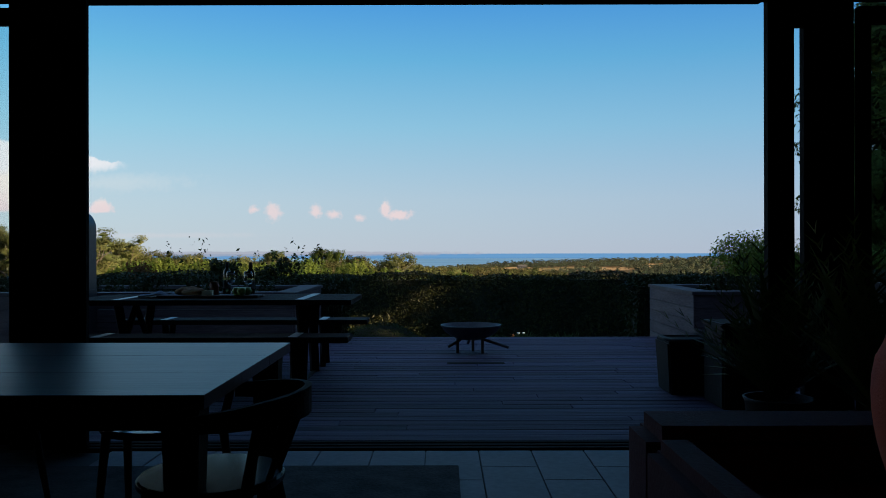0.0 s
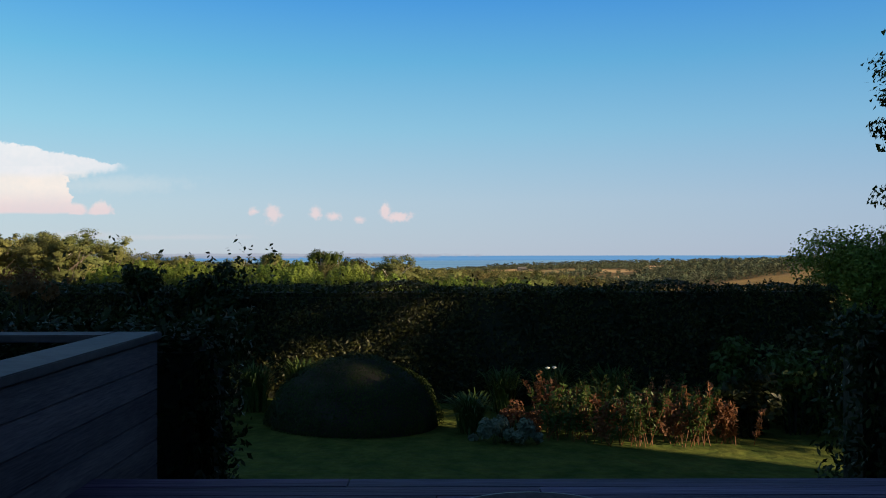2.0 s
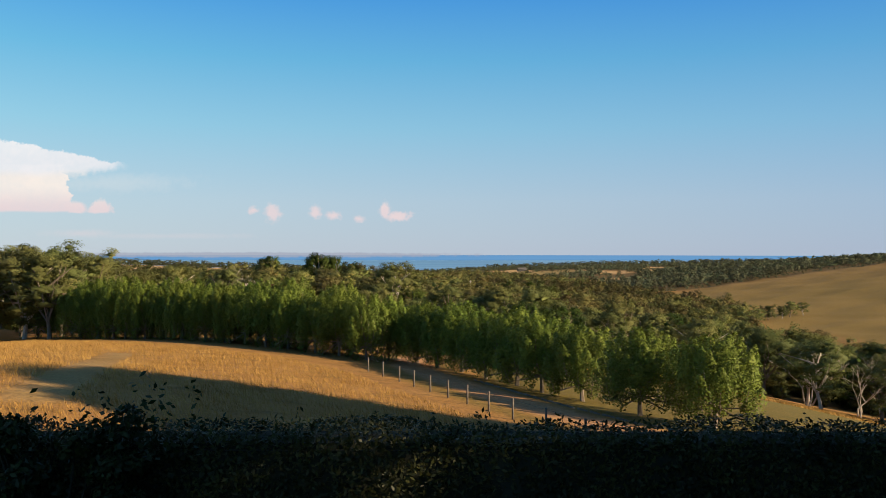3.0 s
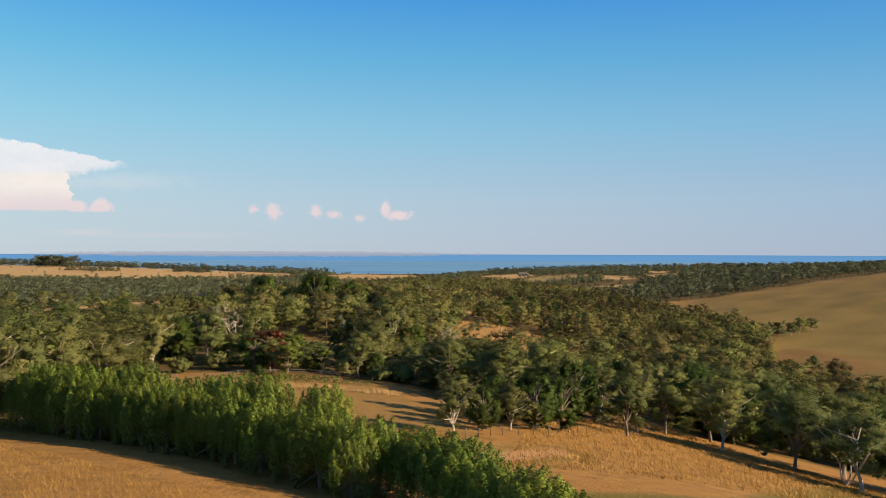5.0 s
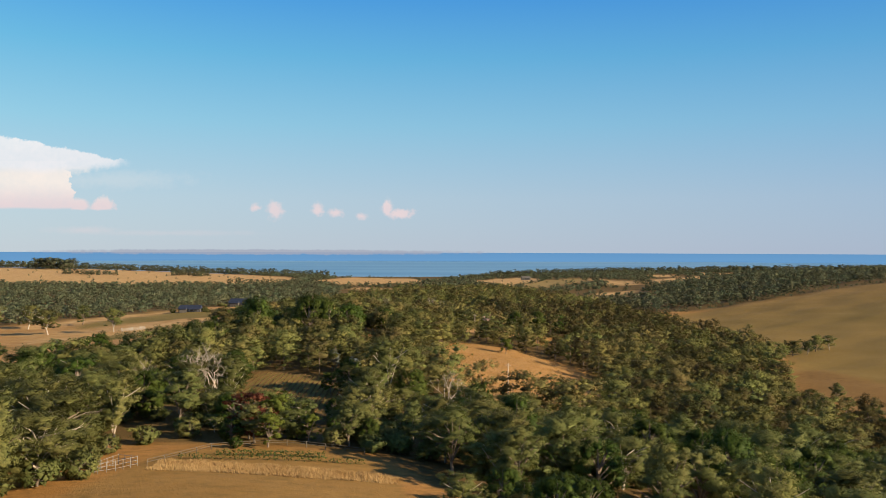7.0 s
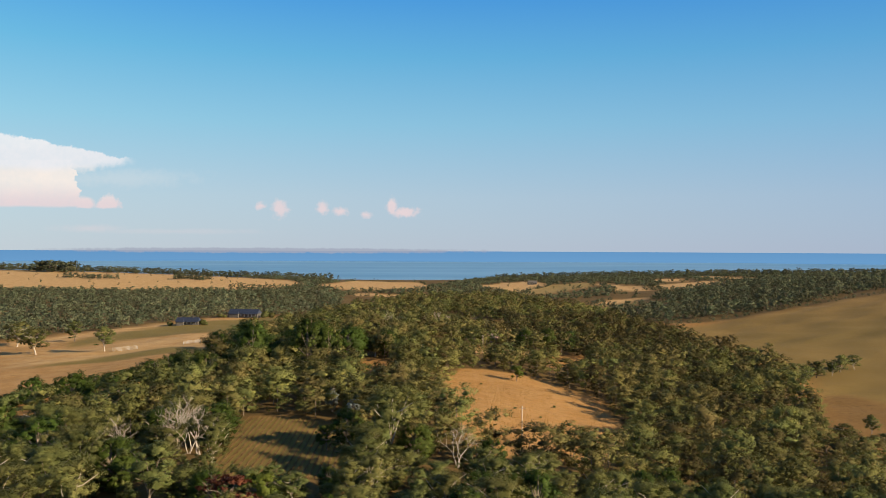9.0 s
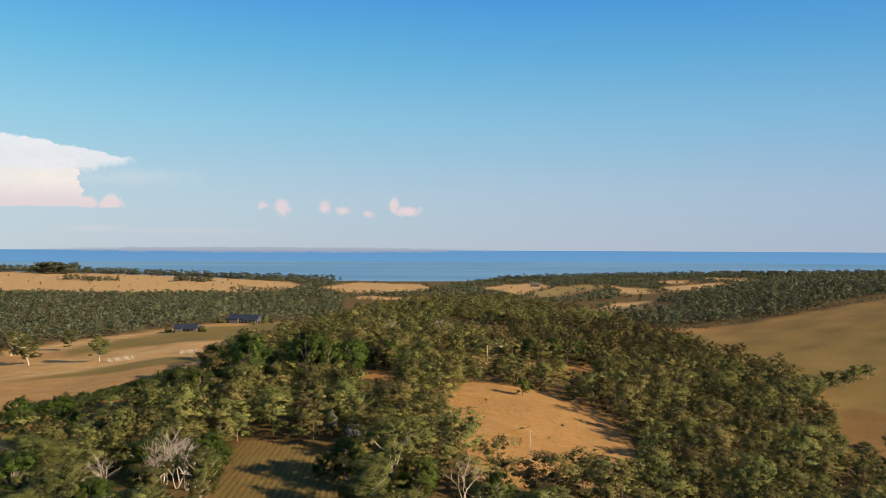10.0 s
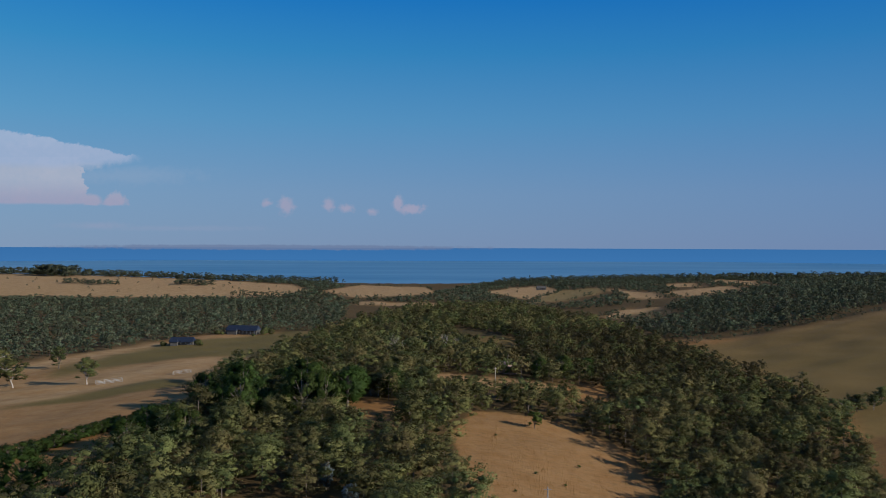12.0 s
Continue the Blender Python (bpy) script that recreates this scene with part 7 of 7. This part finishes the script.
def build_trees():
    rng = random.Random(31)
    # gums at the hay field's far corner and along its left side
    for x, y, s in ((-52, 121, 1.05), (-57, 124, 1.25), (-63, 122, 1.2), (-69, 126, 1.3), (-55, 131, 1.2), (-62, 133, 1.3), (-76, 131, 1.35), (-70, 140, 1.3), (-56, 143, 1.1), (-63, 150, 1.2), (-84, 140, 1.35),
                    (-57, 158, 1.1), (-78, 152, 1.3), (-68, 163, 1.15), (-59, 174, 1.1), (-66, 180, 1.2), (-75, 172, 1.2), (-90, 160, 1.3), (-86, 178, 1.25), (-57, 187, 1.05), (-96, 148, 1.3), (-100, 175, 1.25)):
        plant(GUMS[rng.randrange(4)], x - 1, y + 2, s * 0.95, rng.uniform(0, 360), 0.2, rng.uniform(0.95, 1.1))
    # bushes between the paddock and the right-hand slope
    for x, y, s, k in ((1.5, 130, 0.50, 1), (5.5, 136, 0.55, 0), (9.5, 140, 0.5, 1), (13.5, 144, 0.78, 0), (18, 149, 0.8, 1), (4, 143, 0.45, 0), (10, 149, 0.62, 1), (16, 156, 0.7, 0), (2, 151, 0.5, 1), (8, 158, 0.6, 0)):
        plant(DARKS[k] if s > 0.5 else GUMS[k], x, y, s if s > 0.5 else s + 0.05, rng.uniform(0, 360))
    # gums down the right-hand slope
    for x, y, s in ((34, 168, 1.05), (41, 176, 1.1), (48, 166, 1.0), (57, 158, 1.1), (66, 160, 1.15), (50, 178, 1.05), (75, 152, 1.15), (84, 148, 1.2), (62, 146, 1.0), (92, 140, 1.15), (72, 138, 1.0), (30, 158, 0.85), (82, 128, 1.0), (95, 122, 1.1), (104, 132, 1.2)):
        plant(GUMS[rng.randrange(4)], x, y, s, rng.uniform(0, 360), 0, rng.uniform(0.95, 1.1))
    # bushes down to the ground at the wood's near corner
    for x, y, s in ((-53, 164, 1.3), (-57, 160, 1.5), (-61, 166, 1.6), (-66, 158, 1.5), (-55, 171, 1.2), (-60, 178, 1.4), (-72, 164, 1.6), (-56, 181, 1.1), (-64, 172, 1.5), (-70, 176, 1.5), (-60, 153, 1.5), (-79, 165, 1.6),
                    (-53, 190, 1.1), (-47, 196, 1.2), (-40, 199, 1.0), (-20, 195, 1.2), (-14, 198, 1.3), (-8, 194, 1.2)):
        plant(BUSHES[rng.randrange(2)], x, y, s, rng.uniform(0, 360), 0.1)
    # hedge row between the left paddocks
    for i in range(26):
        f = i / 25
        plant(DARKS[i % 2], -152 + 40 * f + rng.uniform(-0.6, 0.6), 322 + 96 * f ** 0.9 + rng.uniform(-0.6, 0.6), rng.uniform(0.6, 0.75), rng.uniform(0, 360), 0.5, 0.7)
    # garden round the far farmhouses
    for x, y, s in ((-204, 792, 1.2), (-199, 788, 0.9), (-166, 795, 1.3), (-160, 800, 1.5), (-172, 786, 0.8), (-196, 812, 1.8), (-180, 814, 2.0), (-168, 812, 1.8), (-218, 702, 1.2), (-194, 708, 1.4), (-190, 702, 0.9)):
        plant(BUSHES[rng.randrange(2)], x, y, s, rng.uniform(0, 360), 0.1)
    # lone paddock trees
    for x, y, s in ((-226, 512, 1.35), (-189, 513, 1.2), (-238, 584, 1.2), (-262, 560, 1.4), (-275, 540, 1.1), (-282, 560, 1.3)):
        plant(GUMS[rng.randrange(4)], x, y, s, rng.uniform(0, 360))
    # trees dotted on the right-hand pasture
    for x, y, s in ((196, 520, 0.8), (206, 530, 0.85), (216, 533, 0.7), (226, 545, 0.9), (238, 552, 0.8), (188, 505, 0.7), (150, 380, 0.7), (160, 372, 0.6), (170, 400, 0.65), (158, 350, 0.7)):
        plant(GUMS[rng.randrange(4)], x, y, s, rng.uniform(0, 360))
    # big dark pines and pale crowns on the ridge
    for x, y, s in ((-46, 430, 1.6), (-103, 250, 1.3), (-108.6, 300, 1.32), (-103, 350, 1.05), (-45, 445, 1.4), (-30, 455, 1.25), (-88, 400, 1.1), (-110, 385, 0.9), (-135, 330, 1.0), (-26, 268, 0.9), (45, 560, 1.2), (60, 575, 1.3), (75, 590, 1.2)):
        plant(DARKS[rng.randrange(2)], x, y, s, rng.uniform(0, 360))
    for x, y, s in ((-62, 252, 1.25), (-56, 248, 1.2), (-65, 250, 1.1), (-70, 240, 1.0), (6, 266, 0.7), (62, 152, 1.1), (69, 147, 1.0), (76, 142, 1.05), (-10, 640, 1.6), (-40, 610, 1.5)):
        plant(DEAD[rng.randrange(2)], x, y, s, rng.uniform(0, 360))
    for x, y, s in ((-31, 189, 0.8), (-25, 196, 0.7), (-64, 300, 0.9), (-30, 262, 0.8), (28, 420, 0.9)):
        plant(FRESH, x, y, s, rng.uniform(0, 360))
    for x, y, s in ((22, 352, 0.2), (30, 345, 0.16), (38, 372, 0.22), (14, 330, 0.18), (44, 340, 0.2), (9, 300, 0.3), (40, 318, 0.35), (46, 322, 0.3), (33, 322, 0.22), (12, 400, 0.2)):
        plant(FRESH, x, y, s, rng.uniform(0, 360), 0.1, 0.6)
    for x in (-52, -48, -44, -40, -36, -32, -28):       # a row of pale trunks at the terrace
        plant(GUMS[1 + x % 2], x + rng.uniform(-0.5, 0.5), 458 + rng.uniform(-1, 1), rng.uniform(0.8, 0.95), rng.uniform(0, 360))
    rt = gum_tree("russet_tree", 81, 8.0, 8.5, 0.21, 4200, M_RUSSET, "gum tree with dry russet leaves", 0.12)
    rt.matrix_basis = pose(-36, 196, ground_z(-36, 196))
    sv = pine_tree("silver_tree", 82, 8.5, 4.5, 0.17, 3200, M_SILVER, "slim silvery blue conifer among the gums")
    sv.matrix_basis = pose(-27, 292, ground_z(-27, 292))
    plant(sv, -36, 312, 0.9, 60)


build_trees()


def build_hay():
    """Tall dry grass as loose leaning blades."""
    rng = np.random.default_rng(55)
    field = [(-62, 27.5), (12, 27.5), (10.5, 36), (7.6, 42.5), (4.2, 49.5), (1.2, 56), (-2.4, 64), (-5.6, 72), (-9.5, 80), (-16, 88), (-30, 98), (-52, 116), (-75, 116)]

    def blades(name, poly, n, h, w, label, skip=None, mat_=M_HAY):
        xs, ys = [p[0] for p in poly], [p[1] for p in poly]
        x, y = rng.uniform(min(xs), max(xs), n * 2), rng.uniform(min(ys), max(ys), n * 2)
        m = inside(x, y, poly)
        if skip:
            m &= ~inside(x, y, skip)
        patch = np.sin(x * 0.9 + np.sin(y * 0.7) * 2) * np.sin(y * 0.8 + x * 0.2)
        m &= rng.uniform(0, 1, len(x)) < 0.72 + 0.28 * patch
        x, y, patch = x[m][:n], y[m][:n], patch[m][:n]
        z = height(x, y)
        k = len(x)
        a, hh = rng.uniform(0, 6.28, k), h * rng.uniform(0.5, 1.15, k) * (1 + 0.25 * patch)
        side = np.stack([np.cos(a), np.sin(a), np.zeros(k)], 1) * w
        b = np.stack([x, y, z - 0.03], 1)
        lean = np.stack([rng.normal(-0.3, 0.35, k) * hh, rng.normal(0.1, 0.35, k) * hh, hh], 1)
        V = np.stack([b - side, b + side, b + lean + side * 0.35, b + lean - side * 0.35], 1).reshape(-1, 3)
        tagged(new(name, quads_mesh(name, V, mat_)), label, "grass", kind="stuff")

    blades("hay_grass", field, 170000, 0.27, 0.012, "tall dry golden grass of the hay field", MOWN)
    blades("dry_grass", [(-48, 120), (0, 118), (8, 128), (-8, 165), (-11, 186), (-33, 190), (-46, 182)], 14000, 0.16, 0.018, "dry golden grass of the lower paddock")
    blades("dry_grass", [(6, 112), (30, 118), (70, 120), (75, 140), (55, 165), (40, 200), (22, 168), (12, 140)], 24000, 0.34, 0.06, "dry golden grass down the slope")
    blades("straw_bank", [(-45, 169), (-20, 167), (-7, 168), (-7, 173), (-30, 175), (-45, 177)], 9000, 0.45, 0.05, "bank of tall pale straw along the paddock's upper edge", mat_=M_STRAW)
    blades("dry_grass", CLEAR[1], 16000, 0.35, 0.06, "dry golden grass of the hillside clearing")


build_hay()


def build_vines():
    """Low vines along the lower paddock, and cut rows of dry stalks across the small clearing."""
    rng = np.random.default_rng(66)
    P = []
    for x0, x1, y0, y1 in ((-43, -13, 178.0, 179.5), (-38, -20, 181.5, 182.5)):     # a green row along the lower paddock's fence
        f = rng.uniform(0, 1, 700)
        x, y = x0 + (x1 - x0) * f, y0 + (y1 - y0) * f + 0.3 * rng.normal(size=700)
        P.append(np.stack([x, y, height(x, y) + rng.uniform(0.1, 1.0, 700)], 1))
    P = np.concatenate(P)
    tagged(new("vines", quads_mesh("vines", leaves(rng, P, np.tile((0, 0, 0.6), (len(P), 1)), 0.17, 1.8, 0.9), M_STRAP)), "low green vines in a row along the paddock fence", "vines", kind="stuff")


    R = []
    for i in range(32):
        n = 2400
        f = rng.uniform(0, 1, n)
        x, y = -60 + i * 1.4 - 4 * f + 0.14 * rng.normal(size=n), 225 + 76 * f
        m = inside(x, y, CLEAR[0])
        x, y = x[m], y[m]
        R.append(np.stack([x, y, height(x, y) + rng.uniform(0.02, 0.22, len(x))], 1))
    R = np.concatenate(R)
    tagged(new("stubble_rows", quads_mesh("stubble_rows", leaves(rng, R, np.tile((0, 0, 0.8), (len(R), 1)), 0.10, 1.6, 0.7), M_STUBBLE)), "brown cut rows across the small green clearing", "crop rows", kind="stuff")


build_vines()
